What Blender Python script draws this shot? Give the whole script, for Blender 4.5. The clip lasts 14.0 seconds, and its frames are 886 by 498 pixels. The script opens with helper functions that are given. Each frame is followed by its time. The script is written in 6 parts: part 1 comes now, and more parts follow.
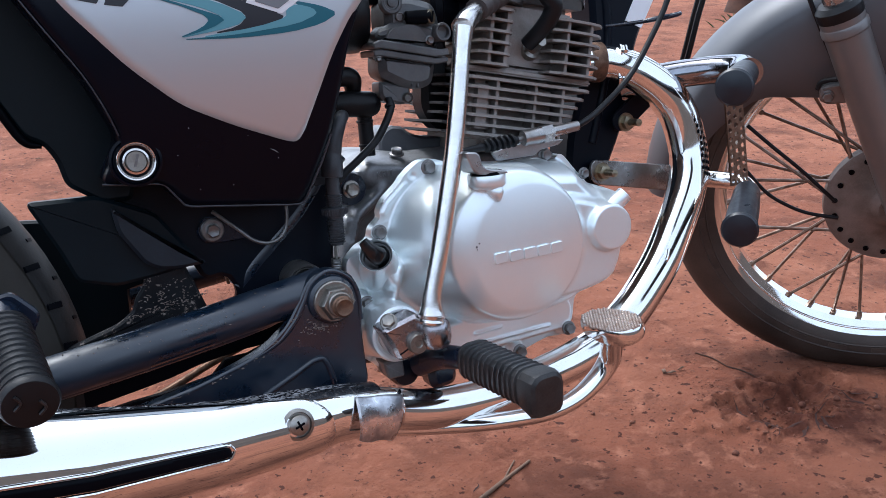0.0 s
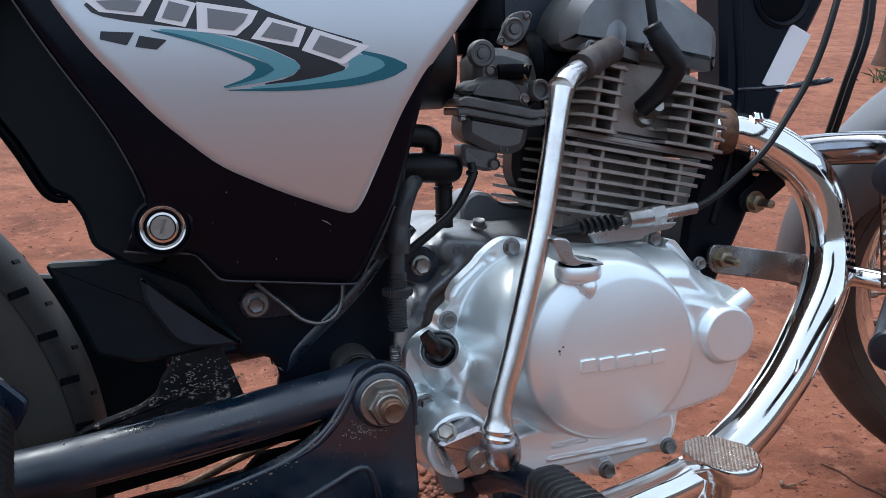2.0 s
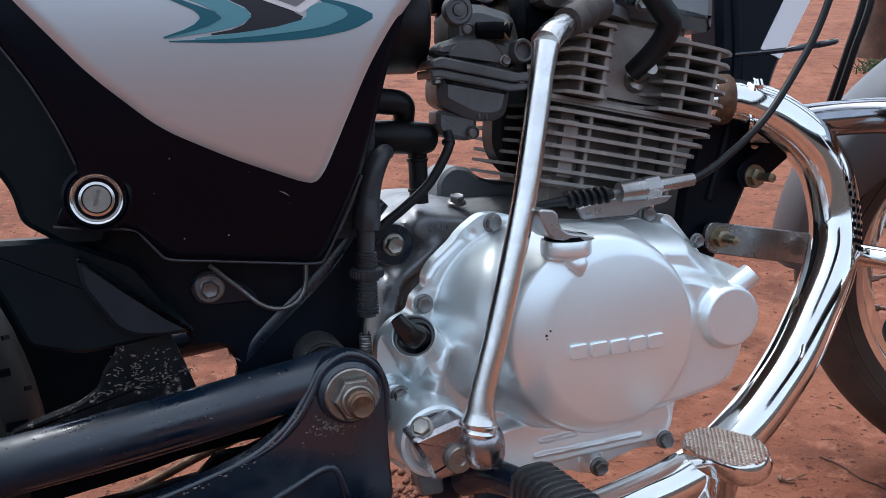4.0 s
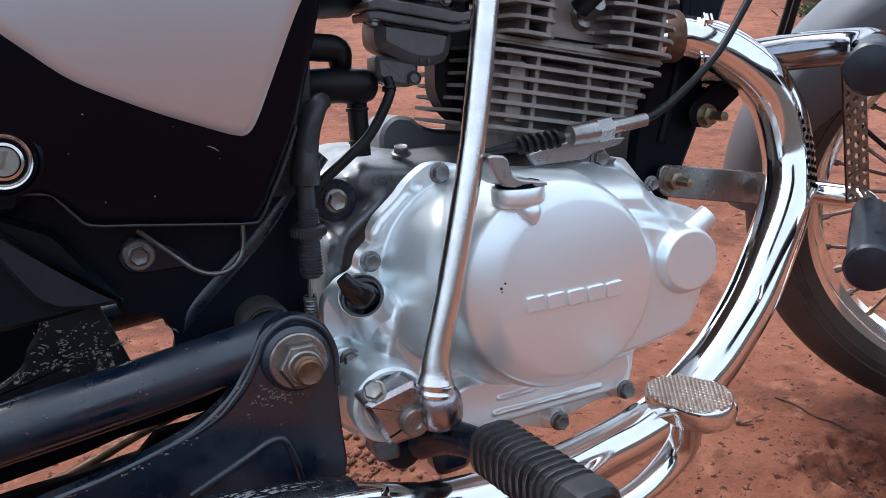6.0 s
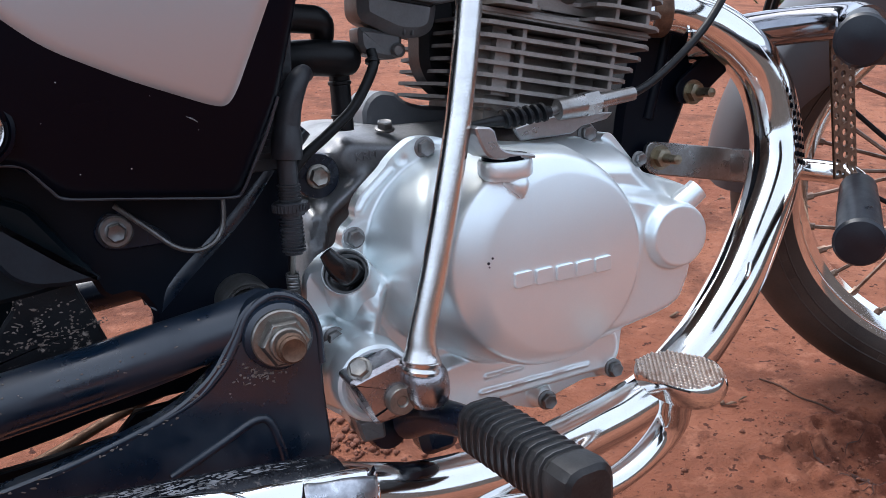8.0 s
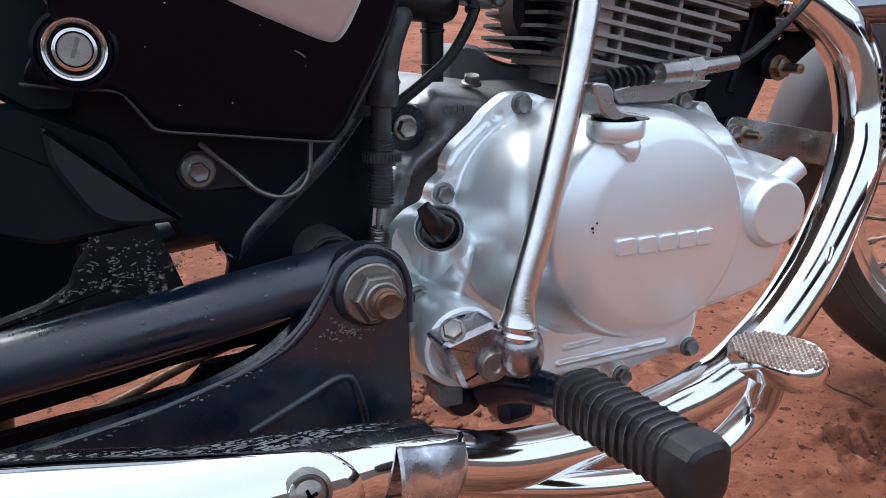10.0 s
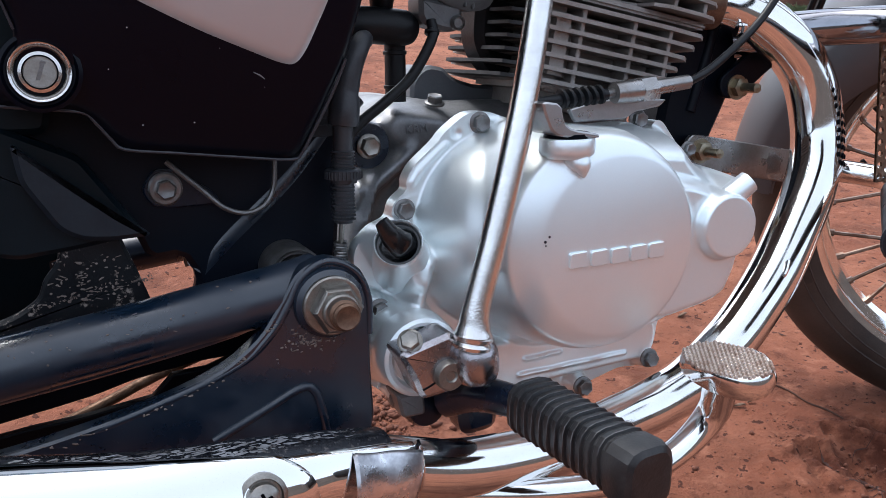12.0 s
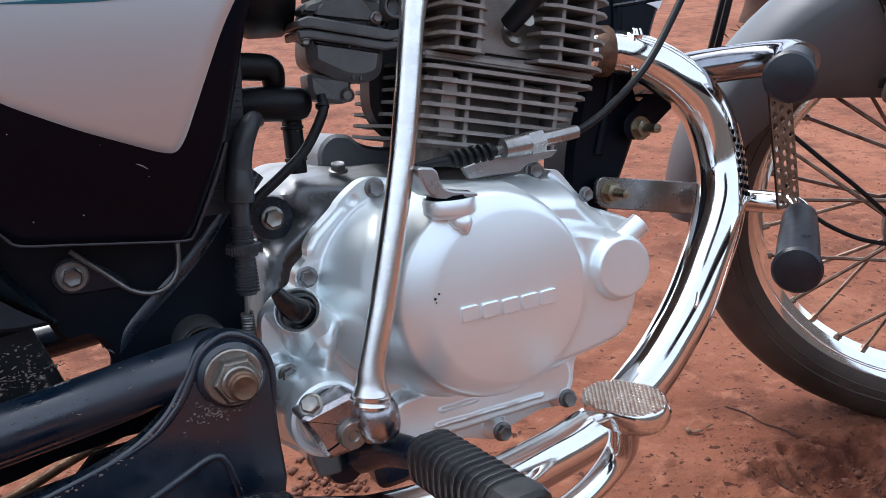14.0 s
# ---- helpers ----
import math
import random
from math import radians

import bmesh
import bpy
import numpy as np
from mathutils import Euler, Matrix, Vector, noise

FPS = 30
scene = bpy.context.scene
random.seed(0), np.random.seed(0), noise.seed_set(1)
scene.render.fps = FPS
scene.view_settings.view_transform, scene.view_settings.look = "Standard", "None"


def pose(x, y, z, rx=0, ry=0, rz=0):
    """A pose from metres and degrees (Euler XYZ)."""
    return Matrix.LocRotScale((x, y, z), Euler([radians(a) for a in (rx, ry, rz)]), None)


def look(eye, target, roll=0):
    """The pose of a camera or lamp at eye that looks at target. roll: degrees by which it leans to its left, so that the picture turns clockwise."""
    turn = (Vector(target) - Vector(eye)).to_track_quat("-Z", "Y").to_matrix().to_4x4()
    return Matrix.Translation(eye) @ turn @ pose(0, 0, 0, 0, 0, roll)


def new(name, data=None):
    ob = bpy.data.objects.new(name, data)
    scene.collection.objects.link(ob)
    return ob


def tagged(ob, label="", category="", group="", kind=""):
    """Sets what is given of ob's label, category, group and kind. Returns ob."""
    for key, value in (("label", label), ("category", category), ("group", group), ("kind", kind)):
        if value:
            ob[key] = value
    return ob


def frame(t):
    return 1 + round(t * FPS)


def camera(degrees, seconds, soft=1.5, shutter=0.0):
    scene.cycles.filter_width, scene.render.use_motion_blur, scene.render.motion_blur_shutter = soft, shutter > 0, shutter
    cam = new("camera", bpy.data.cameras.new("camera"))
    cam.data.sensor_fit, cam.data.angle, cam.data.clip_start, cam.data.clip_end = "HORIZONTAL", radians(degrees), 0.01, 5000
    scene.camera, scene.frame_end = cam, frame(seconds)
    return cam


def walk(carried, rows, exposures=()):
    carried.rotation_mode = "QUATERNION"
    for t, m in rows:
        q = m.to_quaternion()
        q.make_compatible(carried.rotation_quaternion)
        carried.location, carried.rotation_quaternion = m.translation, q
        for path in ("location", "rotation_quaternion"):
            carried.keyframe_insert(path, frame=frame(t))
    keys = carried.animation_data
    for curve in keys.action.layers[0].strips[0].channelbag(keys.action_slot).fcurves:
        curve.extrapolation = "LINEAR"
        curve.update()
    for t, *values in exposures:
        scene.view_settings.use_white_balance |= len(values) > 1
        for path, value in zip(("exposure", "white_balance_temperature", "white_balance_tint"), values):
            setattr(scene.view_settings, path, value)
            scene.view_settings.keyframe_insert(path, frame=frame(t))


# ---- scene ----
cam = camera(53.0, 14.0, 0.52)
LEAN = Matrix.Translation((0, 0.17, 0)) @ Matrix.Rotation(radians(-10), 4, "X") @ Matrix.Translation((0, -0.17, 0))
PATH = [
    (0, (-0.251, -0.7, 0.535), (0.552, 1.087, 0.131), -5.1),
    (0.5, (-0.293, -0.672, 0.534), (0.51, 1.111, 0.117), -3.1),
    (1, (-0.314, -0.727, 0.57), (0.479, 1.068, 0.184), -0.6),
    (1.5, (-0.273, -0.691, 0.56), (0.459, 1.14, 0.221), 0.4),
    (2, (-0.169, -0.587, 0.556), (0.406, 1.302, 0.24), -2.1),
    (2.2, (-0.115, -0.55, 0.552), (0.367, 1.367, 0.248), -3.4),
    (4.3, (-0.146, -0.522, 0.527), (0.482, 1.348, 0.199), -2.8),
    (4.5, (-0.14, -0.516, 0.525), (0.495, 1.35, 0.188), -3.2),
    (5, (-0.16, -0.495, 0.517), (0.517, 1.349, 0.14), -3.7),
    (5.5, (-0.149, -0.488, 0.518), (0.55, 1.341, 0.111), -3.8),
    (6, (-0.133, -0.496, 0.518), (0.575, 1.328, 0.102), -4.4),
    (6.5, (-0.129, -0.498, 0.516), (0.583, 1.324, 0.102), -5.0),
    (7, (-0.136, -0.492, 0.515), (0.582, 1.327, 0.099), -4.9),
    (7.5, (-0.137, -0.493, 0.513), (0.59, 1.323, 0.094), -4.7),
    (8, (-0.133, -0.485, 0.506), (0.611, 1.318, 0.065), -4.4),
    (8.5, (-0.134, -0.454, 0.497), (0.632, 1.329, 0.013), -3.6),
    (9, (-0.179, -0.425, 0.494), (0.595, 1.346, -0.02), -2.2),
    (9.2, (-0.189, -0.425, 0.494), (0.584, 1.344, -0.027), -1.7),
    (11.3, (-0.184, -0.46, 0.493), (0.587, 1.328, 0.038), -0.3),
    (11.5, (-0.182, -0.462, 0.494), (0.595, 1.324, 0.038), -0.4),
    (12, (-0.175, -0.461, 0.493), (0.608, 1.323, 0.041), -0.9),
    (12.5, (-0.174, -0.469, 0.495), (0.611, 1.317, 0.055), -1.4),
    (13, (-0.167, -0.477, 0.497), (0.625, 1.312, 0.085), -2.0),
    (13.5, (-0.153, -0.494, 0.501), (0.649, 1.3, 0.126), -3.4),
    (14, (-0.117, -0.512, 0.508), (0.669, 1.291, 0.144), -5.5),
]
walk(cam, [(t, LEAN @ look(eye, target, roll)) for t, eye, target, roll in PATH], [(0, 0.04, 5600, 6), (1.0, 0.04, 5450, 5), (1.5, -0.08, 5600, 4), (2.2, -0.12, 5650, 3), (4.3, -0.14, 5700, 5), (5.0, -0.10, 5700, 5.5), (5.8, 0.01, 5750, 6), (9, 0.01, 5850, 7.5), (12, 0.01, 5900, 7.5), (13, 0.0, 5900, 7.5), (14, 0.06, 5850, 6.5)])

# ---- light ----
world = bpy.data.worlds.new("sky")
scene.world = world
world.use_nodes = True
wn = world.node_tree.nodes
sky = wn.new("ShaderNodeTexSky")
sky.sky_type, sky.sun_disc = "NISHITA", False
sky.sun_elevation, sky.sun_rotation = radians(59), radians(338)
sky.air_density, sky.dust_density, sky.ozone_density = 0.7, 5.0, 1.0
haze = wn.new("ShaderNodeMix")
haze.data_type = "RGBA"
haze.inputs[0].default_value, haze.inputs[7].default_value = 0.40, (5.55, 5.6, 5.6, 1)
world.node_tree.links.new(sky.outputs[0], haze.inputs[6])
world.node_tree.links.new(haze.outputs[2], wn["Background"].inputs[0])
wn["Background"].inputs[1].default_value = 0.37
sun = new("sun", bpy.data.lights.new("sun", "SUN"))
sun.data.energy, sun.data.angle, sun.data.color = 1.8, radians(12), (1.0, 0.97, 0.93)
sun.matrix_world = look((-0.9, 2.2, 4.0), (0, 0, 0))


# ---- materials ----
def material(name, base, other=None, metal=0.0, rough=0.5, grain=300.0, mix=0.5, blotch=12.0, bump=0.1, rough_by=0.1, dirt=None, dirt_at=0.62, dirt_scale=40.0, coat=0.0, vary=0.0, shine=0.5):
    """A surface: two colours mixed by fine grain and large blotches, relief, uneven gloss, and dirt in patches."""
    m = bpy.data.materials.new(name)
    m.use_nodes = True
    t = m.node_tree
    nodes, link = t.nodes, t.links.new
    b = nodes["Principled BSDF"]
    co = nodes.new("ShaderNodeTexCoord")

    def noise_node(scale, detail=4.0, roughness=0.6):
        n = nodes.new("ShaderNodeTexNoise")
        n.inputs["Scale"].default_value, n.inputs["Detail"].default_value, n.inputs["Roughness"].default_value = scale, detail, roughness
        link(co.outputs["Object"], n.inputs["Vector"])
        return n.outputs["Fac"]

    def blend(fac, a, c, kind="MIX"):
        n = nodes.new("ShaderNodeMix")
        n.data_type, n.blend_type = "RGBA", kind
        for socket, value in ((0, fac), (6, a), (7, c)):
            if isinstance(value, bpy.types.NodeSocket):
                link(value, n.inputs[socket])
            else:
                n.inputs[socket].default_value = value if socket == 0 else (*value, 1)
        return n.outputs[2]

    def ramp(fac, lo, hi):
        n = nodes.new("ShaderNodeMapRange")
        n.inputs[1].default_value, n.inputs[2].default_value = lo, hi
        link(fac, n.inputs[0])
        return n.outputs[0]

    fine, large = noise_node(grain), noise_node(blotch, 5.0)
    other = other or tuple(0.75 * v for v in base)
    add = nodes.new("ShaderNodeMath")
    add.operation = "MULTIPLY_ADD"
    link(ramp(large, 0.35, 0.65), add.inputs[0])
    add.inputs[1].default_value = mix
    half = nodes.new("ShaderNodeMath")
    half.operation = "MULTIPLY"
    link(ramp(fine, 0.3, 0.7), half.inputs[0])
    half.inputs[1].default_value = 0.4 * mix
    link(half.outputs[0], add.inputs[2])
    colour = blend(add.outputs[0], base, other)
    if vary:
        info = nodes.new("ShaderNodeObjectInfo")
        colour = blend(ramp(info.outputs["Random"], 0, 1 / vary), colour, other)
    b.inputs["Metallic"].default_value = metal
    gloss = nodes.new("ShaderNodeMapRange")
    gloss.inputs[3].default_value, gloss.inputs[4].default_value = max(0.02, rough - rough_by), rough + rough_by
    gloss.inputs[1].default_value, gloss.inputs[2].default_value = 0.3, 0.7
    link(large, gloss.inputs[0])
    rough_out = gloss.outputs[0]
    if dirt:
        patch = ramp(noise_node(dirt_scale, 8.0, 0.7), dirt_at, dirt_at + 0.06)
        colour = blend(patch, colour, dirt)
        mr = nodes.new("ShaderNodeMix")
        link(patch, mr.inputs[0])
        link(rough_out, mr.inputs[2])
        mr.inputs[3].default_value = 0.85
        rough_out = mr.outputs[0]
        mm = nodes.new("ShaderNodeMath")
        mm.operation = "MULTIPLY_ADD"
        link(patch, mm.inputs[0])
        mm.inputs[1].default_value, mm.inputs[2].default_value = -metal, metal
        link(mm.outputs[0], b.inputs["Metallic"])
    link(colour, b.inputs["Base Color"])
    link(rough_out, b.inputs["Roughness"])
    if bump:
        bn = nodes.new("ShaderNodeBump")
        bn.inputs["Strength"].default_value, bn.inputs["Distance"].default_value = bump, 0.0006
        link(fine, bn.inputs["Height"])
        link(bn.outputs[0], b.inputs["Normal"])
    b.inputs["Specular IOR Level"].default_value = shine
    b.inputs["Coat Weight"].default_value = coat
    b.inputs["Coat Roughness"].default_value = 0.08
    return m


SILVER = material("silver_engine_paint", (0.895, 0.958, 0.968), (0.81, 0.868, 0.878), 0.74, 0.37, 900, 0.5, 9, 0.05, 0.05)
ALLOY = material("raw_cast_alloy", (0.285, 0.290, 0.298), (0.150, 0.152, 0.157), 0.55, 0.42, 500, 0.7, 25, 0.22, 0.10, dirt=(0.080, 0.060, 0.048), dirt_at=0.67)
FIN_ALLOY = material("dusty_fin_alloy", (0.33, 0.31, 0.29), (0.20, 0.17, 0.15), 0.35, 0.55, 600, 0.7, 30, 0.3, 0.1, dirt=(0.22, 0.12, 0.07), dirt_at=0.68, dirt_scale=25)
CARB_ALLOY = material("grey_carburettor_alloy", (0.150, 0.155, 0.158), (0.082, 0.086, 0.088), 0.5, 0.48, 600, 0.6, 30, 0.25, 0.1)
CHROME = material("chrome", (0.90, 0.90, 0.885), (0.78, 0.77, 0.755), 1.0, 0.035, 900, 0.3, 14, 0.0, 0.015)
PIPE_CHROME = material("dulled_chrome", (0.88, 0.88, 0.865), (0.76, 0.75, 0.735), 1.0, 0.10, 700, 0.4, 30, 0.02, 0.05)
WORN_CHROME = material("worn_chrome", (0.72, 0.71, 0.70), (0.50, 0.46, 0.42), 1.0, 0.16, 700, 0.6, 60, 0.12, 0.08, dirt=(0.25, 0.15, 0.10), dirt_at=0.70, dirt_scale=120)
YELLOW_ZINC = material("yellow_zinc", (0.40, 0.36, 0.27), (0.22, 0.18, 0.12), 0.9, 0.36, 900, 0.7, 120, 0.2, 0.1)
STEEL = material("zinc_bolt_steel", (0.36, 0.345, 0.315), (0.19, 0.168, 0.143), 0.9, 0.36, 900, 0.6, 90, 0.2, 0.1)
GREY_BOLT = material("dull_bolt_steel", (0.24, 0.24, 0.24), (0.13, 0.12, 0.11), 0.85, 0.42, 900, 0.6, 90, 0.2, 0.1)
RUSTY = material("rusty_brass", (0.21, 0.125, 0.08), (0.10, 0.055, 0.035), 0.6, 0.5, 900, 0.8, 120, 0.4, 0.1)
BLACK_PAINT = material("black_frame_paint", (0.0030, 0.0075, 0.0185), (0.0050, 0.0110, 0.0250), 0.0, 0.28, 500, 0.5, 15, 0.05, 0.10, dirt=(0.20, 0.16, 0.14), dirt_at=0.67, dirt_scale=150, shine=0.46)
ARM_PAINT = material("glossy_blue_black_paint", (0.0036, 0.0100, 0.0215), (0.0060, 0.0140, 0.0280), 0.0, 0.37, 500, 0.8, 24, 0.10, 0.24, dirt=(0.18, 0.15, 0.14), dirt_at=0.665, dirt_scale=110, shine=0.90)
BLACK_PLASTIC = material("black_plastic", (0.0009, 0.0015, 0.0032), (0.0017, 0.0025, 0.0046), 0.0, 0.40, 900, 0.5, 12, 0.12, 0.08, dirt=(0.15, 0.11, 0.09), dirt_at=0.70, dirt_scale=60, shine=0.06)
PANEL_DARK = material("satin_dark_panel", (0.0008, 0.0018, 0.0056), (0.0012, 0.0023, 0.0064), 0.0, 0.30, 1200, 0.4, 8, 0.02, 0.04, shine=0.135)
PANEL_SILVER = material("silver_body_paint", (0.535, 0.565, 0.59), (0.51, 0.54, 0.565), 0.66, 0.36, 2500, 0.3, 6, 0.0, 0.02, coat=0.15)
SWITCH_GREY = material("greyed_black_rubber", (0.020, 0.022, 0.027), (0.045, 0.048, 0.054), 0.0, 0.42, 600, 0.7, 60, 0.2, 0.1, shine=0.45)
SHEET = material("blue_black_plastic_sheet", (0.0022, 0.0064, 0.0098), (0.0042, 0.0098, 0.0140), 0.0, 0.36, 700, 0.7, 9, 0.10, 0.10, dirt=(0.14, 0.13, 0.12), dirt_at=0.74, dirt_scale=120, shine=0.19)
PEG_RUBBER = material("worn_peg_rubber", (0.0070, 0.0075, 0.0090), (0.030, 0.029, 0.029), 0.0, 0.40, 500, 0.9, 35, 0.3, 0.12, shine=0.40)
RUBBER = material("black_rubber", (0.0035, 0.0042, 0.0056), (0.0075, 0.0082, 0.0100), 0.0, 0.46, 700, 0.6, 30, 0.25, 0.1, shine=0.28)
TYRE_BLACK = material("black_tyre_rubber", (0.0045, 0.0046, 0.0052), (0.015, 0.0135, 0.012), 0.0, 0.50, 500, 0.8, 14, 0.3, 0.08, shine=0.35)
REAR_TYRE = material("dusty_rear_sidewall", (0.032, 0.029, 0.024), (0.020, 0.0185, 0.0155), 0.0, 0.6, 500, 0.6, 10, 0.15, 0.08, shine=0.3)
# dark copy of the fin alloy: shade on the recessed rear fins as colour
FIN_SHADE = material("shade_dark_fin_alloy", (0.030, 0.030, 0.032), (0.016, 0.015, 0.015), 0.2, 0.6, 500, 0.7, 40, 0.3, 0.1)
PLUG_BLACK = material("glossy_black_plastic", (0.003, 0.0035, 0.005), (0.006, 0.0065, 0.008), 0.0, 0.16, 600, 0.5, 30, 0.15, 0.06, shine=0.55)
# chrome with a darkened base that stands for reflected dark surroundings
DARK_CHROME = material("chrome_dark_reflection", (0.36, 0.37, 0.40), (0.22, 0.225, 0.25), 1.0, 0.10, 700, 0.5, 30, 0.05, 0.05)
GUARD_RUBBER = material("navy_black_rubber", (0.0060, 0.0090, 0.0150), (0.014, 0.018, 0.025), 0.0, 0.36, 600, 0.7, 50, 0.15, 0.1, shine=0.45)
HOUSING = material("dull_grey_casting", (0.160, 0.170, 0.186), (0.105, 0.111, 0.122), 0.3, 0.5, 600, 0.6, 20, 0.2, 0.08)
ROCKER = material("grey_rocker_alloy", (0.24, 0.25, 0.26), (0.15, 0.155, 0.16), 0.75, 0.36, 600, 0.6, 20, 0.2, 0.08)
TYRE = material("dusty_tyre_rubber", (0.019, 0.0155, 0.0135), (0.068, 0.049, 0.039), 0.0, 0.58, 500, 0.8, 9, 0.3, 0.10, shine=0.42)
DIRTY_CHAIN = material("mud_splashed_steel", (0.004, 0.005, 0.007), (0.008, 0.009, 0.011), 0.0, 0.4, 500, 0.7, 40, 0.4, 0.1, dirt=(0.26, 0.22, 0.19), dirt_at=0.565, dirt_scale=85, shine=0.22)
SCUFFED = material("scuffed_black_plastic", (0.0035, 0.0075, 0.0130), (0.012, 0.0195, 0.0280), 0.0, 0.40, 300, 0.9, 18, 0.2, 0.1, dirt=(0.16, 0.15, 0.14), dirt_at=0.68, dirt_scale=90, shine=0.36)
FRAME_DULL = material("dull_frame_black", (0.0014, 0.0032, 0.0080), (0.0024, 0.0046, 0.0100), 0.0, 0.40, 900, 0.5, 12, 0.12, 0.08, dirt=(0.15, 0.12, 0.11), dirt_at=0.71, dirt_scale=70, shine=0.16)
FENDER = material("silver_fender_paint", (0.104, 0.107, 0.115), (0.090, 0.093, 0.101), 0.5, 0.46, 1500, 0.4, 8, 0.02, 0.04, coat=0.12)
FORK = material("grey_fork_paint", (0.20, 0.19, 0.185), (0.16, 0.152, 0.148), 0.6, 0.4, 900, 0.5, 14, 0.1, 0.06)
TEAL = material("teal_decal", (0.012, 0.105, 0.145), (0.018, 0.13, 0.17), 0.0, 0.35, 900, 0.3, 10, 0.0, 0.03)
PALE_TEAL = material("pale_teal_decal", (0.11, 0.29, 0.34), (0.13, 0.31, 0.36), 0.0, 0.35, 900, 0.3, 10, 0.0, 0.03)
DECAL_BLACK = material("black_decal", (0.015, 0.017, 0.022), (0.02, 0.02, 0.026), 0.0, 0.35, 900, 0.3, 10, 0.0, 0.03)
DECAL_WHITE = material("white_decal", (0.75, 0.75, 0.76), (0.68, 0.68, 0.69), 0.0, 0.35, 900, 0.3, 10, 0.0, 0.03)
DECAL_GREY = material("grey_decal", (0.16, 0.17, 0.18), (0.19, 0.2, 0.21), 0.0, 0.4, 900, 0.3, 10, 0.0, 0.03)
LABEL_WHITE = material("white_sticker", (0.84, 0.85, 0.87), (0.76, 0.77, 0.79), 0.0, 0.4, 900, 0.3, 10, 0.0, 0.03)


def soil_material():
    """Red earth: pale dusty and dark damp patches, crumbs, fine grit and a deep relief."""
    m = bpy.data.materials.new("red_soil")
    m.use_nodes = True
    nodes, link = m.node_tree.nodes, m.node_tree.links.new
    b = nodes["Principled BSDF"]
    co = nodes.new("ShaderNodeTexCoord")

    def cloud(scale, detail, lo, hi, rough=0.6):
        n, r = nodes.new("ShaderNodeTexNoise"), nodes.new("ShaderNodeMapRange")
        n.inputs["Scale"].default_value, n.inputs["Detail"].default_value, n.inputs["Roughness"].default_value = scale, detail, rough
        r.inputs[1].default_value, r.inputs[2].default_value = lo, hi
        link(co.outputs["Object"], n.inputs["Vector"])
        link(n.outputs["Fac"], r.inputs[0])
        return n.outputs["Fac"], r.outputs[0]

    def blend(fac, a, c):
        n = nodes.new("ShaderNodeMix")
        n.data_type = "RGBA"
        link(fac, n.inputs[0])
        for socket, value in ((6, a), (7, c)):
            if isinstance(value, tuple):
                n.inputs[socket].default_value = (*value, 1)
            else:
                link(value, n.inputs[socket])
        return n.outputs[2]

    colour = blend(cloud(1.1, 4, 0.38, 0.62)[1], (0.1926, 0.0684, 0.0389), (0.2736, 0.1110, 0.0646))
    colour = blend(cloud(7, 7, 0.46, 0.66)[1], colour, (0.1242, 0.0472, 0.0285))
    colour = blend(cloud(30, 8, 0.54, 0.70)[1], colour, (0.2952, 0.1267, 0.0779))
    fine, grit = cloud(160, 6, 0.60, 0.68, 0.7)
    colour = blend(grit, colour, (0.0945, 0.0389, 0.0266))
    colour = blend(cloud(70, 3, 0.640, 0.665, 0.5)[1], colour, (0.0675, 0.0240, 0.0152))
    colour = blend(cloud(14, 9, 0.57, 0.63, 0.75)[1], colour, (0.1350, 0.0481, 0.0276))
    # the freshly scraped, darker hollow
    spot, jag, near = nodes.new("ShaderNodeVectorMath"), nodes.new("ShaderNodeMath"), nodes.new("ShaderNodeMapRange")
    spot.operation, jag.operation = "DISTANCE", "MULTIPLY_ADD"
    spot.inputs[1].default_value = (0.685, 0.185, 0)
    link(co.outputs["Object"], spot.inputs[0])
    link(cloud(22, 6, 0, 1)[0], jag.inputs[0])
    jag.inputs[1].default_value = 0.42
    link(spot.outputs["Value"], jag.inputs[2])
    near.inputs[1].default_value, near.inputs[2].default_value, near.inputs[3].default_value, near.inputs[4].default_value = 0.245, 0.320, 0.85, 0.0
    link(jag.outputs[0], near.inputs[0])
    colour = blend(near.outputs[0], colour, (0.0630, 0.0185, 0.0109))
    link(colour, b.inputs["Base Color"])
    b.inputs["Roughness"].default_value, b.inputs["Specular IOR Level"].default_value = 0.95, 0.2
    mid = cloud(38, 10, 0, 1, 0.65)[0]
    first, second = nodes.new("ShaderNodeBump"), nodes.new("ShaderNodeBump")
    first.inputs["Strength"].default_value, first.inputs["Distance"].default_value = 0.9, 0.012
    second.inputs["Strength"].default_value, second.inputs["Distance"].default_value = 0.8, 0.003
    link(mid, first.inputs["Height"])
    link(fine, second.inputs["Height"])
    link(first.outputs[0], second.inputs["Normal"])
    link(second.outputs[0], b.inputs["Normal"])
    return m


SOIL = soil_material()
CLOD = material("red_clods", (0.185, 0.070, 0.041), (0.110, 0.040, 0.024), 0.0, 0.95, 200, 0.8, 30, 0.6, 0.03, vary=0.8)
BARK = material("brown_bark", (0.088, 0.038, 0.022), (0.046, 0.021, 0.013), 0.0, 0.9, 60, 0.9, 8, 0.9, 0.03)
GRASS = material("grass", (0.050, 0.080, 0.028), (0.085, 0.095, 0.040), 0.0, 0.7, 300, 0.6, 20, 0.1, 0.05)
STRAW = material("dry_litter", (0.26, 0.17, 0.11), (0.13, 0.075, 0.048), 0.0, 0.8, 300, 0.7, 30, 0.2, 0.05, vary=0.8)


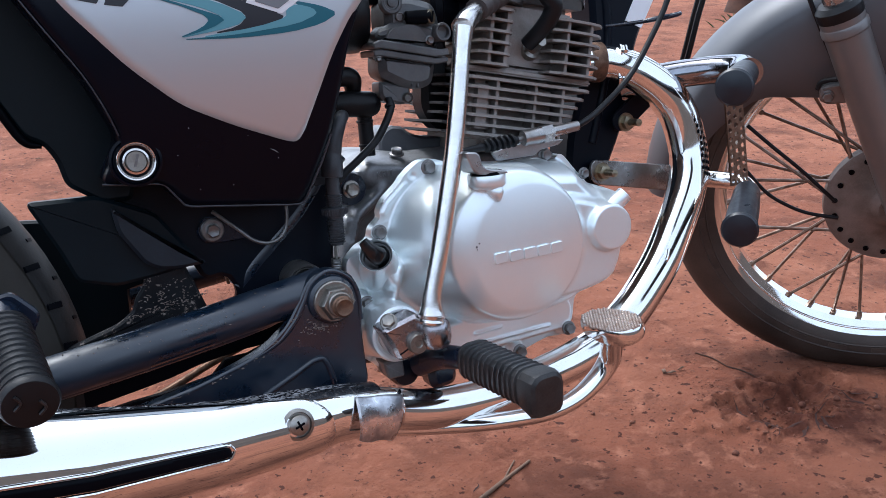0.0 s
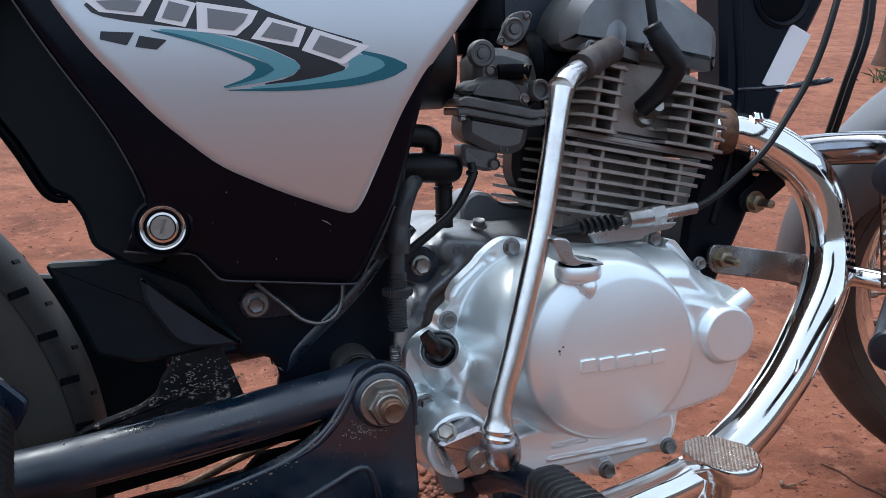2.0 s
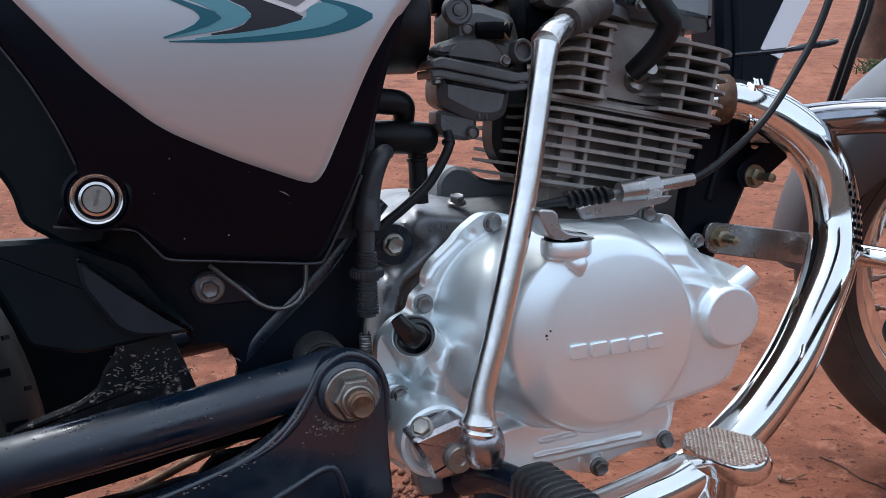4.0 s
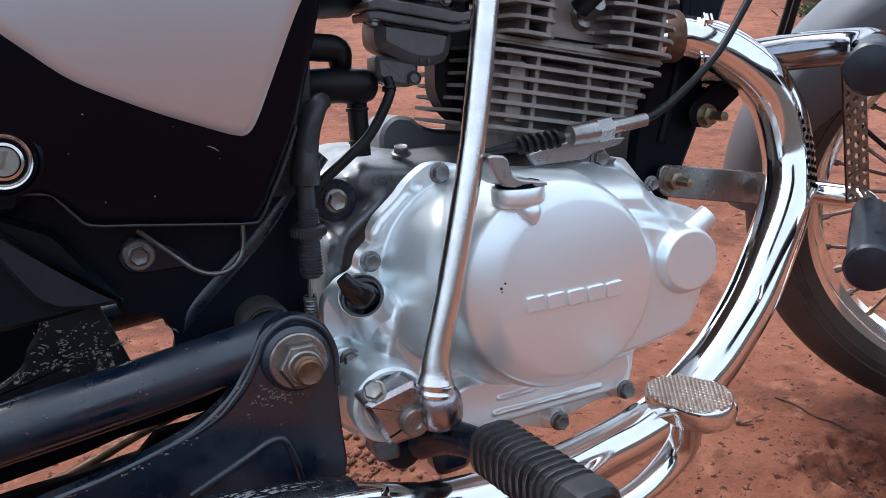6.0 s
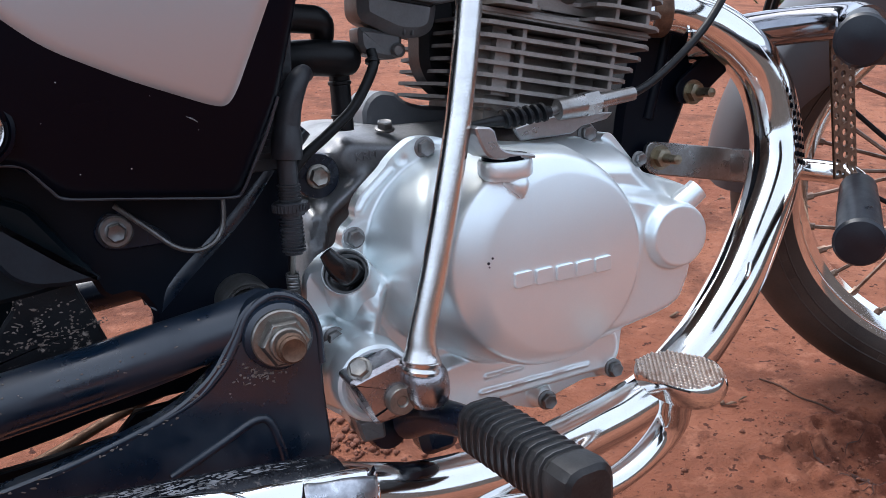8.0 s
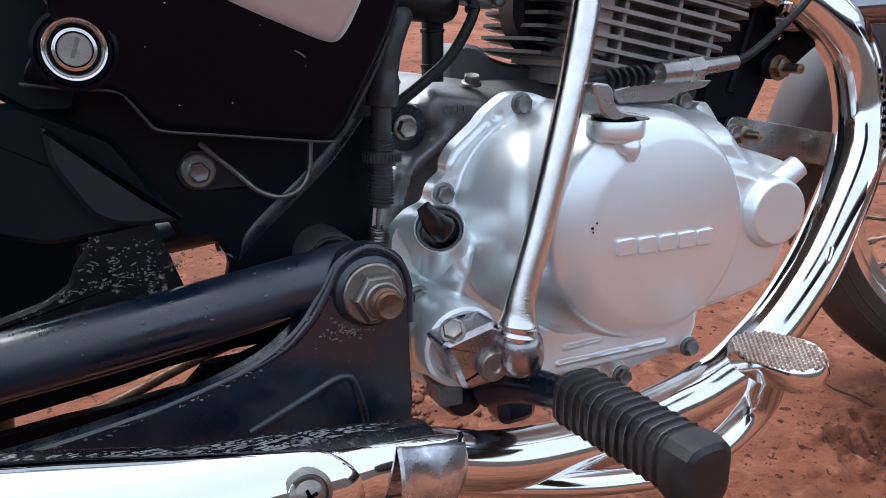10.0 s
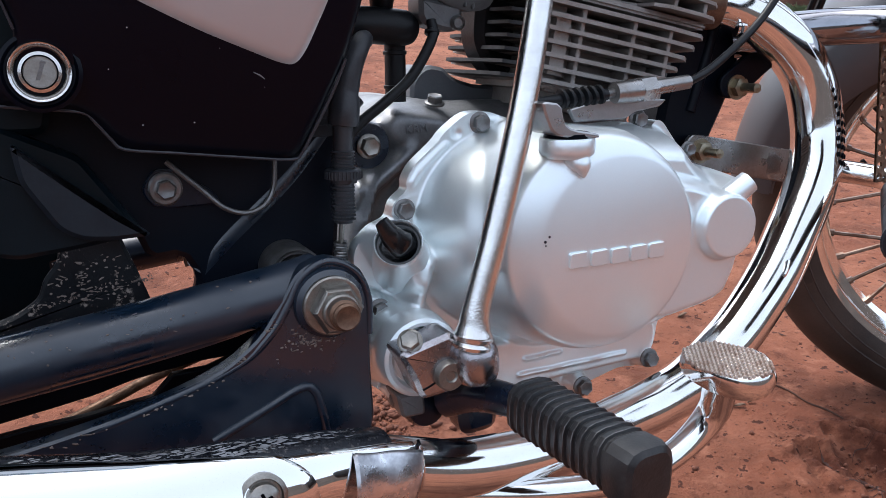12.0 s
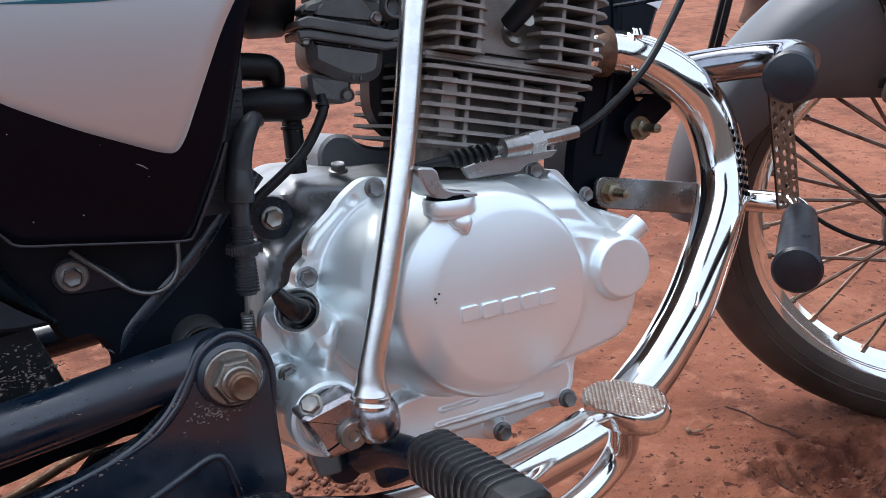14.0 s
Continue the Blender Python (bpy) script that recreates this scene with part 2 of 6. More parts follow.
# ---- building tools ----
def mesh_of(name, verts, faces, mat=None, sharp=38, weld=0.0):
    me = bpy.data.meshes.new(name)
    me.from_pydata([tuple(v) for v in verts], [], [tuple(f) for f in faces])
    me.update()
    bm = bmesh.new()
    bm.from_mesh(me)
    if weld:
        bmesh.ops.remove_doubles(bm, verts=bm.verts, dist=weld)
    bmesh.ops.recalc_face_normals(bm, faces=bm.faces)
    bm.to_mesh(me)
    bm.free()
    me.polygons.foreach_set("use_smooth", [True] * len(me.polygons))
    me.set_sharp_from_angle(angle=radians(sharp))
    if mat:
        me.materials.append(mat)
    return me


def part(name, geometry, mat, parent, label="", m=None, sharp=38):
    """One mesh object under a thing or a part. geometry: (verts, faces) or a finished mesh to share."""
    me = geometry if isinstance(geometry, bpy.types.Mesh) else mesh_of(name, *geometry, mat, sharp)
    ob = new(name, me)
    ob.parent = parent
    if m is not None:
        ob.matrix_local = m
    return tagged(ob, label)


def joined(*pieces):
    verts, faces = [], []
    for v, f in pieces:
        n = len(verts)
        verts += [tuple(p) for p in v]
        faces += [tuple(i + n for i in face) for face in f]
    return verts, faces


def moved(geometry, m):
    return [m @ Vector(v) for v in geometry[0]], geometry[1]


def glide(points, per=6):
    """A smooth line through the points (Catmull-Rom)."""
    p = [np.array(q, float) for q in points]
    p = [2 * p[0] - p[1], *p, 2 * p[-1] - p[-2]]
    out = []
    for a, b, c, d in zip(p, p[1:], p[2:], p[3:]):
        for k in range(per):
            u = k / per
            out.append(0.5 * (2 * b + (c - a) * u + (2 * a - 5 * b + 4 * c - d) * u**2 + (3 * b - a - 3 * c + d) * u**3))
    return out + [p[-2]]


def tube(points, r, n=14, per=6, flat=1.0, up=(0, 0, 1)):
    """A swept round bar; r: one radius or one a point. flat squeezes it along up."""
    line = glide(points, per) if per else [np.array(q, float) for q in points]
    rs = np.interp(np.linspace(0, 1, len(line)), np.linspace(0, 1, len(r)), r) if isinstance(r, (list, tuple)) else [r] * len(line)
    verts, faces, side = [], [], None
    for k, q in enumerate(line):
        way = line[min(k + 1, len(line) - 1)] - line[max(k - 1, 0)]
        way = way / (np.linalg.norm(way) + 1e-12)
        if side is None:
            side = np.cross(way, up)
            if np.linalg.norm(side) < 0.05:
                side = np.cross(way, (1, 0, 0))
        side = side - way * (side @ way)
        side /= np.linalg.norm(side)
        other = np.cross(side, way)
        for j in range(n):
            a = 2 * math.pi * j / n
            verts.append(q + rs[k] * (math.cos(a) * side + flat * math.sin(a) * other))
    for k in range(len(line) - 1):
        for j in range(n):
            faces.append((k * n + j, k * n + (j + 1) % n, (k + 1) * n + (j + 1) % n, (k + 1) * n + j))
    faces += [tuple(range(n)), tuple(range(len(verts) - n, len(verts)))]
    return verts, faces


def lathe(profile, origin=(0, 0, 0), axis=(0, -1, 0), n=40, sides=None):
    """A turned shape: profile rows (radius, height along axis)."""
    turn = Matrix.Translation(origin) @ Vector((0, 0, 1)).rotation_difference(Vector(axis)).to_matrix().to_4x4()
    verts, faces, m = [], [], len(profile)
    for j in range(n):
        a = 2 * math.pi * j / n
        verts += [turn @ Vector((r * math.cos(a), r * math.sin(a), h)) for r, h in profile]
    for j in range(n):
        i = (j + 1) % n
        faces += [(j * m + k, i * m + k, i * m + k + 1, j * m + k + 1) for k in range(m - 1)]
    if profile[0][0] > 1e-5:
        faces.append([j * m for j in range(n)])
    if profile[-1][0] > 1e-5:
        faces.append([j * m + m - 1 for j in range(n)])
    return verts, faces


def ring(profile, origin=(0, 0, 0), axis=(0, -1, 0), n=64):
    """A turned shape with a closed profile, such as a tyre."""
    turn = Matrix.Translation(origin) @ Vector((0, 0, 1)).rotation_difference(Vector(axis)).to_matrix().to_4x4()
    m = len(profile)
    verts = [turn @ Vector((r * math.cos(2 * math.pi * j / n), r * math.sin(2 * math.pi * j / n), h)) for j in range(n) for r, h in profile]
    faces = [(j * m + k, (j + 1) % n * m + k, (j + 1) % n * m + (k + 1) % m, j * m + (k + 1) % m) for j in range(n) for k in range(m)]
    return verts, faces


def rounded(outline, times=2, closed=True):
    """Cut corners until the outline is smooth."""
    p = [np.array(q, float) for q in outline]
    for _ in range(times):
        out = []
        for a, b in zip(p, p[1:] + p[:1]):
            out += [0.8 * a + 0.2 * b, 0.2 * a + 0.8 * b]
        p = out
    return p


def cornered(outline, r, n=4):
    """The outline with each corner rounded within r of it, its edges left straight."""
    p, out = [np.array(q, float) for q in outline], []
    for a, b, c in zip(p[-1:] + p[:-1], p, p[1:] + p[:1]):
        s = b + (a - b) * min(0.45, r / (np.linalg.norm(a - b) + 1e-9))
        e = b + (c - b) * min(0.45, r / (np.linalg.norm(c - b) + 1e-9))
        out += [(1 - u) ** 2 * s + 2 * u * (1 - u) * b + u * u * e for u in np.linspace(0, 1, n)]
    return out


def prism(outline, y0, y1, bevel=0.002, soft=2):
    """A plate with the outline in x and z, from y0 (its bevelled face) to y1."""
    p = rounded(outline, soft) if soft else [np.array(q, float) for q in outline]
    n = len(p)
    area = sum(p[k][0] * p[(k + 1) % n][1] - p[(k + 1) % n][0] * p[k][1] for k in range(n))
    if area < 0:
        p = p[::-1]
    inner = []
    for k in range(n):
        a, b, c = p[k - 1], p[k], p[(k + 1) % n]
        way = c - a
        normal = np.array([-way[1], way[0]]) / (np.linalg.norm(way) + 1e-9)
        inner.append(b + bevel * normal)
    out = 1 if y1 > y0 else -1
    verts = [(q[0], y0, q[1]) for q in inner] + [(q[0], y0 + out * bevel, q[1]) for q in p] + [(q[0], y1, q[1]) for q in p]
    faces = [tuple(range(n)), tuple(range(2 * n, 3 * n))]
    for k in range(n):
        j = (k + 1) % n
        faces += [(k, j, n + j, n + k), (n + k, n + j, 2 * n + j, 2 * n + k)]
    return verts, faces


def block(lo, hi, bevel=0.003):
    """A box with softened edges."""
    bm = bmesh.new()
    bmesh.ops.create_cube(bm, size=1)
    size, mid = [h - l for l, h in zip(lo, hi)], [(h + l) / 2 for l, h in zip(lo, hi)]
    bmesh.ops.transform(bm, matrix=Matrix.Translation(mid) @ Matrix.Diagonal((*size, 1)), verts=bm.verts)
    bmesh.ops.bevel(bm, geom=bm.edges, offset=bevel, segments=2, affect="EDGES")
    bm.verts.index_update()
    out = [tuple(v.co) for v in bm.verts], [[v.index for v in f.verts] for f in bm.faces]
    bm.free()
    return out


def to_outline(x, z, outline):
    """Signed distance to an outline (inside: minus), and the nearest points on it."""
    p = np.array(outline, float)
    best, near, odd = np.full(x.shape, 1e9), np.zeros(x.shape + (2,)), np.zeros(x.shape, bool)
    for a, b in zip(p, np.roll(p, -1, 0)):
        e = b - a
        u = np.clip(((x - a[0]) * e[0] + (z - a[1]) * e[1]) / (e @ e + 1e-15), 0, 1)
        qx, qz = a[0] + u * e[0], a[1] + u * e[1]
        d = np.hypot(x - qx, z - qz)
        closer = d < best
        best = np.where(closer, d, best)
        near[closer] = np.stack([qx, qz], -1)[closer]
        crosses = ((a[1] > z) != (b[1] > z)) & (x < (b[0] - a[0]) * (z - a[1]) / (b[1] - a[1] + 1e-15) + a[0])
        odd ^= crosses
    return np.where(odd, -best, best), near


def step(d, width):
    """0 outside an outline, rising roundly to 1 at width inside it."""
    u = np.clip(-d / width, 0, 1)
    return u * (2 - u)


def circle_d(x, z, c, r):
    return np.hypot(x - c[0], z - c[1]) - r


def capsule_d(x, z, a, b, r):
    ex, ez = b[0] - a[0], b[1] - a[1]
    u = np.clip(((x - a[0]) * ex + (z - a[1]) * ez) / (ex * ex + ez * ez + 1e-12), 0, 1)
    return np.hypot(x - a[0] - u * ex, z - a[1] - u * ez) - r


def swell(a, b, k=0.006):
    """The greater of two heights, with a rounded valley between them."""
    h = np.clip(0.5 + 0.5 * (a - b) / k, 0, 1)
    return b + (a - b) * h + k * h * (1 - h)


def relief(outline, height, back, grid=0.002, soft=2):
    """A shaped shell: inside the outline (x, z) its face stands at y = height(x, z); its rim runs back to y = back."""
    line = rounded(outline, soft) if soft else outline
    p = np.array(line)
    xs, zs = np.arange(p[:, 0].min() - grid, p[:, 0].max() + 2 * grid, grid), np.arange(p[:, 1].min() - grid, p[:, 1].max() + 2 * grid, grid)
    x, z = np.meshgrid(xs, zs, indexing="ij")
    d, near = to_outline(x, z, line)
    inside = d <= 0
    keep = inside[:-1, :-1] | inside[1:, :-1] | inside[1:, 1:] | inside[:-1, 1:]
    x, z = np.where(inside, x, near[..., 0]), np.where(inside, z, near[..., 1])
    y = height(x, z)
    core = inside.copy()
    core[1:-1, 1:-1] &= inside[:-2, 1:-1] & inside[2:, 1:-1] & inside[1:-1, :-2] & inside[1:-1, 2:]
    for _ in range(2):
        wide = np.pad(y, 1, mode="edge")
        soft_y = 0.25 * wide[1:-1, 1:-1] * 2 + 0.125 * (wide[:-2, 1:-1] + wide[2:, 1:-1] + wide[1:-1, :-2] + wide[1:-1, 2:])
        y = np.where(core, soft_y, y)
    index = -np.ones(x.shape, int)
    corners = [(slice(0, -1), slice(0, -1)), (slice(1, None), slice(0, -1)), (slice(1, None), slice(1, None)), (slice(0, -1), slice(1, None))]
    used = np.zeros(x.shape, bool)
    for c in corners:
        used[c] |= keep
    index[used] = np.arange(used.sum())
    verts = list(zip(x[used], y[used], z[used]))
    quads = np.stack([index[c][keep] for c in corners], -1)
    faces = [tuple(int(v) for v in q) for q in quads]
    edges = {}
    for f in faces:
        for a, b in zip(f, f[1:] + f[:1]):
            edges[(a, b)] = True
    rim = {}
    for a, b in list(edges):
        if (b, a) not in edges:
            for v in (a, b):
                if v not in rim:
                    rim[v] = len(verts)
                    verts.append((verts[v][0], back, verts[v][2]))
            faces.append((a, b, rim[b], rim[a]))
    return verts, faces


def hex_bolt(r, h, washer=1.0, hole=0.0):
    """A hexagon head on a round flange, looking along +z."""
    flange = lathe([(0, 0), (r * 1.25 * washer, 0), (r * 1.25 * washer, 0.2 * h), (r * 1.05, 0.32 * h)], axis=(0, 0, 1), n=20)
    head = lathe([(r, 0.25 * h), (r, 0.88 * h), (0.86 * r, h), (0.80 * r, 0.97 * h), (0, 0.95 * h)], axis=(0, 0, 1), n=6)
    return joined(flange, head)


def facing(x, y, z, spin=0.0, axis=(0, -1, 0)):
    """A pose whose +z looks along axis."""
    return Matrix.Translation((x, y, z)) @ Vector((0, 0, 1)).rotation_difference(Vector(axis)).to_matrix().to_4x4() @ Matrix.Rotation(radians(spin), 4, "Z")


# ---- ground ----
def soil_height(x, y):
    h = 0.0
    for n, (size, tall) in enumerate(((1.9, 0.012), (0.45, 0.007), (0.13, 0.005), (0.045, 0.0028), (0.018, 0.0012))):
        h += tall * noise.noise(Vector((x / size, y / size, 3.7 * n)))
    d = math.hypot((x - 0.680) / 0.10, (y - 0.215) / 0.055)
    if d < 2.2:  # the scraped hollow, ragged and crumbling at its rim
        d += 0.75 * noise.noise(Vector((x * 26, y * 26, 5.1))) + 0.35 * noise.noise(Vector((x * 70, y * 70, 2.4)))
        h -= 0.024 * max(0, min(1, 1.25 * (1 - d))) - 0.007 * max(0, 1 - abs(d - 1.15) / 0.35)
    return h


def spaced(lo, hi, near, far, steps):
    u = np.linspace(-1, 1, steps)
    mid = (lo + hi) / 2
    return mid + np.sign(u) * (near * np.abs(u) + far * np.abs(u) ** 9)


gx, gy = spaced(0.0, 1.2, 1.6, 300, 640), spaced(0.0, 1.0, 1.5, 300, 620)
verts = [(x, y, soil_height(x, y) if abs(x) + abs(y) < 30 else 0.0) for x in gx for y in gy]
n = len(gy)
faces = [(i * n + j, (i + 1) * n + j, (i + 1) * n + j + 1, i * n + j + 1) for i in range(len(gx) - 1) for j in range(n - 1)]
ground = tagged(new("ground", mesh_of("ground", verts, faces, SOIL, 180)), "bare uneven red dirt ground with scattered clods", "ground", kind="structure")

# plain unseen walls added behind the camera: they block low sky and darken reflections
WALL_DARK = material("added_wall_dark", (0.10, 0.085, 0.075), (0.055, 0.05, 0.048), 0.0, 0.9, 40, 0.8, 2, 0.3, 0.03)
for tag, lo, hi in (("wall_south", (-9, -6.2, -0.1), (9, -6.0, 2.3)), ("wall_east", (9.002, -6.2, -0.1), (9.2, 1.0, 2.3)), ("wall_west", (-9.2, -6.2, -0.1), (-9.002, 1.0, 2.3))):
    tagged(new(tag, mesh_of(tag, *block(lo, hi, 0.02), WALL_DARK)), "plain unseen dark wall added to darken reflections", "wall", kind="structure")

# ---- motorcycle ----
bike = tagged(new("motorcycle"), "silver and black motorcycle with chrome exhaust, parked leaning on red dirt", "motorcycle")
bike.matrix_world = LEAN
MID = 0.17  # the machine's middle plane, in y

BOLT = mesh_of("bolt", *hex_bolt(0.0062, 0.007), GREY_BOLT)
ZINC_BOLT = mesh_of("zinc_bolt", *hex_bolt(0.0075, 0.008), STEEL)


def bolt(parent, x, y, z, mesh=BOLT, spin=0, size=1.0, name="bolt", axis=(0, -1, 0), label=""):
    return part(name, mesh, None, parent, label, facing(x, y, z, spin, axis) @ Matrix.Diagonal((size, size, size, 1)))


# ---- engine: clutch cover ----
COVER_EDGE = [(0.1045, 0.4465), (0.120, 0.4405), (0.150, 0.437), (0.190, 0.4325), (0.224, 0.4335), (0.2305, 0.4280), (0.2400, 0.4265), (0.2465, 0.4335), (0.2525, 0.4330), (0.2670, 0.4145),
              (0.2800, 0.4005), (0.286, 0.388), (0.287, 0.365), (0.288, 0.340), (0.284, 0.315), (0.272, 0.293), (0.256, 0.276), (0.252, 0.252), (0.238, 0.238), (0.220, 0.240),
              (0.190, 0.232), (0.176, 0.224), (0.155, 0.232), (0.110, 0.238), (0.060, 0.238), (0.030, 0.246), (0.004, 0.268), (-0.006, 0.300), (0.002, 0.335), (0.004, 0.360),
              (0.018, 0.373), (0.030, 0.3765), (0.0320, 0.3865), (0.0365, 0.3915), (0.0430, 0.3960), (0.0420, 0.4025), (0.0475, 0.4120), (0.0670, 0.4280), (0.0700, 0.4325), (0.0800, 0.4405), (0.0900, 0.4465)]


HOLLOW = [(0.0520, 0.3920), (0.0570, 0.4030), (0.0770, 0.4205), (0.0930, 0.4290), (0.1120, 0.4320), (0.1120, 0.400), (0.080, 0.372), (0.0600, 0.372)]


def cover_face(x, z):
    edge, _ = to_outline(x, z, cornered(COVER_EDGE, 0.006))
    hollow, _ = to_outline(x, z, HOLLOW)
    h = 0.003 - 0.007 * step(hollow, 0.003)
    body, _ = to_outline(x, z, rounded([(0.100, 0.428), (0.120, 0.437), (0.190, 0.435), (0.226, 0.433), (0.248, 0.430), (0.264, 0.411), (0.286, 0.397), (0.289, 0.365), (0.290, 0.340), (0.285, 0.314), (0.268, 0.292), (0.220, 0.270), (0.120, 0.270), (0.090, 0.300), (0.080, 0.370)], 2))
    h = swell(h, 0.054 * step(body, 0.024), 0.004)
    wing, _ = to_outline(x, z, rounded([(0.140, 0.418), (0.226, 0.411), (0.284, 0.389), (0.291, 0.365), (0.289, 0.330), (0.272, 0.296), (0.200, 0.283), (0.130, 0.290)], 2))
    h = swell(h, 0.0715 * step(wing, 0.018), 0.006)
    drum = np.clip(-circle_d(x, z, (0.1215, 0.3620), 0.0765) / 0.027, 0, 1)
    h = swell(h, 0.064 * (1 - (1 - drum) ** 1.35), 0.001)
    disc = circle_d(x, z, (0.149, 0.363), 0.0850)
    h = swell(h, 0.0820 * step(disc, 0.016), 0.003)
    # the disc's wide chamfer up to a flat, slightly offset middle
    outer, inner = np.clip(-circle_d(x, z, (0.149, 0.363), 0.0850), 0, 1), np.clip(circle_d(x, z, (0.160, 0.361), 0.0600), 0, 1)
    rise = outer / (outer + inner + 1e-6)
    h = h + 0.0100 * (1 - np.clip(1 - rise, 0, 1) ** 1.4) + step(disc, 0.016) * (0.0012 - 0.0095 * np.clip(((x - 0.149) ** 2 + (z - 0.363) ** 2) / 0.085 ** 2, 0, 1))
    h = swell(h, 0.0805 * step(circle_d(x, z, (0.2590, 0.3630), 0.0280), 0.0055), 0.002)
    h = swell(h, 0.073 * step(capsule_d(x, z, (0.256, 0.372), (0.280, 0.391), 0.0085), 0.010), 0.004)
    # bosses on the rear: kick shaft, filler, bolt lugs
    h = swell(h, 0.050 * step(circle_d(x, z, (0.028, 0.2945), 0.0330), 0.012), 0.006)
    h = swell(h, 0.038 * step(capsule_d(x, z, (0.034, 0.310), (0.046, 0.350), 0.016), 0.018), 0.012)
    h = swell(h, 0.040 * step(capsule_d(x, z, (0.024, 0.366), (0.038, 0.340), 0.017), 0.016), 0.010)
    for c, r in (((0.238, 0.249), 0.010), ((0.177, 0.236), 0.010), ((0.012, 0.320), 0.011), ((0.028, 0.256), 0.010)):
        h = swell(h, 0.019 * step(circle_d(x, z, c, r), 0.003), 0.003)
    for a, b in (((0.0465, 0.4006), (0.0525, 0.4090)), ((0.0525, 0.4090), (0.0720, 0.4254)), ((0.106, 0.4400), (0.150, 0.4395))):
        h = swell(h, 0.0075 * step(capsule_d(x, z, a, b, 0.0046), 0.0040), 0.0008)
    for line in ([(0.0330, 0.3720), (0.0335, 0.3850), (0.0365, 0.3905), (0.0420, 0.3930), (0.0545, 0.3962), (0.0550, 0.3850), (0.0495, 0.3715)],
                 [(0.0705, 0.4275), (0.0800, 0.4378), (0.0895, 0.4440), (0.1045, 0.4440), (0.1070, 0.4335), (0.0920, 0.4300), (0.0815, 0.4240)]):
        lug, _ = to_outline(x, z, cornered(line, 0.006))
        h = swell(h, 0.0060 * step(lug, 0.0020), 0.0008)
    h = h - 0.003 * step(circle_d(x, z, (0.0800, 0.4325), 0.0040), 0.003)
    h = swell(h, 0.0185 * step(capsule_d(x, z, (0.105, 0.262), (0.226, 0.268), 0.0230), 0.006), 0.003)
    for a, b in (((0.1222, 0.2539), (0.2155, 0.2568)), ((0.1271, 0.2651), (0.1579, 0.2669))):
        h = swell(h, 0.0215 * step(capsule_d(x, z, a, b, 0.0024), 0.0018), 0.0008)
    return 0.100 - h


cover = part("clutch_cover", relief(cornered(COVER_EDGE, 0.006), cover_face, 0.108, 0.0011, 0), SILVER, bike, "silver painted cast clutch cover", sharp=62)
for x, z, spin in ((0.0404, 0.3828, 10), (0.0978, 0.4388, 25)):
    bolt(cover, x, 0.0950, z, spin=spin)
for x, z, spin in ((0.238, 0.249, 5), (0.177, 0.236, 40), (0.028, 0.254, 15)):
    bolt(cover, x, 0.081, z, spin=spin)
bolt(cover, 0.0155, 0.081, 0.3190, spin=20)
bolt(cover, 0.2741, 0.090, 0.4104, spin=12, size=0.8)
# plain raised marks where the maker's name stands
for k in range(5):
    x, z = 0.1180 + 0.0152 * k, 0.3568
    face = 0.0068 + 0.0095 * ((x + 0.0062 - 0.149) ** 2 + 0.00004) / 0.085 ** 2
    part("emblem_mark", prism(cornered([(x, z - 0.0050), (x + 0.0125, z - 0.0044), (x + 0.0125, z + 0.0056), (x, z + 0.0050)], 0.0014), face - 0.0022, 0.016, 0.0004, 0), SILVER, cover)
for x, z, r in ((0.1016, 0.3705, 0.0010), (0.1045, 0.3735, 0.0008), (0.1020, 0.3680, 0.0006)):
    part("paint_chip", lathe([(r, -0.0015), (r, 0.00025), (0, 0.0003)], (x, 0.0068 + 0.0095 * ((x - 0.149) ** 2 + (z - 0.363) ** 2) / 0.085 ** 2, z), n=7), BLACK_PAINT, cover, "dark chip in the paint")
# oil filler neck with its cap
part("boss_tip", tube([(0.268, 0.036, 0.380), (0.276, 0.034, 0.386), (0.284, 0.0325, 0.392)], [0.0088, 0.0088, 0.0084], 20, 3), SILVER, cover)
FILL = (-0.36, -0.76, 0.54)
filler = part("filler_neck", lathe([(0.0215, -0.040), (0.0180, -0.014), (0.0166, 0.0), (0.0163, 0.0035), (0.0156, 0.0046), (0.0149, 0.0038), (0.0144, -0.008), (0.0, -0.010)], (0.0225, 0.0600, 0.3672), FILL), SILVER, cover)
part("filler_plug", joined(lathe([(0.0, -0.012), (0.0142, -0.012), (0.0142, 0.0010), (0.0126, 0.0012), (0.0110, -0.003), (0, -0.004)], (0.0225, 0.0600, 0.3672), FILL),
                           tube([(0.0310, 0.055, 0.3640), (0.0230, 0.052, 0.3680), (0.0140, 0.049, 0.3755), (0.0070, 0.048, 0.3860)], [0.005, 0.0090, 0.0075, 0.0046], 14, 5, 0.42, (0.5, 0.8, -0.2))), PLUG_BLACK, filler, "black plastic oil plug with a tab")
# clutch lifter neck and arm
ARM_PLATING = material("satin_zinc_plating", (0.46, 0.465, 0.47), (0.32, 0.32, 0.32), 0.85, 0.34, 700, 0.6, 40, 0.12, 0.08)
neck = part("lifter_neck", lathe([(0.0140, -0.0015), (0.0172, 0.0010), (0.0178, 0.0030), (0.0178, 0.0098), (0.0170, 0.0112), (0.0, 0.0115)], (0.1225, 0.020, 0.423), (0, -0.02, 1)), SILVER, cover)
part("seal", lathe([(0.0145, 0), (0.0150, 0.002), (0.0145, 0.005), (0, 0.005)], (0.1225, 0.020, 0.432), (0, -0.02, 1)), BLACK_PLASTIC, neck, "black rubber seal")
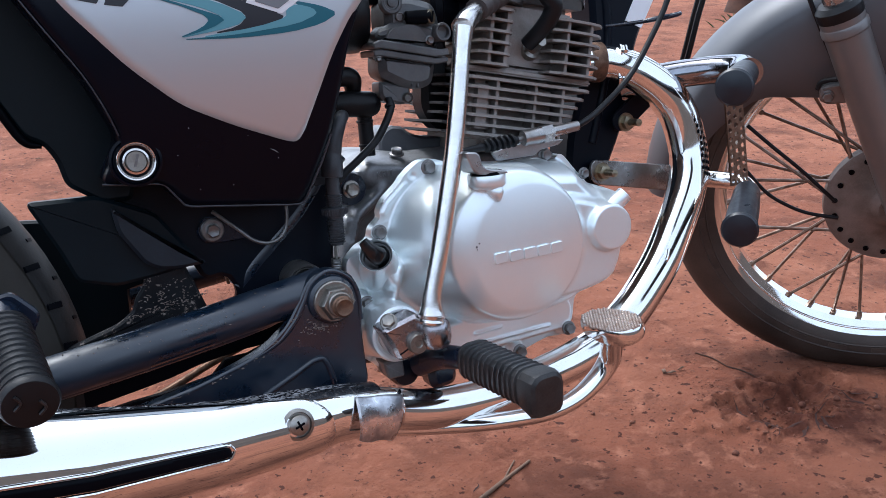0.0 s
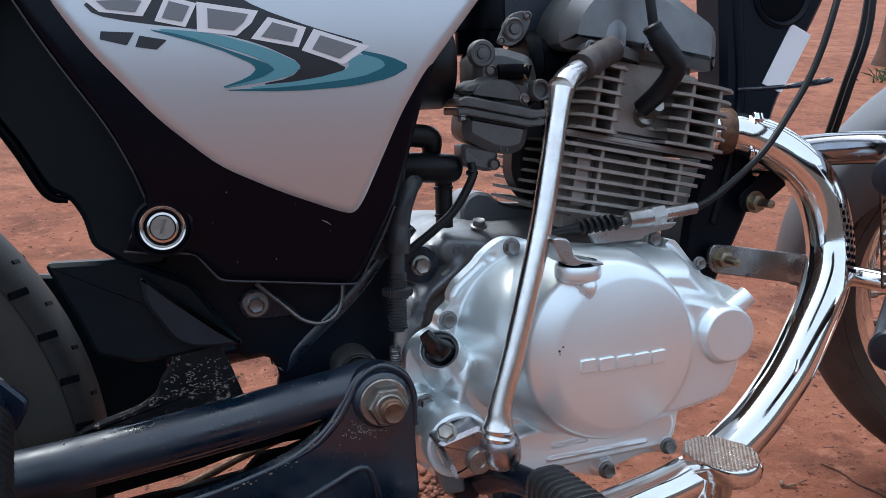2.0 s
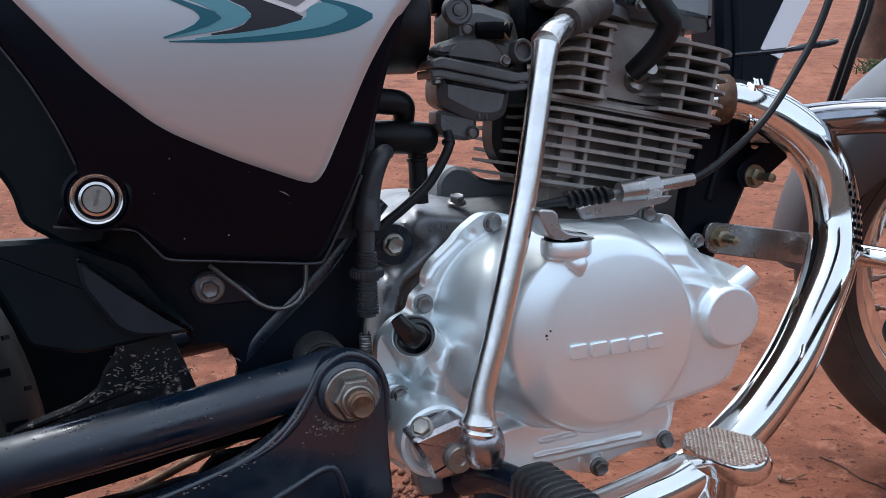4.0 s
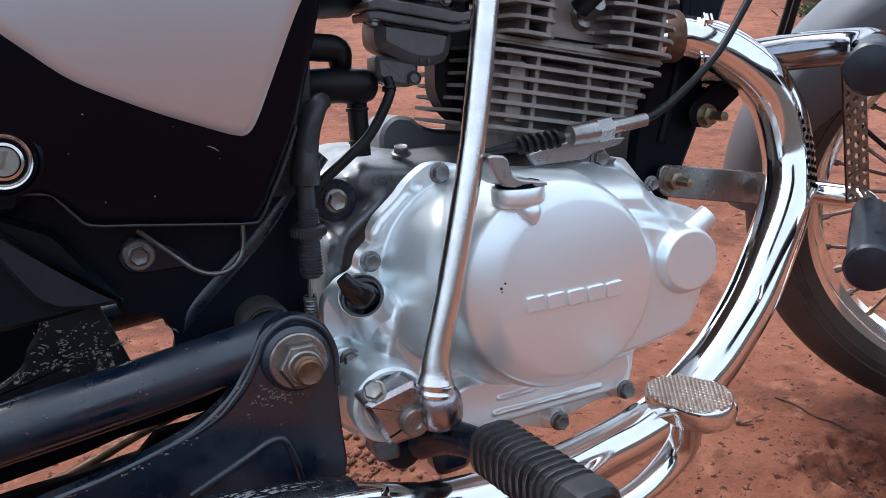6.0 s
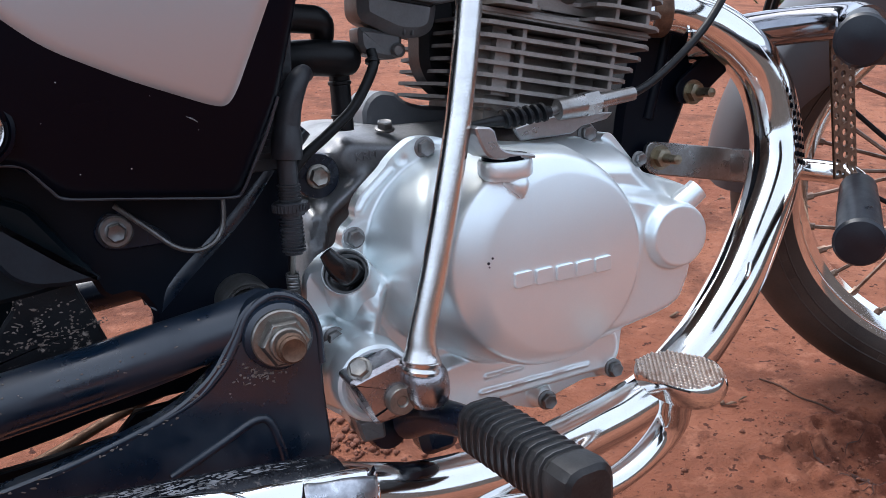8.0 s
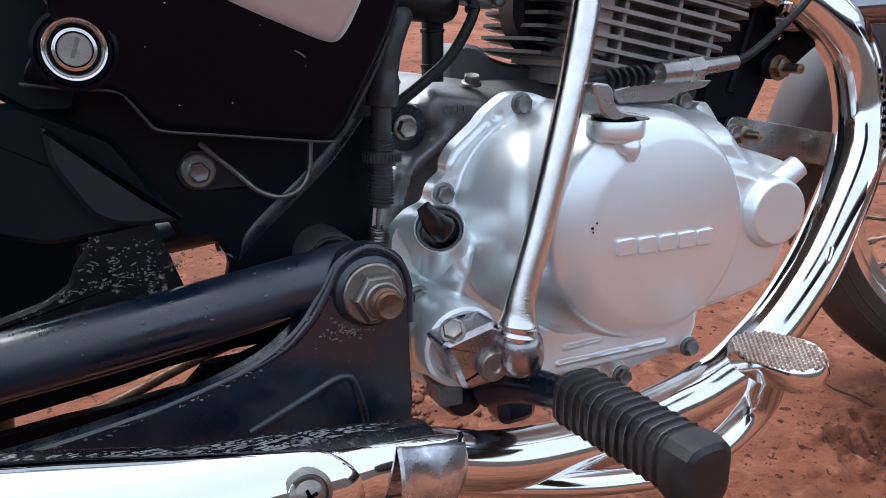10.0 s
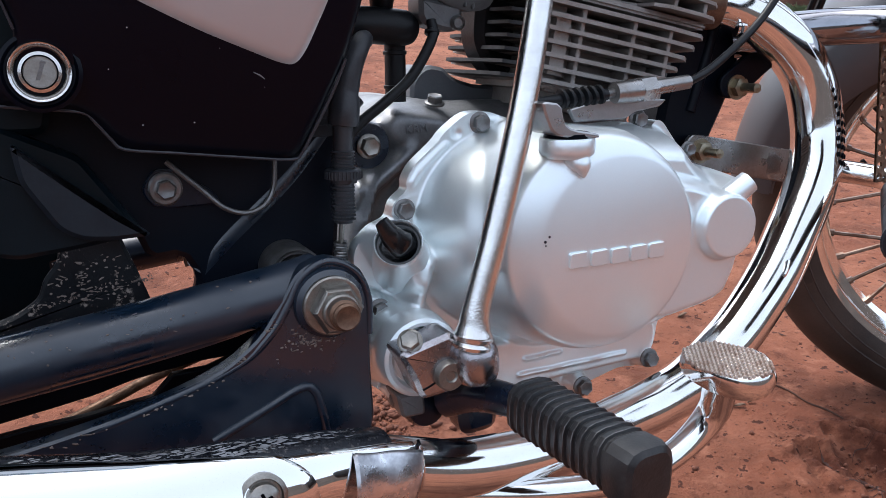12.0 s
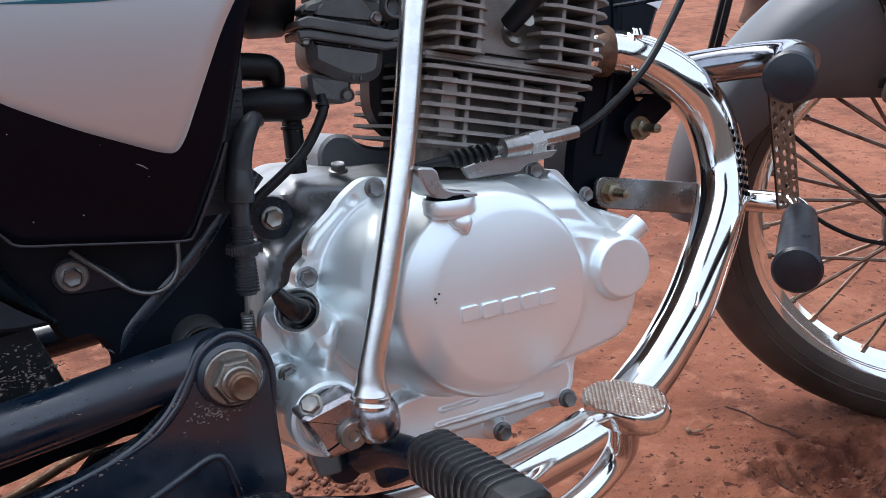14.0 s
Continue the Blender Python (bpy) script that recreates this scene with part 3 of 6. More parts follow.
part("neck_drip", tube([(0.1255, 0.014, 0.421), (0.1265, 0.0085, 0.4165), (0.1275, 0.0075, 0.4095)], [0.0085, 0.0065, 0.0010], 14, 4), SILVER, neck)
part("clutch_arm", prism([(0.1375, 0.4365), (0.1180, 0.4400), (0.1125, 0.4440), (0.1098, 0.4560), (0.0965, 0.4580), (0.0985, 0.4500), (0.1030, 0.4400), (0.1090, 0.4358), (0.1375, 0.4335)], 0.006, 0.036, 0.0012, 1), ARM_PLATING, neck, "plated folded clutch lifter arm", sharp=30)

# ---- engine: crankcase ----
CASE_EDGE = [(-0.012, 0.300), (-0.010, 0.350), (0.000, 0.400), (0.006, 0.435), (0.030, 0.446), (0.052, 0.457), (0.078, 0.456), (0.100, 0.452), (0.150, 0.452), (0.255, 0.446), (0.285, 0.420), (0.300, 0.385), (0.295, 0.330), (0.262, 0.285), (0.240, 0.245), (0.180, 0.232), (0.060, 0.238), (0.005, 0.262)]


def case_face(x, z):
    edge, _ = to_outline(x, z, rounded(CASE_EDGE, 2))
    h = 0.030 * step(edge, 0.012)
    h = swell(h, 0.046 * step(capsule_d(x, z, (0.052, 0.436), (0.080, 0.432), 0.022), 0.014), 0.008)
    h = swell(h, 0.050 * step(capsule_d(x, z, (0.030, 0.398), (0.060, 0.420), 0.014), 0.012), 0.010)
    h = swell(h, 0.052 * step(capsule_d(x, z, (0.010, 0.345), (0.022, 0.392), 0.016), 0.012), 0.010)
    h = swell(h, 0.047 * step(circle_d(x, z, (0.028, 0.423), 0.014), 0.005), 0.005)
    h = h - 0.006 * step(capsule_d(x, z, (0.016, 0.378), (0.024, 0.400), 0.005), 0.006)
    for k, (cx, cz) in enumerate(((0.012, 0.405), (0.036, 0.440), (0.020, 0.372), (0.062, 0.405))):
        h = swell(h, 0.044 * step(circle_d(x, z, (cx, cz), 0.007), 0.007), 0.006)
    return 0.165 - h


case = part("crankcase", relief(CASE_EDGE, case_face, 0.26, 0.0025), ALLOY, bike, "raw cast alloy crankcase with grime", Matrix.Translation((0.008, 0.024, -0.004)))
bolt(case, 0.0228, 0.1130, 0.4265, ZINC_BOLT, 10, 0.95)
bolt(case, 0.2254, 0.076, 0.4384, spin=20)
bolt(case, 0.086, 0.140, 0.452, spin=10, axis=(0, -0.3, 1))
ear = part("mount_ear", lathe([(0.017, -0.006), (0.017, 0.0), (0.016, 0.002), (0, 0.002)], (0.0308, 0.1400, 0.4225)), BLACK_PAINT, bike, "black engine mount ear")
mark_curve = bpy.data.curves.new("casting_mark", "FONT")
mark_curve.body, mark_curve.size, mark_curve.extrude = "KRM", 0.0085, 0.0006
mark_curve.materials.append(ALLOY)
mark = new("casting_mark", mark_curve)
mark.parent, mark.matrix_local = case, Matrix.Translation((0.054, 0.1185, 0.433)) @ Matrix.Rotation(radians(90), 4, "X") @ Matrix.Rotation(radians(4), 4, "Z")
# starter drive housing behind
part("motor_housing", prism(cornered([(0.0894, 0.4492), (0.0899, 0.4613), (0.0942, 0.4691), (0.1007, 0.4744), (0.1071, 0.476), (0.1189, 0.4736), (0.1243, 0.4676), (0.1307, 0.464), (0.1447, 0.4597), (0.1591, 0.4584), (0.1907, 0.4547), (0.1905, 0.4361), (0.1433, 0.4409), (0.1059, 0.4449)], 0.003), 0.2, 0.250, 0.003, 0), HOUSING, bike, "dull grey starter housing")

# ---- engine: cylinder and head, leaning forward ----
UPRIGHT = Matrix.Translation((0.20, MID, 0.45)) @ Matrix.Rotation(radians(11.5), 4, "Y")
barrel = part("cylinder_barrel", block((-0.050, -0.052, -0.012), (0.060, 0.052, 0.070), 0.012), FIN_ALLOY, bike, "dusty finned alloy cylinder barrel", UPRIGHT)


def fin(lo, hi, half, z, thick=0.0024, notch=None):
    """A cooling fin: a plate with round corners, thin at its edge."""
    c, d = 0.018, 0.008
    line = [(lo, -half + d), (lo + d, -half), (hi - c, -half), (hi, -half + c), (hi, half - c), (hi - c, half), (lo + d, half), (lo, half - d)]
    if notch:
        a, b, deep = notch
        line[2:2] = [(a, -half), (a + 0.002, -half + deep), (b - 0.002, -half + deep), (b, -half)]
    p = rounded(line, 1)
    k = len(p)
    v = [(q[0], q[1], z - thick / 2) for q in p] + [(q[0], q[1], z + thick / 2) for q in p]
    return v, [tuple(range(k)), tuple(range(k, 2 * k))] + [(i, (i + 1) % k, k + (i + 1) % k, k + i) for i in range(k)]


for k in range(7):
    z = 0.006 + 0.0093 * k
    part("fin", fin(-0.064, 0.058 + 0.036 * k / 6, 0.074, z, 0.0030), FIN_ALLOY, barrel, sharp=30)
    part("rear_fin", fin(-0.077, -0.040, 0.056, z, 0.0026), FIN_SHADE, barrel, sharp=30)
    if k < 6:
        for x in (-0.026, 0.019, 0.052):
            part("fin_post", block((x - 0.0020, -0.070, z), (x + 0.0016, -0.03, z + 0.0093), 0.0004), FIN_ALLOY, barrel)
head_box = joined(block((-0.040, -0.045, 0.070), (0.075, 0.052, 0.150), 0.010), block((-0.062, -0.062, 0.068), (0.090, 0.070, 0.0735), 0.002))
head = part("cylinder_head", head_box, FIN_ALLOY, bike, "dusty finned alloy cylinder head", UPRIGHT)
for k in range(6):
    z = 0.0765 + 0.0108 * k
    part("fin", fin(-0.054, 0.100, 0.076, z, 0.0026, (-0.016, 0.032, 0.034)), FIN_ALLOY, head, sharp=30)
    if k < 5:
        for x in (-0.040, -0.022, 0.050, 0.078):
            part("fin_post", block((x - 0.0018, -0.071, z), (x + 0.0018, -0.03, z + 0.0108), 0.0004), FIN_ALLOY, head)
part("chain_tunnel", block((-0.0570, -0.0690, 0.002), (-0.0270, -0.030, 0.064), 0.009), FIN_ALLOY, barrel)
rocker = part("rocker_cover", joined(
    prism(cornered([(0.1559, 0.6018), (0.1595, 0.6265), (0.172, 0.6457), (0.1936, 0.6617), (0.2332, 0.6636), (0.2724, 0.6425), (0.3122, 0.6165), (0.3109, 0.577), (0.2665, 0.5855), (0.2219, 0.5936)], 0.010), 0.112, 0.225, 0.012, 0),
    lathe([(0.0400, -0.004), (0.0400, 0.004), (0.0375, 0.006), (0.0370, 0.020), (0.0345, 0.036), (0.0270, 0.050), (0.0140, 0.058), (0, 0.060)], (0.203, 0.148, 0.598), (0.20, 0, 0.98), 56)), ROCKER, head, "plain grey alloy rocker cover", UPRIGHT.inverted(), sharp=24)
part("hanger_plate", prism(cornered([(0.120, 0.610), (0.165, 0.600), (0.250, 0.640), (0.240, 0.720), (0.110, 0.720)], 0.012), 0.176, 0.182, 0.001, 0), BLACK_PAINT, bike, "black engine hanger plate")
for x, z in ((0.180, 0.602), (0.236, 0.600)):
    bolt(rocker, x, 0.110, z, size=0.7)
# spark plug, its cap and lead
plug = part("spark_plug", joined(lathe([(0.009, 0), (0.009, 0.012), (0.0105, 0.012), (0.0105, 0.02), (0.006, 0.021), (0.006, 0.04), (0, 0.04)], (0.020, -0.030, 0.092), (0.0, -0.62, 0.25), 12)), STEEL, head)
part("plug_cap", joined(tube([(0.2262, 0.0855, 0.6130), (0.2316, 0.083, 0.6026), (0.2412, 0.0825, 0.5900)], [0.0078, 0.0090, 0.0094], 20, 4), tube([(0.2375, 0.0825, 0.5950), (0.2450, 0.083, 0.5845), (0.2440, 0.087, 0.5745), (0.2380, 0.096, 0.5620), (0.2290, 0.112, 0.5480)], [0.0090, 0.0095, 0.0092, 0.0086, 0.0080], 20, 4), lathe([(0.0070, 0), (0.0084, 0.001), (0.0084, 0.0045), (0.0062, 0.0062)], (0.2265, 0.0852, 0.6118), (-0.45, 0.15, 0.86), 20)), RUBBER, plug, "black rubber spark plug cap", UPRIGHT.inverted())
part("plug_lead", tube([(0.2262, 0.0852, 0.6130), (0.2240, 0.0860, 0.6300), (0.2228, 0.092, 0.660), (0.222, 0.104, 0.71)], 0.0042, 10), RUBBER, plug, "", UPRIGHT.inverted())

# ---- intake: carburettor, boots and hoses ----
carb = part("carburettor", prism(cornered([(0.0815, 0.601), (0.1041, 0.6043), (0.1346, 0.5954), (0.1400, 0.5717), (0.128, 0.5602), (0.0805, 0.571)], 0.008), 0.1235, 0.165, 0.007, 0), CARB_ALLOY, bike, "grey cast carburettor")
part("venturi_body", prism(cornered([(0.0704, 0.5640), (0.0760, 0.5745), (0.0858, 0.5801), (0.1040, 0.5830), (0.1180, 0.5780), (0.1312, 0.5576), (0.1330, 0.5500), (0.0700, 0.5600)], 0.007), 0.1185, 0.155, 0.006, 0), CARB_ALLOY, carb)
part("upper_flange", prism(cornered([(0.0610, 0.5615), (0.0693, 0.5640), (0.1330, 0.5500), (0.1395, 0.5512), (0.1392, 0.5440), (0.1262, 0.5435), (0.0690, 0.5560), (0.0610, 0.5555)], 0.002), 0.1120, 0.152, 0.0012, 0), CARB_ALLOY, carb)
part("lower_flange", prism(cornered([(0.0610, 0.5550), (0.0690, 0.5550), (0.1262, 0.5425), (0.1392, 0.5430), (0.1387, 0.5375), (0.1255, 0.5365), (0.0673, 0.5490), (0.0610, 0.5483)], 0.002), 0.1135, 0.152, 0.0012, 0), CARB_ALLOY, carb)
bowl = part("float_bowl", joined(prism(cornered([(0.0684, 0.5520), (0.1282, 0.5400), (0.1232, 0.5187), (0.1119, 0.5138), (0.0940, 0.5155), (0.0667, 0.5300)], 0.007), 0.1165, 0.152, 0.007, 0), prism(cornered([(0.067, 0.525), (0.100, 0.518), (0.098, 0.502), (0.090, 0.500), (0.072, 0.5045), (0.067, 0.510)], 0.004), 0.123, 0.145, 0.003, 0)), CARB_ALLOY, carb, "float bowl")
for x, lo, hi in ((0.0995, 0.517, 0.5455), (0.1055, 0.516, 0.5450)):
    part("bowl_rib", block((x - 0.0008, 0.1178, lo), (x + 0.0008, 0.122, hi), 0.0005), CARB_ALLOY, bowl)
part("drain_screw", mesh_of("drain_screw", *joined(lathe([(0.0052, -0.002), (0.0052, 0.003), (0.0040, 0.0045), (0.003, 0.003), (0, 0.003)], n=14), block((-0.0032, -0.0036, -0.0005), (0.0032, -0.0030, 0.0005), 0.0002)), GREY_BOLT), None, carb, "steel drain screw", Matrix.Translation((0.0945, 0.123, 0.5065)))
for x, z in ((0.066, 0.548), (0.134, 0.546), (0.122, 0.560)):
    bolt(carb, x, 0.118, z, size=0.6, axis=(0, -0.2, -1) if z < 0.555 else (0, -1, 0))
choke = part("choke_barrel", tube([(0.1000, 0.1200, 0.5832), (0.1130, 0.1180, 0.5828), (0.1235, 0.1165, 0.5824)], [0.0060, 0.0066, 0.0066], 20, 3), BLACK_PLASTIC, carb, "dark turned barrel")
part("barrel_end", joined(lathe([(0.0068, -0.004), (0.0074, 0.0), (0.0074, 0.0018), (0.0064, 0.0024), (0, 0.0024)], (0.1240, 0.1163, 0.5823), (0.55, -0.82, 0.05), 22)), YELLOW_ZINC, choke, "slotted brass screw")
part("screw_slot", tube([(0.1232, 0.1118, 0.5770), (0.1272, 0.1146, 0.5874)], 0.0010, 8, 1), BLACK_PLASTIC, choke)
part("side_cap", lathe([(0.0115, -0.006), (0.0115, 0.0), (0.0102, 0.0016), (0.0076, 0.0016), (0.0070, 0.0006), (0.0050, 0.0006), (0.0044, 0.0022), (0, 0.0026)], (0.0874, 0.1230, 0.5986), n=28), CARB_ALLOY, carb, "round cast side cap")
part("vent_spigot", lathe([(0.0092, -0.010), (0.0092, 0.006), (0.0084, 0.0072), (0.0066, 0.0070), (0.0058, 0.0), (0, -0.001)], (0.1350, 0.1200, 0.5665), (0.12, -1, 0.1), 26), CARB_ALLOY, carb, "open vent spigot")
part("pilot_screw", lathe([(0.0046, -0.003), (0.0046, 0.0012), (0.0036, 0.0018), (0.0030, 0.0006), (0, 0.0006)], (0.0945, 0.1228, 0.5845), n=16), GREY_BOLT, carb)
part("slide_tower", lathe([(0.021, 0), (0.021, 0.020), (0.0235, 0.020), (0.0235, 0.050), (0.018, 0.06), (0, 0.06)], (0.100, 0.165, 0.60), (0, 0, 1), 24), BLACK_PLASTIC, carb, "black slide tower cap")
bracket = part("cable_bracket", joined(prism(cornered([(0.0985, 0.6060), (0.1020, 0.6135), (0.1085, 0.6270), (0.1149, 0.6310), (0.1250, 0.6330), (0.1300, 0.6260), (0.1275, 0.6180), (0.1215, 0.6085), (0.1117, 0.6030)], 0.004), 0.1180, 0.1215, 0.0008, 0), lathe([(0.0095, -0.003), (0.0095, 0.003), (0.0082, 0.0042), (0.0066, 0.0030), (0.0050, 0.0030), (0.0040, 0.0048), (0, 0.0050)], (0.1135, 0.1185, 0.6175), (0, -1, 0), 26)), CARB_ALLOY, carb, "cast choke cover plate")
for x, z in ((0.1025, 0.6082), (0.1262, 0.6285)):
    part("screw_head", lathe([(0.0036, -0.001), (0.0036, 0.0014), (0.0024, 0.0020), (0.0016, 0.0008), (0, 0.0008)], (x, 0.1180, z), n=14), GREY_BOLT, bracket)
part("body_lug", joined(lathe([(0.0075, 0), (0.0075, 0.020), (0.0062, 0.022), (0, 0.022)], (0.137, 0.140, 0.566), (0.05, -1, 0.05), 16), prism(cornered([(0.070, 0.574), (0.096, 0.580), (0.132, 0.572), (0.136, 0.558), (0.066, 0.566)], 0.004), 0.120, 0.140, 0.003, 0)), CARB_ALLOY, carb)
part("insulator", joined(lathe([(0.030, 0), (0.034, 0.004), (0.034, 0.012), (0.028, 0.016), (0.026, 0.034), (0.030, 0.040)], (0.134, 0.165, 0.588), (1, 0, -0.1), 28)), BLACK_PLASTIC, bike, "black intake manifold")
part("inlet_boot", prism(cornered([(0.122, 0.566), (0.158, 0.566), (0.158, 0.468), (0.143, 0.466), (0.130, 0.480), (0.124, 0.495), (0.126, 0.518)], 0.008), 0.152, 0.180, 0.006, 0), RUBBER, bike, "black rubber inlet boot")
boot = part("air_boot", joined(lathe([(0.034, -0.075), (0.036, -0.055), (0.030, -0.045), (0.038, -0.030), (0.038, -0.006), (0.034, 0.0), (0.028, 0.0)], (0.068, 0.165, 0.592), (1, 0, 0), 32)), RUBBER, bike, "black rubber air boot")
part("breather_tube", tube([(-0.03, 0.145, 0.540), (0.010, 0.14, 0.535), (0.030, 0.14, 0.533), (0.044, 0.14, 0.530), (0.047, 0.145, 0.518)], [0.0098, 0.0098, 0.0100, 0.0098, 0.0080], 18), RUBBER, bike, "black rubber breather tube")
part("breather_tube", tube([(-0.02, 0.150, 0.507), (0.030, 0.140, 0.506), (0.050, 0.138, 0.5045), (0.061, 0.140, 0.5035), (0.0665, 0.141, 0.503), (0.069, 0.142, 0.5028)], [0.0125, 0.0128, 0.0128, 0.0126, 0.0105, 0.004], 20), RUBBER, bike, "black rubber breather tube")
part("breather_stub", joined(tube([(0.058, 0.150, 0.498), (0.0578, 0.150, 0.478), (0.0575, 0.150, 0.452)], 0.0076, 16), *[lathe([(0.0076, 0), (0.0086, 0.0006), (0.0086, 0.0026), (0.0076, 0.0032)], (0.0577, 0.150, z), (0, 0, 1), 18) for z in (0.461, 0.485)]), RUBBER, bike, "black rubber stub pipe")
part("overflow_hose", joined(tube([(0.0745, 0.122, 0.508), (0.073, 0.117, 0.496), (0.056, 0.114, 0.471), (0.036, 0.112, 0.455), (0.018, 0.112, 0.442), (0.008, 0.112, 0.432), (0.004, 0.114, 0.424)], 0.0037, 12), lathe([(0.0037, 0), (0.0052, 0.0008), (0.0052, 0.0030), (0.0037, 0.0038)], (0.0735, 0.1185, 0.4985), (0.2, 0.4, 1), 14)), RUBBER, bike, "thin black overflow hose")

air_box = part("air_box", prism([(-0.030, 0.560), (0.022, 0.545), (0.018, 0.500), (0.004, 0.432), (-0.030, 0.432)], 0.127, 0.150, 0.001, 0), SWITCH_GREY, bike, "dark ribbed plastic air box")
for k in range(22):
    z = 0.438 + 0.0045 * k
    x = float(np.interp(z, [0.432, 0.500, 0.545], [0.004, 0.018, 0.022]))
    part("box_rib", block((x - 0.022, 0.1252, z), (x - 0.001, 0.1280, z + 0.0020), 0.0004), SWITCH_GREY, air_box)

# ---- rear brake switch beside the crankcase ----
switch = part("brake_switch", joined(
    tube([(0.026, 0.120, 0.4945), (0.020, 0.108, 0.4960), (0.012, 0.101, 0.4880), (0.0065, 0.10, 0.4760), (0.0040, 0.10, 0.4640)], [0.0045, 0.0062, 0.0078, 0.0086, 0.0088], 20),
    lathe([(0.0066, 0), (0.0098, 0.0006), (0.0104, 0.0030), (0.0102, 0.0150), (0.0096, 0.0165), (0.0096, 0.0190), (0.0088, 0.0205), (0.0086, 0.0260)], (0.0012, 0.10, 0.4410), (0.11, 0, 1), 24)), SWITCH_GREY, bike, "black rubber boot of the brake switch")
body = part("switch_body", joined(lathe([(0.0066, 0), (0.0068, 0.0180), (0, 0.0180)], (0.0004, 0.10, 0.4240), (0.04, 0, 1), 20), lathe([(0.0060, 0), (0.0072, 0.0100), (0.0072, 0.0480), (0, 0.0480)], (-0.0010, 0.10, 0.3768), (0.03, 0, 1), 20)), SWITCH_GREY, switch)
for k in range(6):
    part("switch_thread", lathe([(0.0064, 0), (0.0080, 0.0005), (0.0080, 0.0010), (0.0064, 0.0016)], (0.0003, 0.10, 0.4135 + 0.0020 * k), (0.04, 0, 1), 20), SWITCH_GREY, body)
for k in range(10):
    part("switch_thread", lathe([(0.0060, 0), (0.0082, 0.0006), (0.0082, 0.0012), (0.0060, 0.0018)], (-0.0008, 0.10, 0.3785 + 0.0024 * k), (0.03, 0, 1), 20), SWITCH_GREY, body)
collar = part("adjuster_collar", joined(lathe([(0.0078, -0.0030), (0.0090, -0.0026), (0.0094, -0.0004), (0.0118, 0.0), (0.0120, 0.0056), (0.0108, 0.0066), (0.0074, 0.0068)], (0.0001, 0.10, 0.4066), (0.04, 0, 1), 30)), SWITCH_GREY, body, "knurled adjuster collar")
RIDGE = mesh_of("collar_ridge", *block((-0.0005, -0.0005, 0.0), (0.0005, 0.0005, 0.0050), 0.0001), SWITCH_GREY)
for k in range(30):
    a = 2 * math.pi * k / 30
    part("collar_ridge", RIDGE, None, collar, "", Matrix.Translation((0.0001 + 0.0121 * math.cos(a), 0.10 + 0.0121 * math.sin(a), 0.4069)))
coil = [(-0.0040 + 0.0038 * math.cos(a), 0.10 + 0.0038 * math.sin(a), 0.3640 - 0.00030 * a) for a in np.linspace(0, 50, 240)]
part("switch_pin", tube([(-0.0012, 0.10, 0.3800), (-0.0030, 0.10, 0.3700), (-0.0040, 0.10, 0.3560)], [0.0024, 0.0020, 0.0016], 8, 2), STEEL, switch)
part("switch_spring", tube(coil, 0.0010, 6, 0), GREY_BOLT, switch)

# ---- kick starter ----
KICK_METAL = material("dull_worn_plating", (0.46, 0.445, 0.465), (0.30, 0.275, 0.28), 1.0, 0.25, 700, 0.8, 60, 0.25, 0.1)
FLAKED = material("flaking_chrome", (0.86, 0.85, 0.83), (0.70, 0.68, 0.65), 1.0, 0.17, 900, 0.7, 45, 0.28, 0.08)
part("shaft_boss", lathe([(0.0285, -0.012), (0.0275, 0.002), (0.0262, 0.0055), (0.0238, 0.0068), (0.0215, 0.0060), (0.0206, 0.0015), (0.0195, 0.0010), (0.0185, 0.0032), (0, 0.0038)], (0.030, 0.047, 0.2955), n=56), SILVER, cover)
knuckle = part("kick_boss", prism(cornered([(0.004, 0.309), (0.018, 0.313), (0.040, 0.319), (0.050, 0.305), (0.047, 0.290), (0.040, 0.280), (0.019, 0.2775), (0.011, 0.297)], 0.004), 0.015, 0.041, 0.003, 0), KICK_METAL, bike, "worn plated kick starter boss")
part("clamp_slot", tube([(0.0190, 0.0152, 0.2845), (0.0240, 0.0152, 0.2865), (0.0290, 0.0152, 0.2890)], 0.0008, 8, 1), BLACK_PLASTIC, knuckle, "dark clamping slot")
bolt(knuckle, 0.014, 0.022, 0.3145, ZINC_BOLT, 15, 0.85, axis=(-0.35, -0.75, 0.55))
part("knuckle_joint", lathe([(0, 0), (0.0082, 0.0004), (0.0122, 0.0028), (0.0142, 0.0080), (0.0150, 0.0140), (0.0148, 0.0205), (0.0130, 0.0250), (0.0104, 0.0275)], (0.0555, 0.0120, 0.2845), (-0.12, 0.02, 1), 32), KICK_METAL, knuckle)
part("spline_end", joined(lathe([(0.0098, -0.004), (0.0098, 0.007), (0.0085, 0.009), (0.004, 0.009), (0.003, 0.0075), (0, 0.0075)], (0.036, 0.018, 0.2925), n=24)), STEEL, knuckle, "splined shaft end")
part("lever_lip", lathe([(0.0100, -0.003), (0.0116, -0.002), (0.0120, 0.0000), (0.0110, 0.0014), (0.0108, 0.0024), (0.0122, 0.0036), (0.0126, 0.0056), (0.0112, 0.0074)], (0.0492, 0.0075, 0.3118), (0.18, 0.02, 1), 32), FLAKED, knuckle)
KICK_RUBBER = material("worn_brown_rubber", (0.055, 0.042, 0.038), (0.030, 0.024, 0.022), 0.0, 0.6, 500, 0.8, 60, 0.3, 0.1)
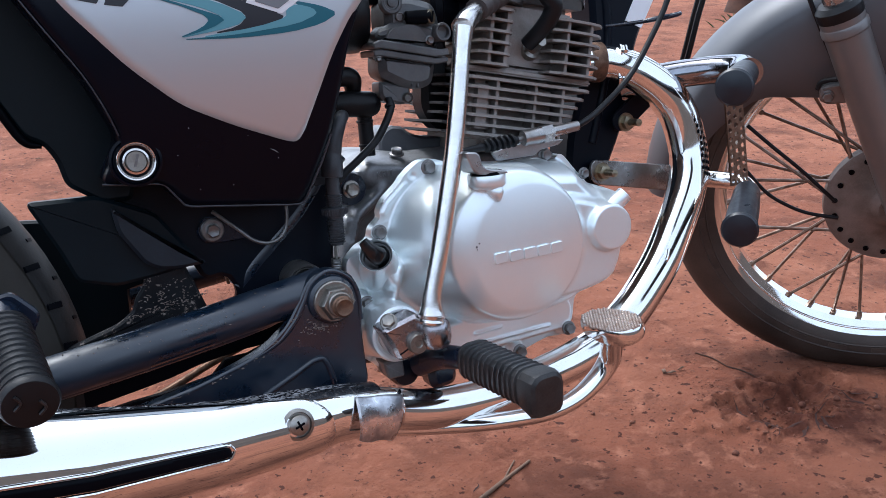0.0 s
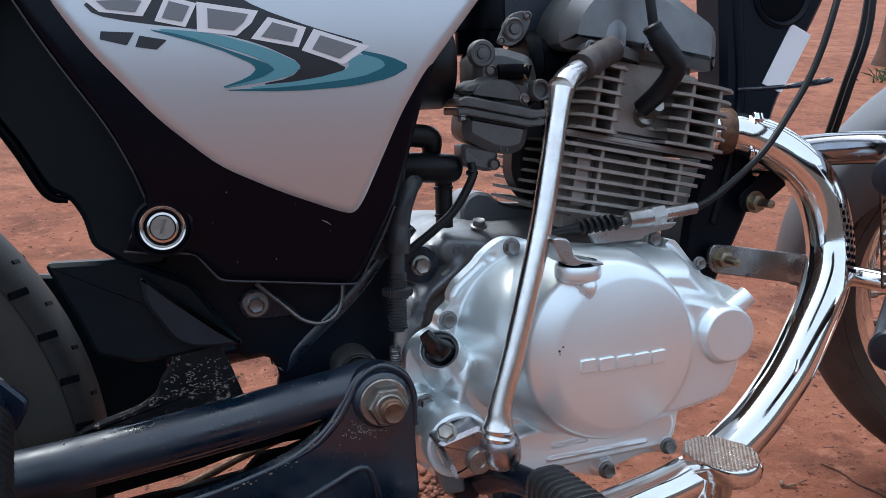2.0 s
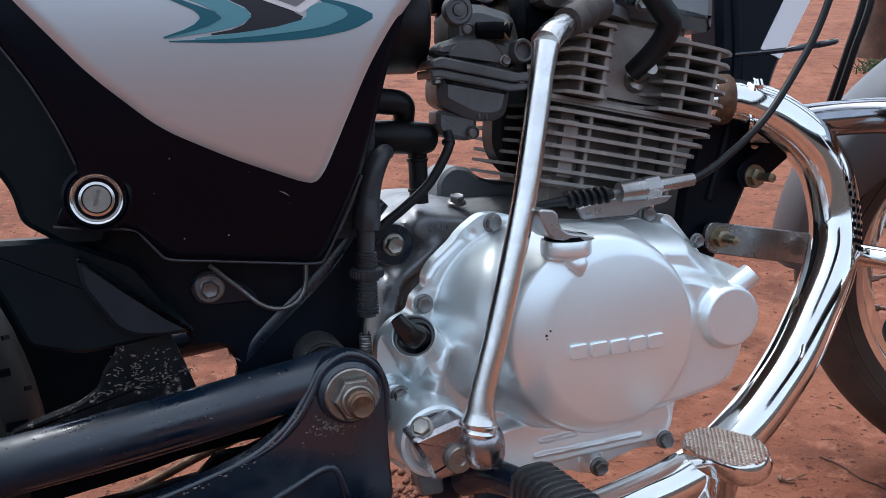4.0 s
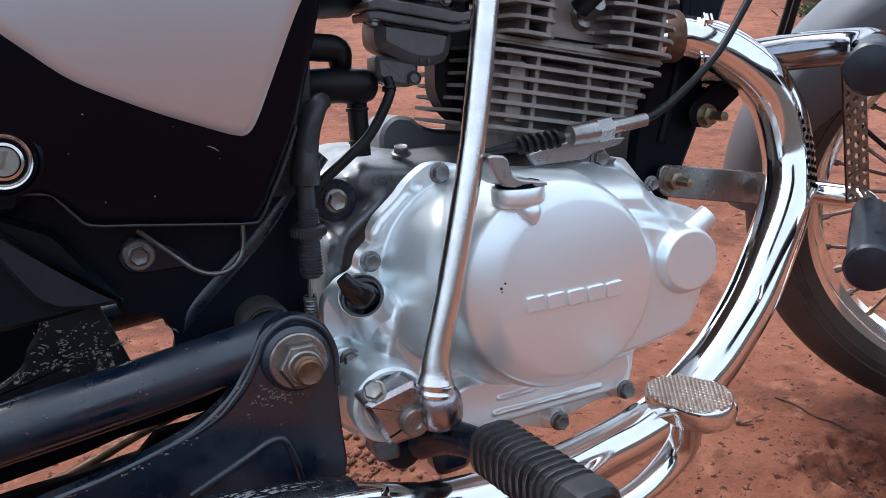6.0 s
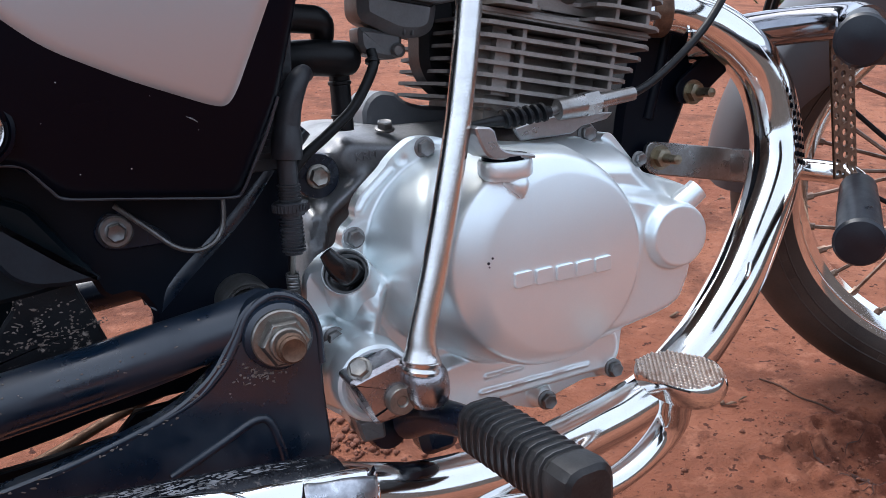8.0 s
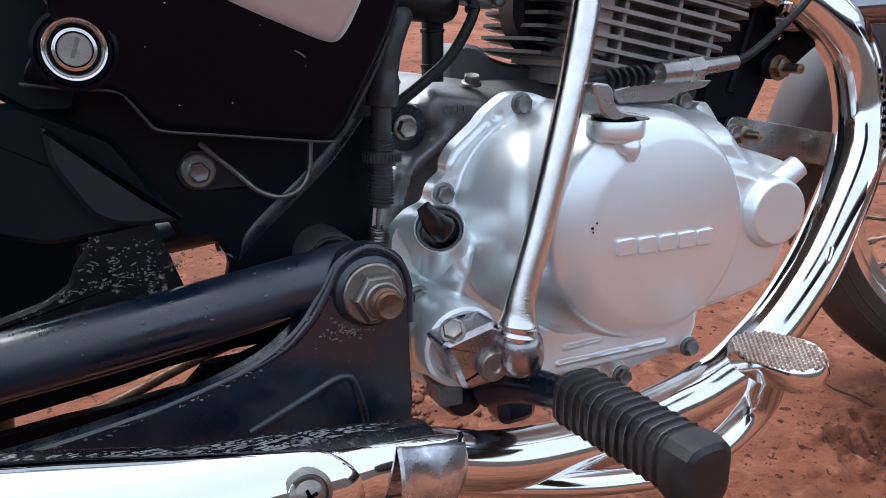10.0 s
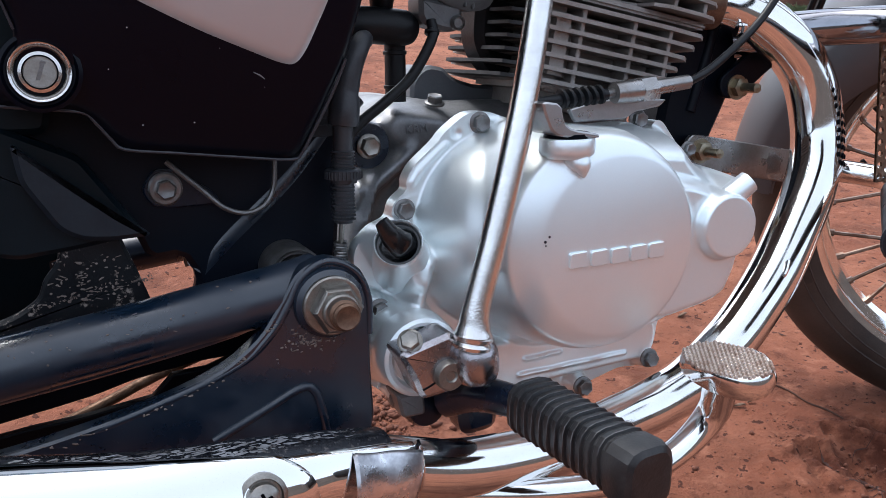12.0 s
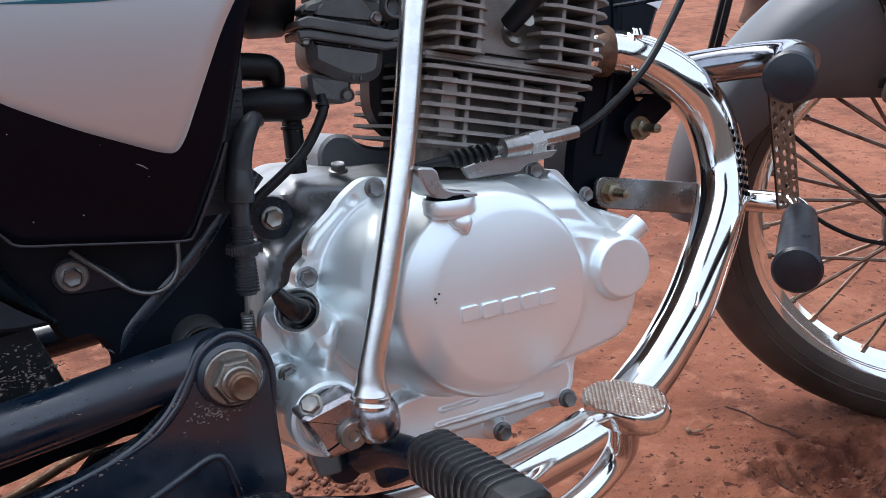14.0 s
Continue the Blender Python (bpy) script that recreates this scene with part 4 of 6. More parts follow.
lever = part("kick_lever", tube([(0.0495, 0.0065, 0.3185), (0.0503, 0.0067, 0.3240), (0.0530, 0.0072, 0.338), (0.068, 0.010, 0.385), (0.092, 0.018, 0.465), (0.112, 0.030, 0.545), (0.118, 0.034, 0.566)], [0.0122, 0.0102, 0.0086, 0.0084, 0.0084, 0.0082, 0.0095], 20, 6), FLAKED, bike, "worn chrome kick start lever")
part("kick_foot", joined(tube([(0.117, 0.034, 0.566), (0.128, 0.044, 0.574), (0.150, 0.064, 0.583)], [0.0105, 0.0098, 0.0085], 14, 4)), WORN_CHROME, lever)
part("kick_rubber", tube([(0.146, 0.060, 0.582), (0.170, 0.082, 0.590), (0.194, 0.100, 0.598)], [0.0112, 0.0102, 0.0116, 0.0104, 0.0118, 0.0106, 0.0120, 0.0110, 0.0118], 16, 8), KICK_RUBBER, lever, "worn brown kick pedal rubber")
part("tip", lathe([(0.009, 0), (0.009, 0.006), (0.006, 0.009), (0, 0.009)], (0.194, 0.100, 0.598), (0.75, 0.6, 0.25), 16), WORN_CHROME, lever)

# ---- clutch cable ----
GREY_ZINC = material("dull_grey_plating", (0.40, 0.40, 0.40), (0.24, 0.22, 0.20), 0.9, 0.30, 700, 0.7, 40, 0.15, 0.1)
cable = part("clutch_cable", tube([(0.2297, 0.077, 0.459), (0.2616, 0.077, 0.4622), (0.300, 0.088, 0.4765), (0.345, 0.096, 0.507), (0.378, 0.10, 0.545), (0.400, 0.10, 0.580), (0.418, 0.10, 0.625), (0.440, 0.11, 0.680), (0.455, 0.13, 0.75)], 0.0032, 10), RUBBER, bike, "black clutch cable")
part("adjuster", joined(tube([(0.1962, 0.077, 0.4563), (0.2173, 0.077, 0.4576)], [0.0076, 0.0080, 0.0084, 0.0086], 22, 3), tube([(0.2173, 0.077, 0.4576), (0.2297, 0.077, 0.459)], 0.0094, 6, 1), tube([(0.2297, 0.077, 0.459), (0.2616, 0.077, 0.4622)], [0.0058, 0.0052], 14, 1)), GREY_ZINC, cable, "plated cable adjuster", sharp=30)
boot_end, boot_start = Vector((0.1511, 0.077, 0.4533)), Vector((0.1899, 0.077, 0.4555))
part("bellows", joined(*[lathe([(0.0036, 0), (0.0070, 0.0016), (0.0072, 0.0034), (0.0036, 0.0052)], boot_end.lerp(boot_start, k / 6.4), boot_start - boot_end + Vector((0, 0, 0.008)), 16) for k in range(6)], tube([(0.118, 0.062, 0.4535), boot_end, boot_start], [0.0022, 0.0042, 0.0042], 10, 1)), RUBBER, cable, "black ribbed rubber boot")
part("inner_rod", tube([(0.1899, 0.077, 0.4555), (0.1962, 0.077, 0.4563)], 0.0034, 10, 1), GREY_BOLT, cable)
part("cable_holder", prism(cornered([(0.166, 0.4449), (0.1715, 0.4357), (0.215, 0.4366), (0.2234, 0.4413), (0.245, 0.4441), (0.2513, 0.4491), (0.2028, 0.451), (0.1845, 0.4491)], 0.002), 0.088, 0.0915, 0.0008, 0), ARM_PLATING, cable, "plated cable bracket")

# ---- exhaust ----
CHROME_NUT = mesh_of("nut", *hex_bolt(0.0075, 0.010), CHROME)
PIPE = [(0.335, 0.165, 0.522), (0.362, 0.158, 0.521), (0.390, 0.148, 0.509), (0.418, 0.139, 0.486), (0.438, 0.133, 0.457), (0.4465, 0.1285, 0.418), (0.443, 0.123, 0.390), (0.428, 0.114, 0.3625), (0.405, 0.105, 0.333), (0.376, 0.095, 0.299), (0.343, 0.085, 0.271), (0.312, 0.077, 0.2495), (0.273, 0.070, 0.2285), (0.235, 0.060, 0.2215), (0.198, 0.052, 0.2175), (0.130, 0.034, 0.2160), (0.050, 0.020, 0.224), (-0.010, 0.012, 0.242), (-0.040, 0.006, 0.252)]
pipe = part("exhaust_pipe", tube(PIPE, [0.0185, 0.019, 0.021, 0.022, 0.0225, 0.0225, 0.0225, 0.0225, 0.0225, 0.0225, 0.022, 0.022, 0.0215, 0.0205, 0.020, 0.0195, 0.019, 0.019, 0.019], 32, 8), PIPE_CHROME, bike, "chrome exhaust header pipe")
part("pipe_collar", lathe([(0.021, -0.006), (0.0225, 0.0), (0.0225, 0.008), (0.021, 0.010), (0.0185, 0.011)], (0.345, 0.163, 0.523), (0.9, -0.22, -0.05), 24), RUSTY, pipe, "rusty exhaust collar")
for x, z in ((0.368, 0.5335), (0.364, 0.5030)):
    bolt(pipe, x, 0.146, z, CHROME_NUT, 10, 0.9, axis=(0.9, -0.3, 0), label="shiny exhaust nut")
# small vent holes down the front of the bend
VENT = mesh_of("vent_hole", *lathe([(0.0016, -0.001), (0.0019, 0.0006), (0.0012, 0.0008), (0, 0.0008)], axis=(0, 0, 1), n=10), BLACK_PLASTIC)
for k in range(10):
    z = 0.446 - 0.0068 * k
    cx, cy = np.interp(z, [0.388, 0.422, 0.457], [0.444, 0.447, 0.438]), np.interp(z, [0.388, 0.422, 0.457], [0.122, 0.129, 0.133])
    for j, turn in enumerate((4, 19, 34)):
        a = radians(turn + 3 * (k % 2))
        way = Vector((math.sin(a), -math.cos(a), 0.12))
        spot = Vector((cx, cy, z - 0.0016 * j)) + 0.0222 * way
        part("vent_hole", VENT, None, pipe, "", facing(*spot, 0, way) @ Matrix.Diagonal((0.8, 1.25, 1, 1)))
part("clamp_seam", tube([(0.372, 0.0755, 0.3135), (0.368, 0.0735, 0.306), (0.364, 0.0750, 0.297)], 0.002, 8), CHROME, pipe)

SIL = [(0.012, 0.018, 0.240), (-0.015, 0.010, 0.246), (-0.055, -0.002, 0.254), (-0.094, -0.009, 0.257), (-0.152, -0.020, 0.262), (-0.248, -0.030, 0.275), (-0.340, -0.036, 0.292), (-0.500, -0.045, 0.318), (-0.640, -0.055, 0.342)]
SIL_R = [0.0225, 0.0235, 0.0250, 0.0285, 0.0320, 0.0400, 0.0430, 0.0440, 0.0420]
# near-black base paints in the machine's dark reflection; the mud specks lie over it
MUDDY_DARK_REFLECTION = material("dark_reflection_mud_silencer", (0.010, 0.012, 0.018), (0.020, 0.022, 0.028), 0.5, 0.25, 500, 0.7, 40, 0.3, 0.1, dirt=(0.10, 0.09, 0.086), dirt_at=0.575, dirt_scale=230)
SCRATCHED = material("scratched_chrome", (0.93, 0.94, 0.96), (0.46, 0.47, 0.50), 1.0, 0.30, 260, 0.9, 60, 0.35, 0.14)
silencer = part("silencer", tube(SIL[1:], [max(0.018, r - 0.002) for r in SIL_R[1:]], 40, 8), MUDDY_DARK_REFLECTION, bike, "chrome silencer with slotted heat shield")


def on_silencer(s, a, lift=0.0):
    """A point on the silencer: s metres behind its front along x, at angle a from straight out, upwards."""
    xs, x = [q[0] for q in SIL][::-1], -0.05 - s
    y, z, r = (np.interp(x, xs, v[::-1]) for v in ([q[1] for q in SIL], [q[2] for q in SIL], SIL_R))
    return (x, y - (r + lift) * math.cos(a), z + (r + lift) * math.sin(a))


def shell(s0, s1, a0, a1, lift, steps=(40, 14), shape=None):
    """A curved sheet lying on the silencer, with a folded-in edge."""
    verts, faces, (m, n) = [], [], steps
    for i in range(m + 1):
        for j in range(n + 1):
            s, a = s0 + (s1 - s0) * i / m, a0 + (a1 - a0) * j / n
            if shape:
                s, a = shape(i / m, j / n, s, a)
            edge = min(i, j, m - i, n - j) == 0
            raised = lift(i / m, j / n) if callable(lift) else lift
            verts.append(on_silencer(s, a, raised - (0.003 if edge else 0)))
    for i in range(m):
        for j in range(n):
            faces.append((i * (n + 1) + j, (i + 1) * (n + 1) + j, (i + 1) * (n + 1) + j + 1, i * (n + 1) + j + 1))
    return verts, faces


def shield_shape(u, v, s, a):
    """The shield's outline: a rounded front end and an upper edge that rises behind it."""
    top = float(np.interp(s, [0.0, 0.056, 0.10, 0.15, 0.24, 0.32, 0.6], [0.92, 1.12, 1.30, 1.36, 1.34, 1.30, 1.30]))
    return s + (1 - u) ** 10 * 0.026 * abs(2 * v - 1.05) ** 3, -1.5 + (top + 1.5) * v


shield = part("heat_shield", shell(0.010, 0.56, -1.5, 1.17, 0.0045, (100, 28), shield_shape), CHROME, silencer, "polished chrome heat shield", sharp=60)
def slot_middle(s):
    return float(np.interp(s, [0.100, 0.278], [0.070, -0.095]))


def slot_shape(u, v, s, a):
    """A long slot with round ends."""
    end = min(u, 1 - u) * 178 / 6.5
    return s, slot_middle(s) + 0.135 * (2 * v - 1) * math.sqrt(max(0.02, 1 - max(0.0, 1 - end) ** 2))



part("shield_slot", shell(0.100, 0.278, -1, 1, 0.0066, (90, 6), slot_shape), BLACK_PLASTIC, shield, "dark slot in the shield", sharp=60)
slot_rim = []
for u, v in [(k / 60, 1.10) for k in range(61)] + [(1 - k / 60, -0.10) for k in range(61)]:
    s, a = slot_shape(u, v, 0.0985 + 0.181 * u, 0)
    slot_rim.append(on_silencer(s, a, 0.0048))
slot_rim.append(slot_rim[0])
part("slot_rim", tube(slot_rim, 0.0014, 8, 0), CHROME, shield)
for s, a in ((0.044, 0.28), (0.305, 0.42)):
    x, y, z = on_silencer(s, a, 0.0045)
    dome = part("shield_screw", lathe([(0.0125, -0.004), (0.0130, 0.001), (0.0105, 0.0025), (0.0098, 0.0005), (0.0085, 0.0005), (0.0080, 0.0040), (0.006, 0.0058), (0, 0.0065)], axis=(0, 0, 1), n=28), STEEL, shield, "cross-head screw on a washer", facing(x, y, z, 0, (0, -math.cos(a * 0.6), math.sin(a * 0.6))))
    for turn in (20, 110):
        part("cross_slot", block((-0.0042, -0.0009, 0.0050), (0.0042, 0.0009, 0.0069), 0.0003), BLACK_PLASTIC, dome, "", Matrix.Rotation(radians(turn), 4, "Z"))
part("front_cone", shell(-0.062, 0.030, -1.7, 0.95, 0.0020, (24, 22)), CHROME, silencer, "plain chrome front cone", sharp=60)
def flap_shape(u, v, s, a):
    """A scalloped lip, wider above than below."""
    return (-0.0125 + 0.0035 * (1 - v)) * (1 - u) + (-0.0608 + 0.018 * (1 - v) ** 1.6) * u, (-0.55 + 1.30 * v) * (1 - u) + (-0.85 + 1.47 * v) * u


part("front_lip", shell(0, 1, 0, 1, lambda u, v: 0.0048 + 0.0080 * (1 - v) ** 1.2 + 0.0012 * math.sin(7 * u + 3 * v), (26, 22), flap_shape), SCRATCHED, silencer, "scratched chrome lip", sharp=60)

# ---- foot controls ----
peg_m = look((0.078, -0.008, 0.276), (0.092, -0.118, 0.272))
peg = part("footpeg", tube([(0.055, 0.06, 0.255), (0.066, 0.03, 0.268), (0.075, -0.01, 0.275)], [0.012, 0.012, 0.010], 12, 4), BLACK_PAINT, bike, "black folding rider footpeg")


def peg_ring(d, w, h, drop=0.0):
    """A loop of the peg rubber d metres out: a rounded square section, flat on top."""
    pts = rounded([(-w * 0.7, -h + drop), (w * 0.7, -h + drop), (w, -0.6 * h + drop), (w, h * 0.55), (w * 0.62, h), (-w * 0.62, h), (-w, h * 0.55), (-w, -0.6 * h + drop)], 1)
    return [peg_m @ Vector((q[0], q[1], -d)) for q in pts]


rows = []
for k in range(12):
    d = 0.004 + 0.0072 * k
    rows += [peg_ring(d, 0.0168, 0.0158), peg_ring(d + 0.0044, 0.0176, 0.0166), peg_ring(d + 0.0050, 0.0162, 0.0151), peg_ring(d + 0.0064, 0.0162, 0.0151)]
rows += [peg_ring(0.092, 0.0172, 0.0165, -0.002), peg_ring(0.104, 0.0178, 0.0168, -0.005), peg_ring(0.1085, 0.0166, 0.0155, -0.005), peg_ring(0.1105, 0.0135, 0.0124, -0.003)]
k = len(rows[0])
v = [p for r in rows for p in r]
f = [(i * k + j, i * k + (j + 1) % k, (i + 1) * k + (j + 1) % k, (i + 1) * k + j) for i in range(len(rows) - 1) for j in range(k)] + [tuple(range(k)), tuple(range(len(v) - k, len(v)))]
part("peg_rubber", (v, f), PEG_RUBBER, peg, "ribbed black footpeg rubber", sharp=25)
WORN_RIB = material("scuffed_rib_rubber", (0.13, 0.13, 0.135), (0.015, 0.015, 0.016), 0.0, 0.45, 260, 1.0, 70, 0.2, 0.1)
for k in range(12):
    d = 0.004 + 0.0072 * k + 0.0039
    rims = [peg_ring(d, 0.01772, 0.01672), peg_ring(d + 0.0007, 0.01766, 0.01666)]
    n = len(rims[0])
    part("worn_rib", (rims[0] + rims[1], [(j, (j + 1) % n, n + (j + 1) % n, n + j) for j in range(n)]), WORN_RIB, peg, "pale scuffed rib edge")

arm = part("brake_pedal", tube([(-0.020, 0.045, 0.214), (0.050, 0.022, 0.206), (0.110, 0.004, 0.202), (0.165, 0.000, 0.200), (0.205, 0.000, 0.212), (0.228, -0.006, 0.238), (0.222, -0.020, 0.268)], [0.010, 0.010, 0.010, 0.010, 0.011, 0.0125, 0.014], 18, 6, 0.8), PIPE_CHROME, bike, "chrome brake pedal arm")
major, minor = Vector((0.471, -0.881, -0.031)), Vector((0.830, 0.430, 0.350))
minor = (minor - major * minor.dot(major)).normalized()
PAD = Matrix.Translation((0.2150, -0.0316, 0.2815)) @ Matrix((major, minor, major.cross(minor))).transposed().to_4x4() @ Matrix.Diagonal((0.73, 0.62, 0.80, 1))
oval = [(0.040 * math.cos(a) + 0.004 * math.sin(a) ** 2, 0.027 * math.sin(a) * (1 + 0.22 * math.cos(a))) for a in np.linspace(0, 2 * math.pi, 40, endpoint=False)]
k = len(oval)
v = [(0.97 * x, 0.96 * y, 0.010) for x, y in oval] + [(1.02 * x, 1.02 * y, 0.0084) for x, y in oval] + [(1.07 * x, 1.09 * y, 0.003) for x, y in oval] + [(1.10 * x, 1.14 * y, -0.004) for x, y in oval] + [(1.06 * x, 1.09 * y, -0.009) for x, y in oval] + [(0.84 * x, 0.82 * y, -0.012) for x, y in oval]
f = [tuple(range(k)), tuple(range(5 * k, 6 * k))] + [(i * k + j, i * k + (j + 1) % k, (i + 1) * k + (j + 1) % k, (i + 1) * k + j) for i in range(5) for j in range(k)]
pad = part("pedal_pad", (v, f), PIPE_CHROME, arm, "oval knurled pedal pad", PAD)
WORN_TREAD = material("worn_knurled_steel", (0.66, 0.58, 0.51), (0.36, 0.24, 0.18), 0.75, 0.32, 900, 0.7, 120, 0.2, 0.1)
nubs = []
for i in range(-10, 12):
    for j in range(-7, 8):
        x, y = 0.0043 * (i + 0.5 * (j % 2)), 0.0039 * j
        if ((x - 0.0015) / 0.0405) ** 2 + (y / 0.0265) ** 2 < 1:
            nubs.append(lathe([(0.0025, 0.0092), (0.0019, 0.0110), (0.0008, 0.0121), (0, 0.0123)], (x, y, 0), (0, 0, 1), 6))
nubs = moved(joined(*[(v, f) for v, f in nubs]), Matrix.Identity(4))
part("knurled_tread", nubs, WORN_TREAD, pad, "worn knurled tread", sharp=20)

rear_peg = part("passenger_peg", joined(tube([(-0.288, -0.002, 0.388), (-0.287, -0.015, 0.384), (-0.286, -0.03, 0.379)], 0.012, 12, 3), prism(cornered([(-0.305, 0.370), (-0.302, 0.398), (-0.280, 0.404), (-0.262, 0.384), (-0.272, 0.366)], 0.006), -0.006, 0.000, 0.002, 0)), BLACK_PAINT, bike, "black passenger footpeg")
v = []
for k in range(12):
    u = k / 12
    v += [(0.0170, 0.090 * u), (0.0177, 0.090 * u + 0.0030), (0.0177, 0.090 * u + 0.0048), (0.0167, 0.090 * u + 0.0055)]
part("peg_rubber", lathe([(0.013, 0), *v[1:], (0.0180, 0.090), (0.0185, 0.094), (0.0168, 0.097), (0.0150, 0.0975), (0.0, 0.098)], (-0.287, -0.025, 0.381), (0.115, -0.95, -0.29), 28), RUBBER, rear_peg, "ribbed black passenger peg rubber")
for dx, dz in ((-0.0075, 0.003), (0.0070, -0.002)):
    tip_m = facing(-0.287 + 0.098 * 0.115, -0.025 - 0.098 * 0.95, 0.381 - 0.098 * 0.29, 0, (0.115, -0.95, -0.29))
    part("end_mark", tube([tip_m @ Vector((dx - 0.002, dz - 0.005, 0.0006)), tip_m @ Vector((dx + 0.0015, dz, 0.0006)), tip_m @ Vector((dx - 0.002, dz + 0.005, 0.0006))], 0.0011, 8, 3), PEG_RUBBER, rear_peg)
# ---- frame ----
arm_r = part("swing_arm", tube([(-0.030, 0.070, 0.348), (-0.060, 0.066, 0.343), (-0.200, 0.062, 0.323), (-0.330, 0.060, 0.310), (-0.540, 0.060, 0.297)], 0.0178, 24, 4), ARM_PAINT, bike, "glossy black swing arm tube")
part("arm_flange", tube([(-0.060, 0.066, 0.3330), (-0.085, 0.064, 0.3290), (-0.118, 0.062, 0.3235), (-0.200, 0.062, 0.3115), (-0.330, 0.060, 0.2985), (-0.540, 0.06, 0.2855)], [0.006, 0.0088, 0.0088, 0.0088, 0.0088, 0.0088], 18, 5), ARM_PAINT, arm_r)
part("arm_gusset", prism(cornered([(-0.020, 0.345), (-0.060, 0.340), (-0.150, 0.318), (-0.400, 0.290), (-0.400, 0.240), (-0.2219, 0.2665), (-0.1890, 0.2716), (-0.1652, 0.2757), (-0.1404, 0.2822), (-0.1187, 0.2852), (-0.0958, 0.2882), (-0.020, 0.290)], 0.004), 0.120, 0.126, 0.001, 0), BLACK_PLASTIC, arm_r, "dull black gusset inside the swing arm")
part("swing_arm_far", tube([(-0.030, 0.270, 0.345), (-0.200, 0.275, 0.325), (-0.540, 0.28, 0.297)], 0.0155, 12, 3), BLACK_PAINT, arm_r)
part("stand_lug", prism([(-0.070, 0.292), (-0.095, 0.2838), (-0.1171, 0.2828), (-0.1308, 0.2695), (-0.1731, 0.2636), (-0.2032, 0.2617), (-0.30, 0.250), (-0.30, 0.235), (-0.070, 0.235)], 0.116, 0.123, 0.001, 0), BLACK_PLASTIC, bike, "black stand lug below the swing arm")
part("brake_rod", tube([(-0.060, 0.130, 0.3000), (-0.126, 0.130, 0.2793), (-0.1640, 0.130, 0.2640), (-0.2230, 0.130, 0.2440), (-0.36, 0.13, 0.198)], 0.0036, 10, 3), RUSTY, bike, "rusty rear brake rod")
PLATE_EDGE = [(-0.030, 0.368), (-0.008, 0.360), (0.000, 0.338), (-0.004, 0.305), (-0.001, 0.240), (-0.060, 0.236), (-0.190, 0.245), (-0.320, 0.250), (-0.320, 0.2655), (-0.260, 0.2700), (-0.2041, 0.2770), (-0.1589, 0.2855), (-0.122, 0.2950), (-0.0934, 0.3060), (-0.072, 0.3220), (-0.058, 0.343), (-0.048, 0.360)]


plate = part("pivot_plate", joined(prism(rounded(PLATE_EDGE, 2), 0.0475, 0.060, 0.0015, 0), lathe([(0.0225, 0), (0.0215, 0.004), (0.0185, 0.0065), (0, 0.007)], (-0.029, 0.0475, 0.339))), ARM_PAINT, bike, "black pressed steel pivot plate", sharp=35)
part("rolled_edge", tube([(-0.003, 0.049, 0.315), (-0.0035, 0.049, 0.340), (-0.012, 0.049, 0.357), (-0.029, 0.049, 0.3645), (-0.045, 0.049, 0.356), (-0.0535, 0.049, 0.341), (-0.067, 0.049, 0.3215), (-0.0915, 0.050, 0.3035), (-0.1589, 0.050, 0.2830), (-0.2041, 0.051, 0.2745), (-0.310, 0.052, 0.2640)], [0.0026] * 4 + [0.0028] * 6 + [0.0026], 14, 6), ARM_PAINT, plate)
part("pressed_ridge", tube([(-0.104, 0.0475, 0.262), (-0.070, 0.0475, 0.2775), (-0.050, 0.0475, 0.2865), (-0.041, 0.0475, 0.284), (-0.036, 0.0475, 0.268), (-0.033, 0.0475, 0.248)], 0.0028, 10, 5), ARM_PAINT, plate)
nut = part("pivot_nut", joined(lathe([(0.0185, -0.002), (0.0185, 0.0015), (0.0175, 0.0025), (0.0, 0.0025)], (-0.029, 0.0395, 0.339)), lathe([(0.0160, 0), (0.0160, 0.007), (0.0138, 0.0095), (0.0112, 0.0095)], (-0.028, 0.037, 0.3385), n=6)), STEEL, plate, "zinc plated pivot nut on a washer")
part("nut_collar", lathe([(0.0112, 0), (0.0112, 0.0035), (0.0102, 0.0045), (0.0085, 0.0045)], (-0.028, 0.0275, 0.3385), n=24), STEEL, nut)
part("pivot_bolt", joined(*[lathe([(0.0082, 0), (0.0094, 0.0008), (0.0082, 0.0018)], (-0.027, 0.0240 - 0.0018 * k, 0.3375), n=18) for k in range(3)], lathe([(0.0085, 0), (0.0085, 0.006), (0.0072, 0.0075), (0.0050, 0.0065), (0, 0.0065)], (-0.027, 0.0230, 0.3375), n=18)), RUSTY, nut, "rusty threaded bolt end")
part("pivot_bush", lathe([(0.0185, -0.03), (0.0190, 0.0), (0.0175, 0.003), (0.0160, 0.001), (0.0150, 0.003), (0.0130, -0.002), (0.0115, 0.002), (0, 0.002)], (-0.036, 0.098, 0.345)), GREY_BOLT, bike, "grimy pivot bush")
back_plate = part("frame_plate", joined(prism([(0.005, 0.445), (0.010, 0.420), (0.000, 0.330), (-0.060, 0.325), (-0.098, 0.330), (-0.0945, 0.345), (-0.1035, 0.3605), (-0.124, 0.3585), (-0.135, 0.385), (-0.150, 0.405), (-0.200, 0.430), (-0.200, 0.60), (0.0, 0.60)], 0.128, 0.140, 0.004, 1)), FRAME_DULL, bike, "black frame plate behind the side panel")
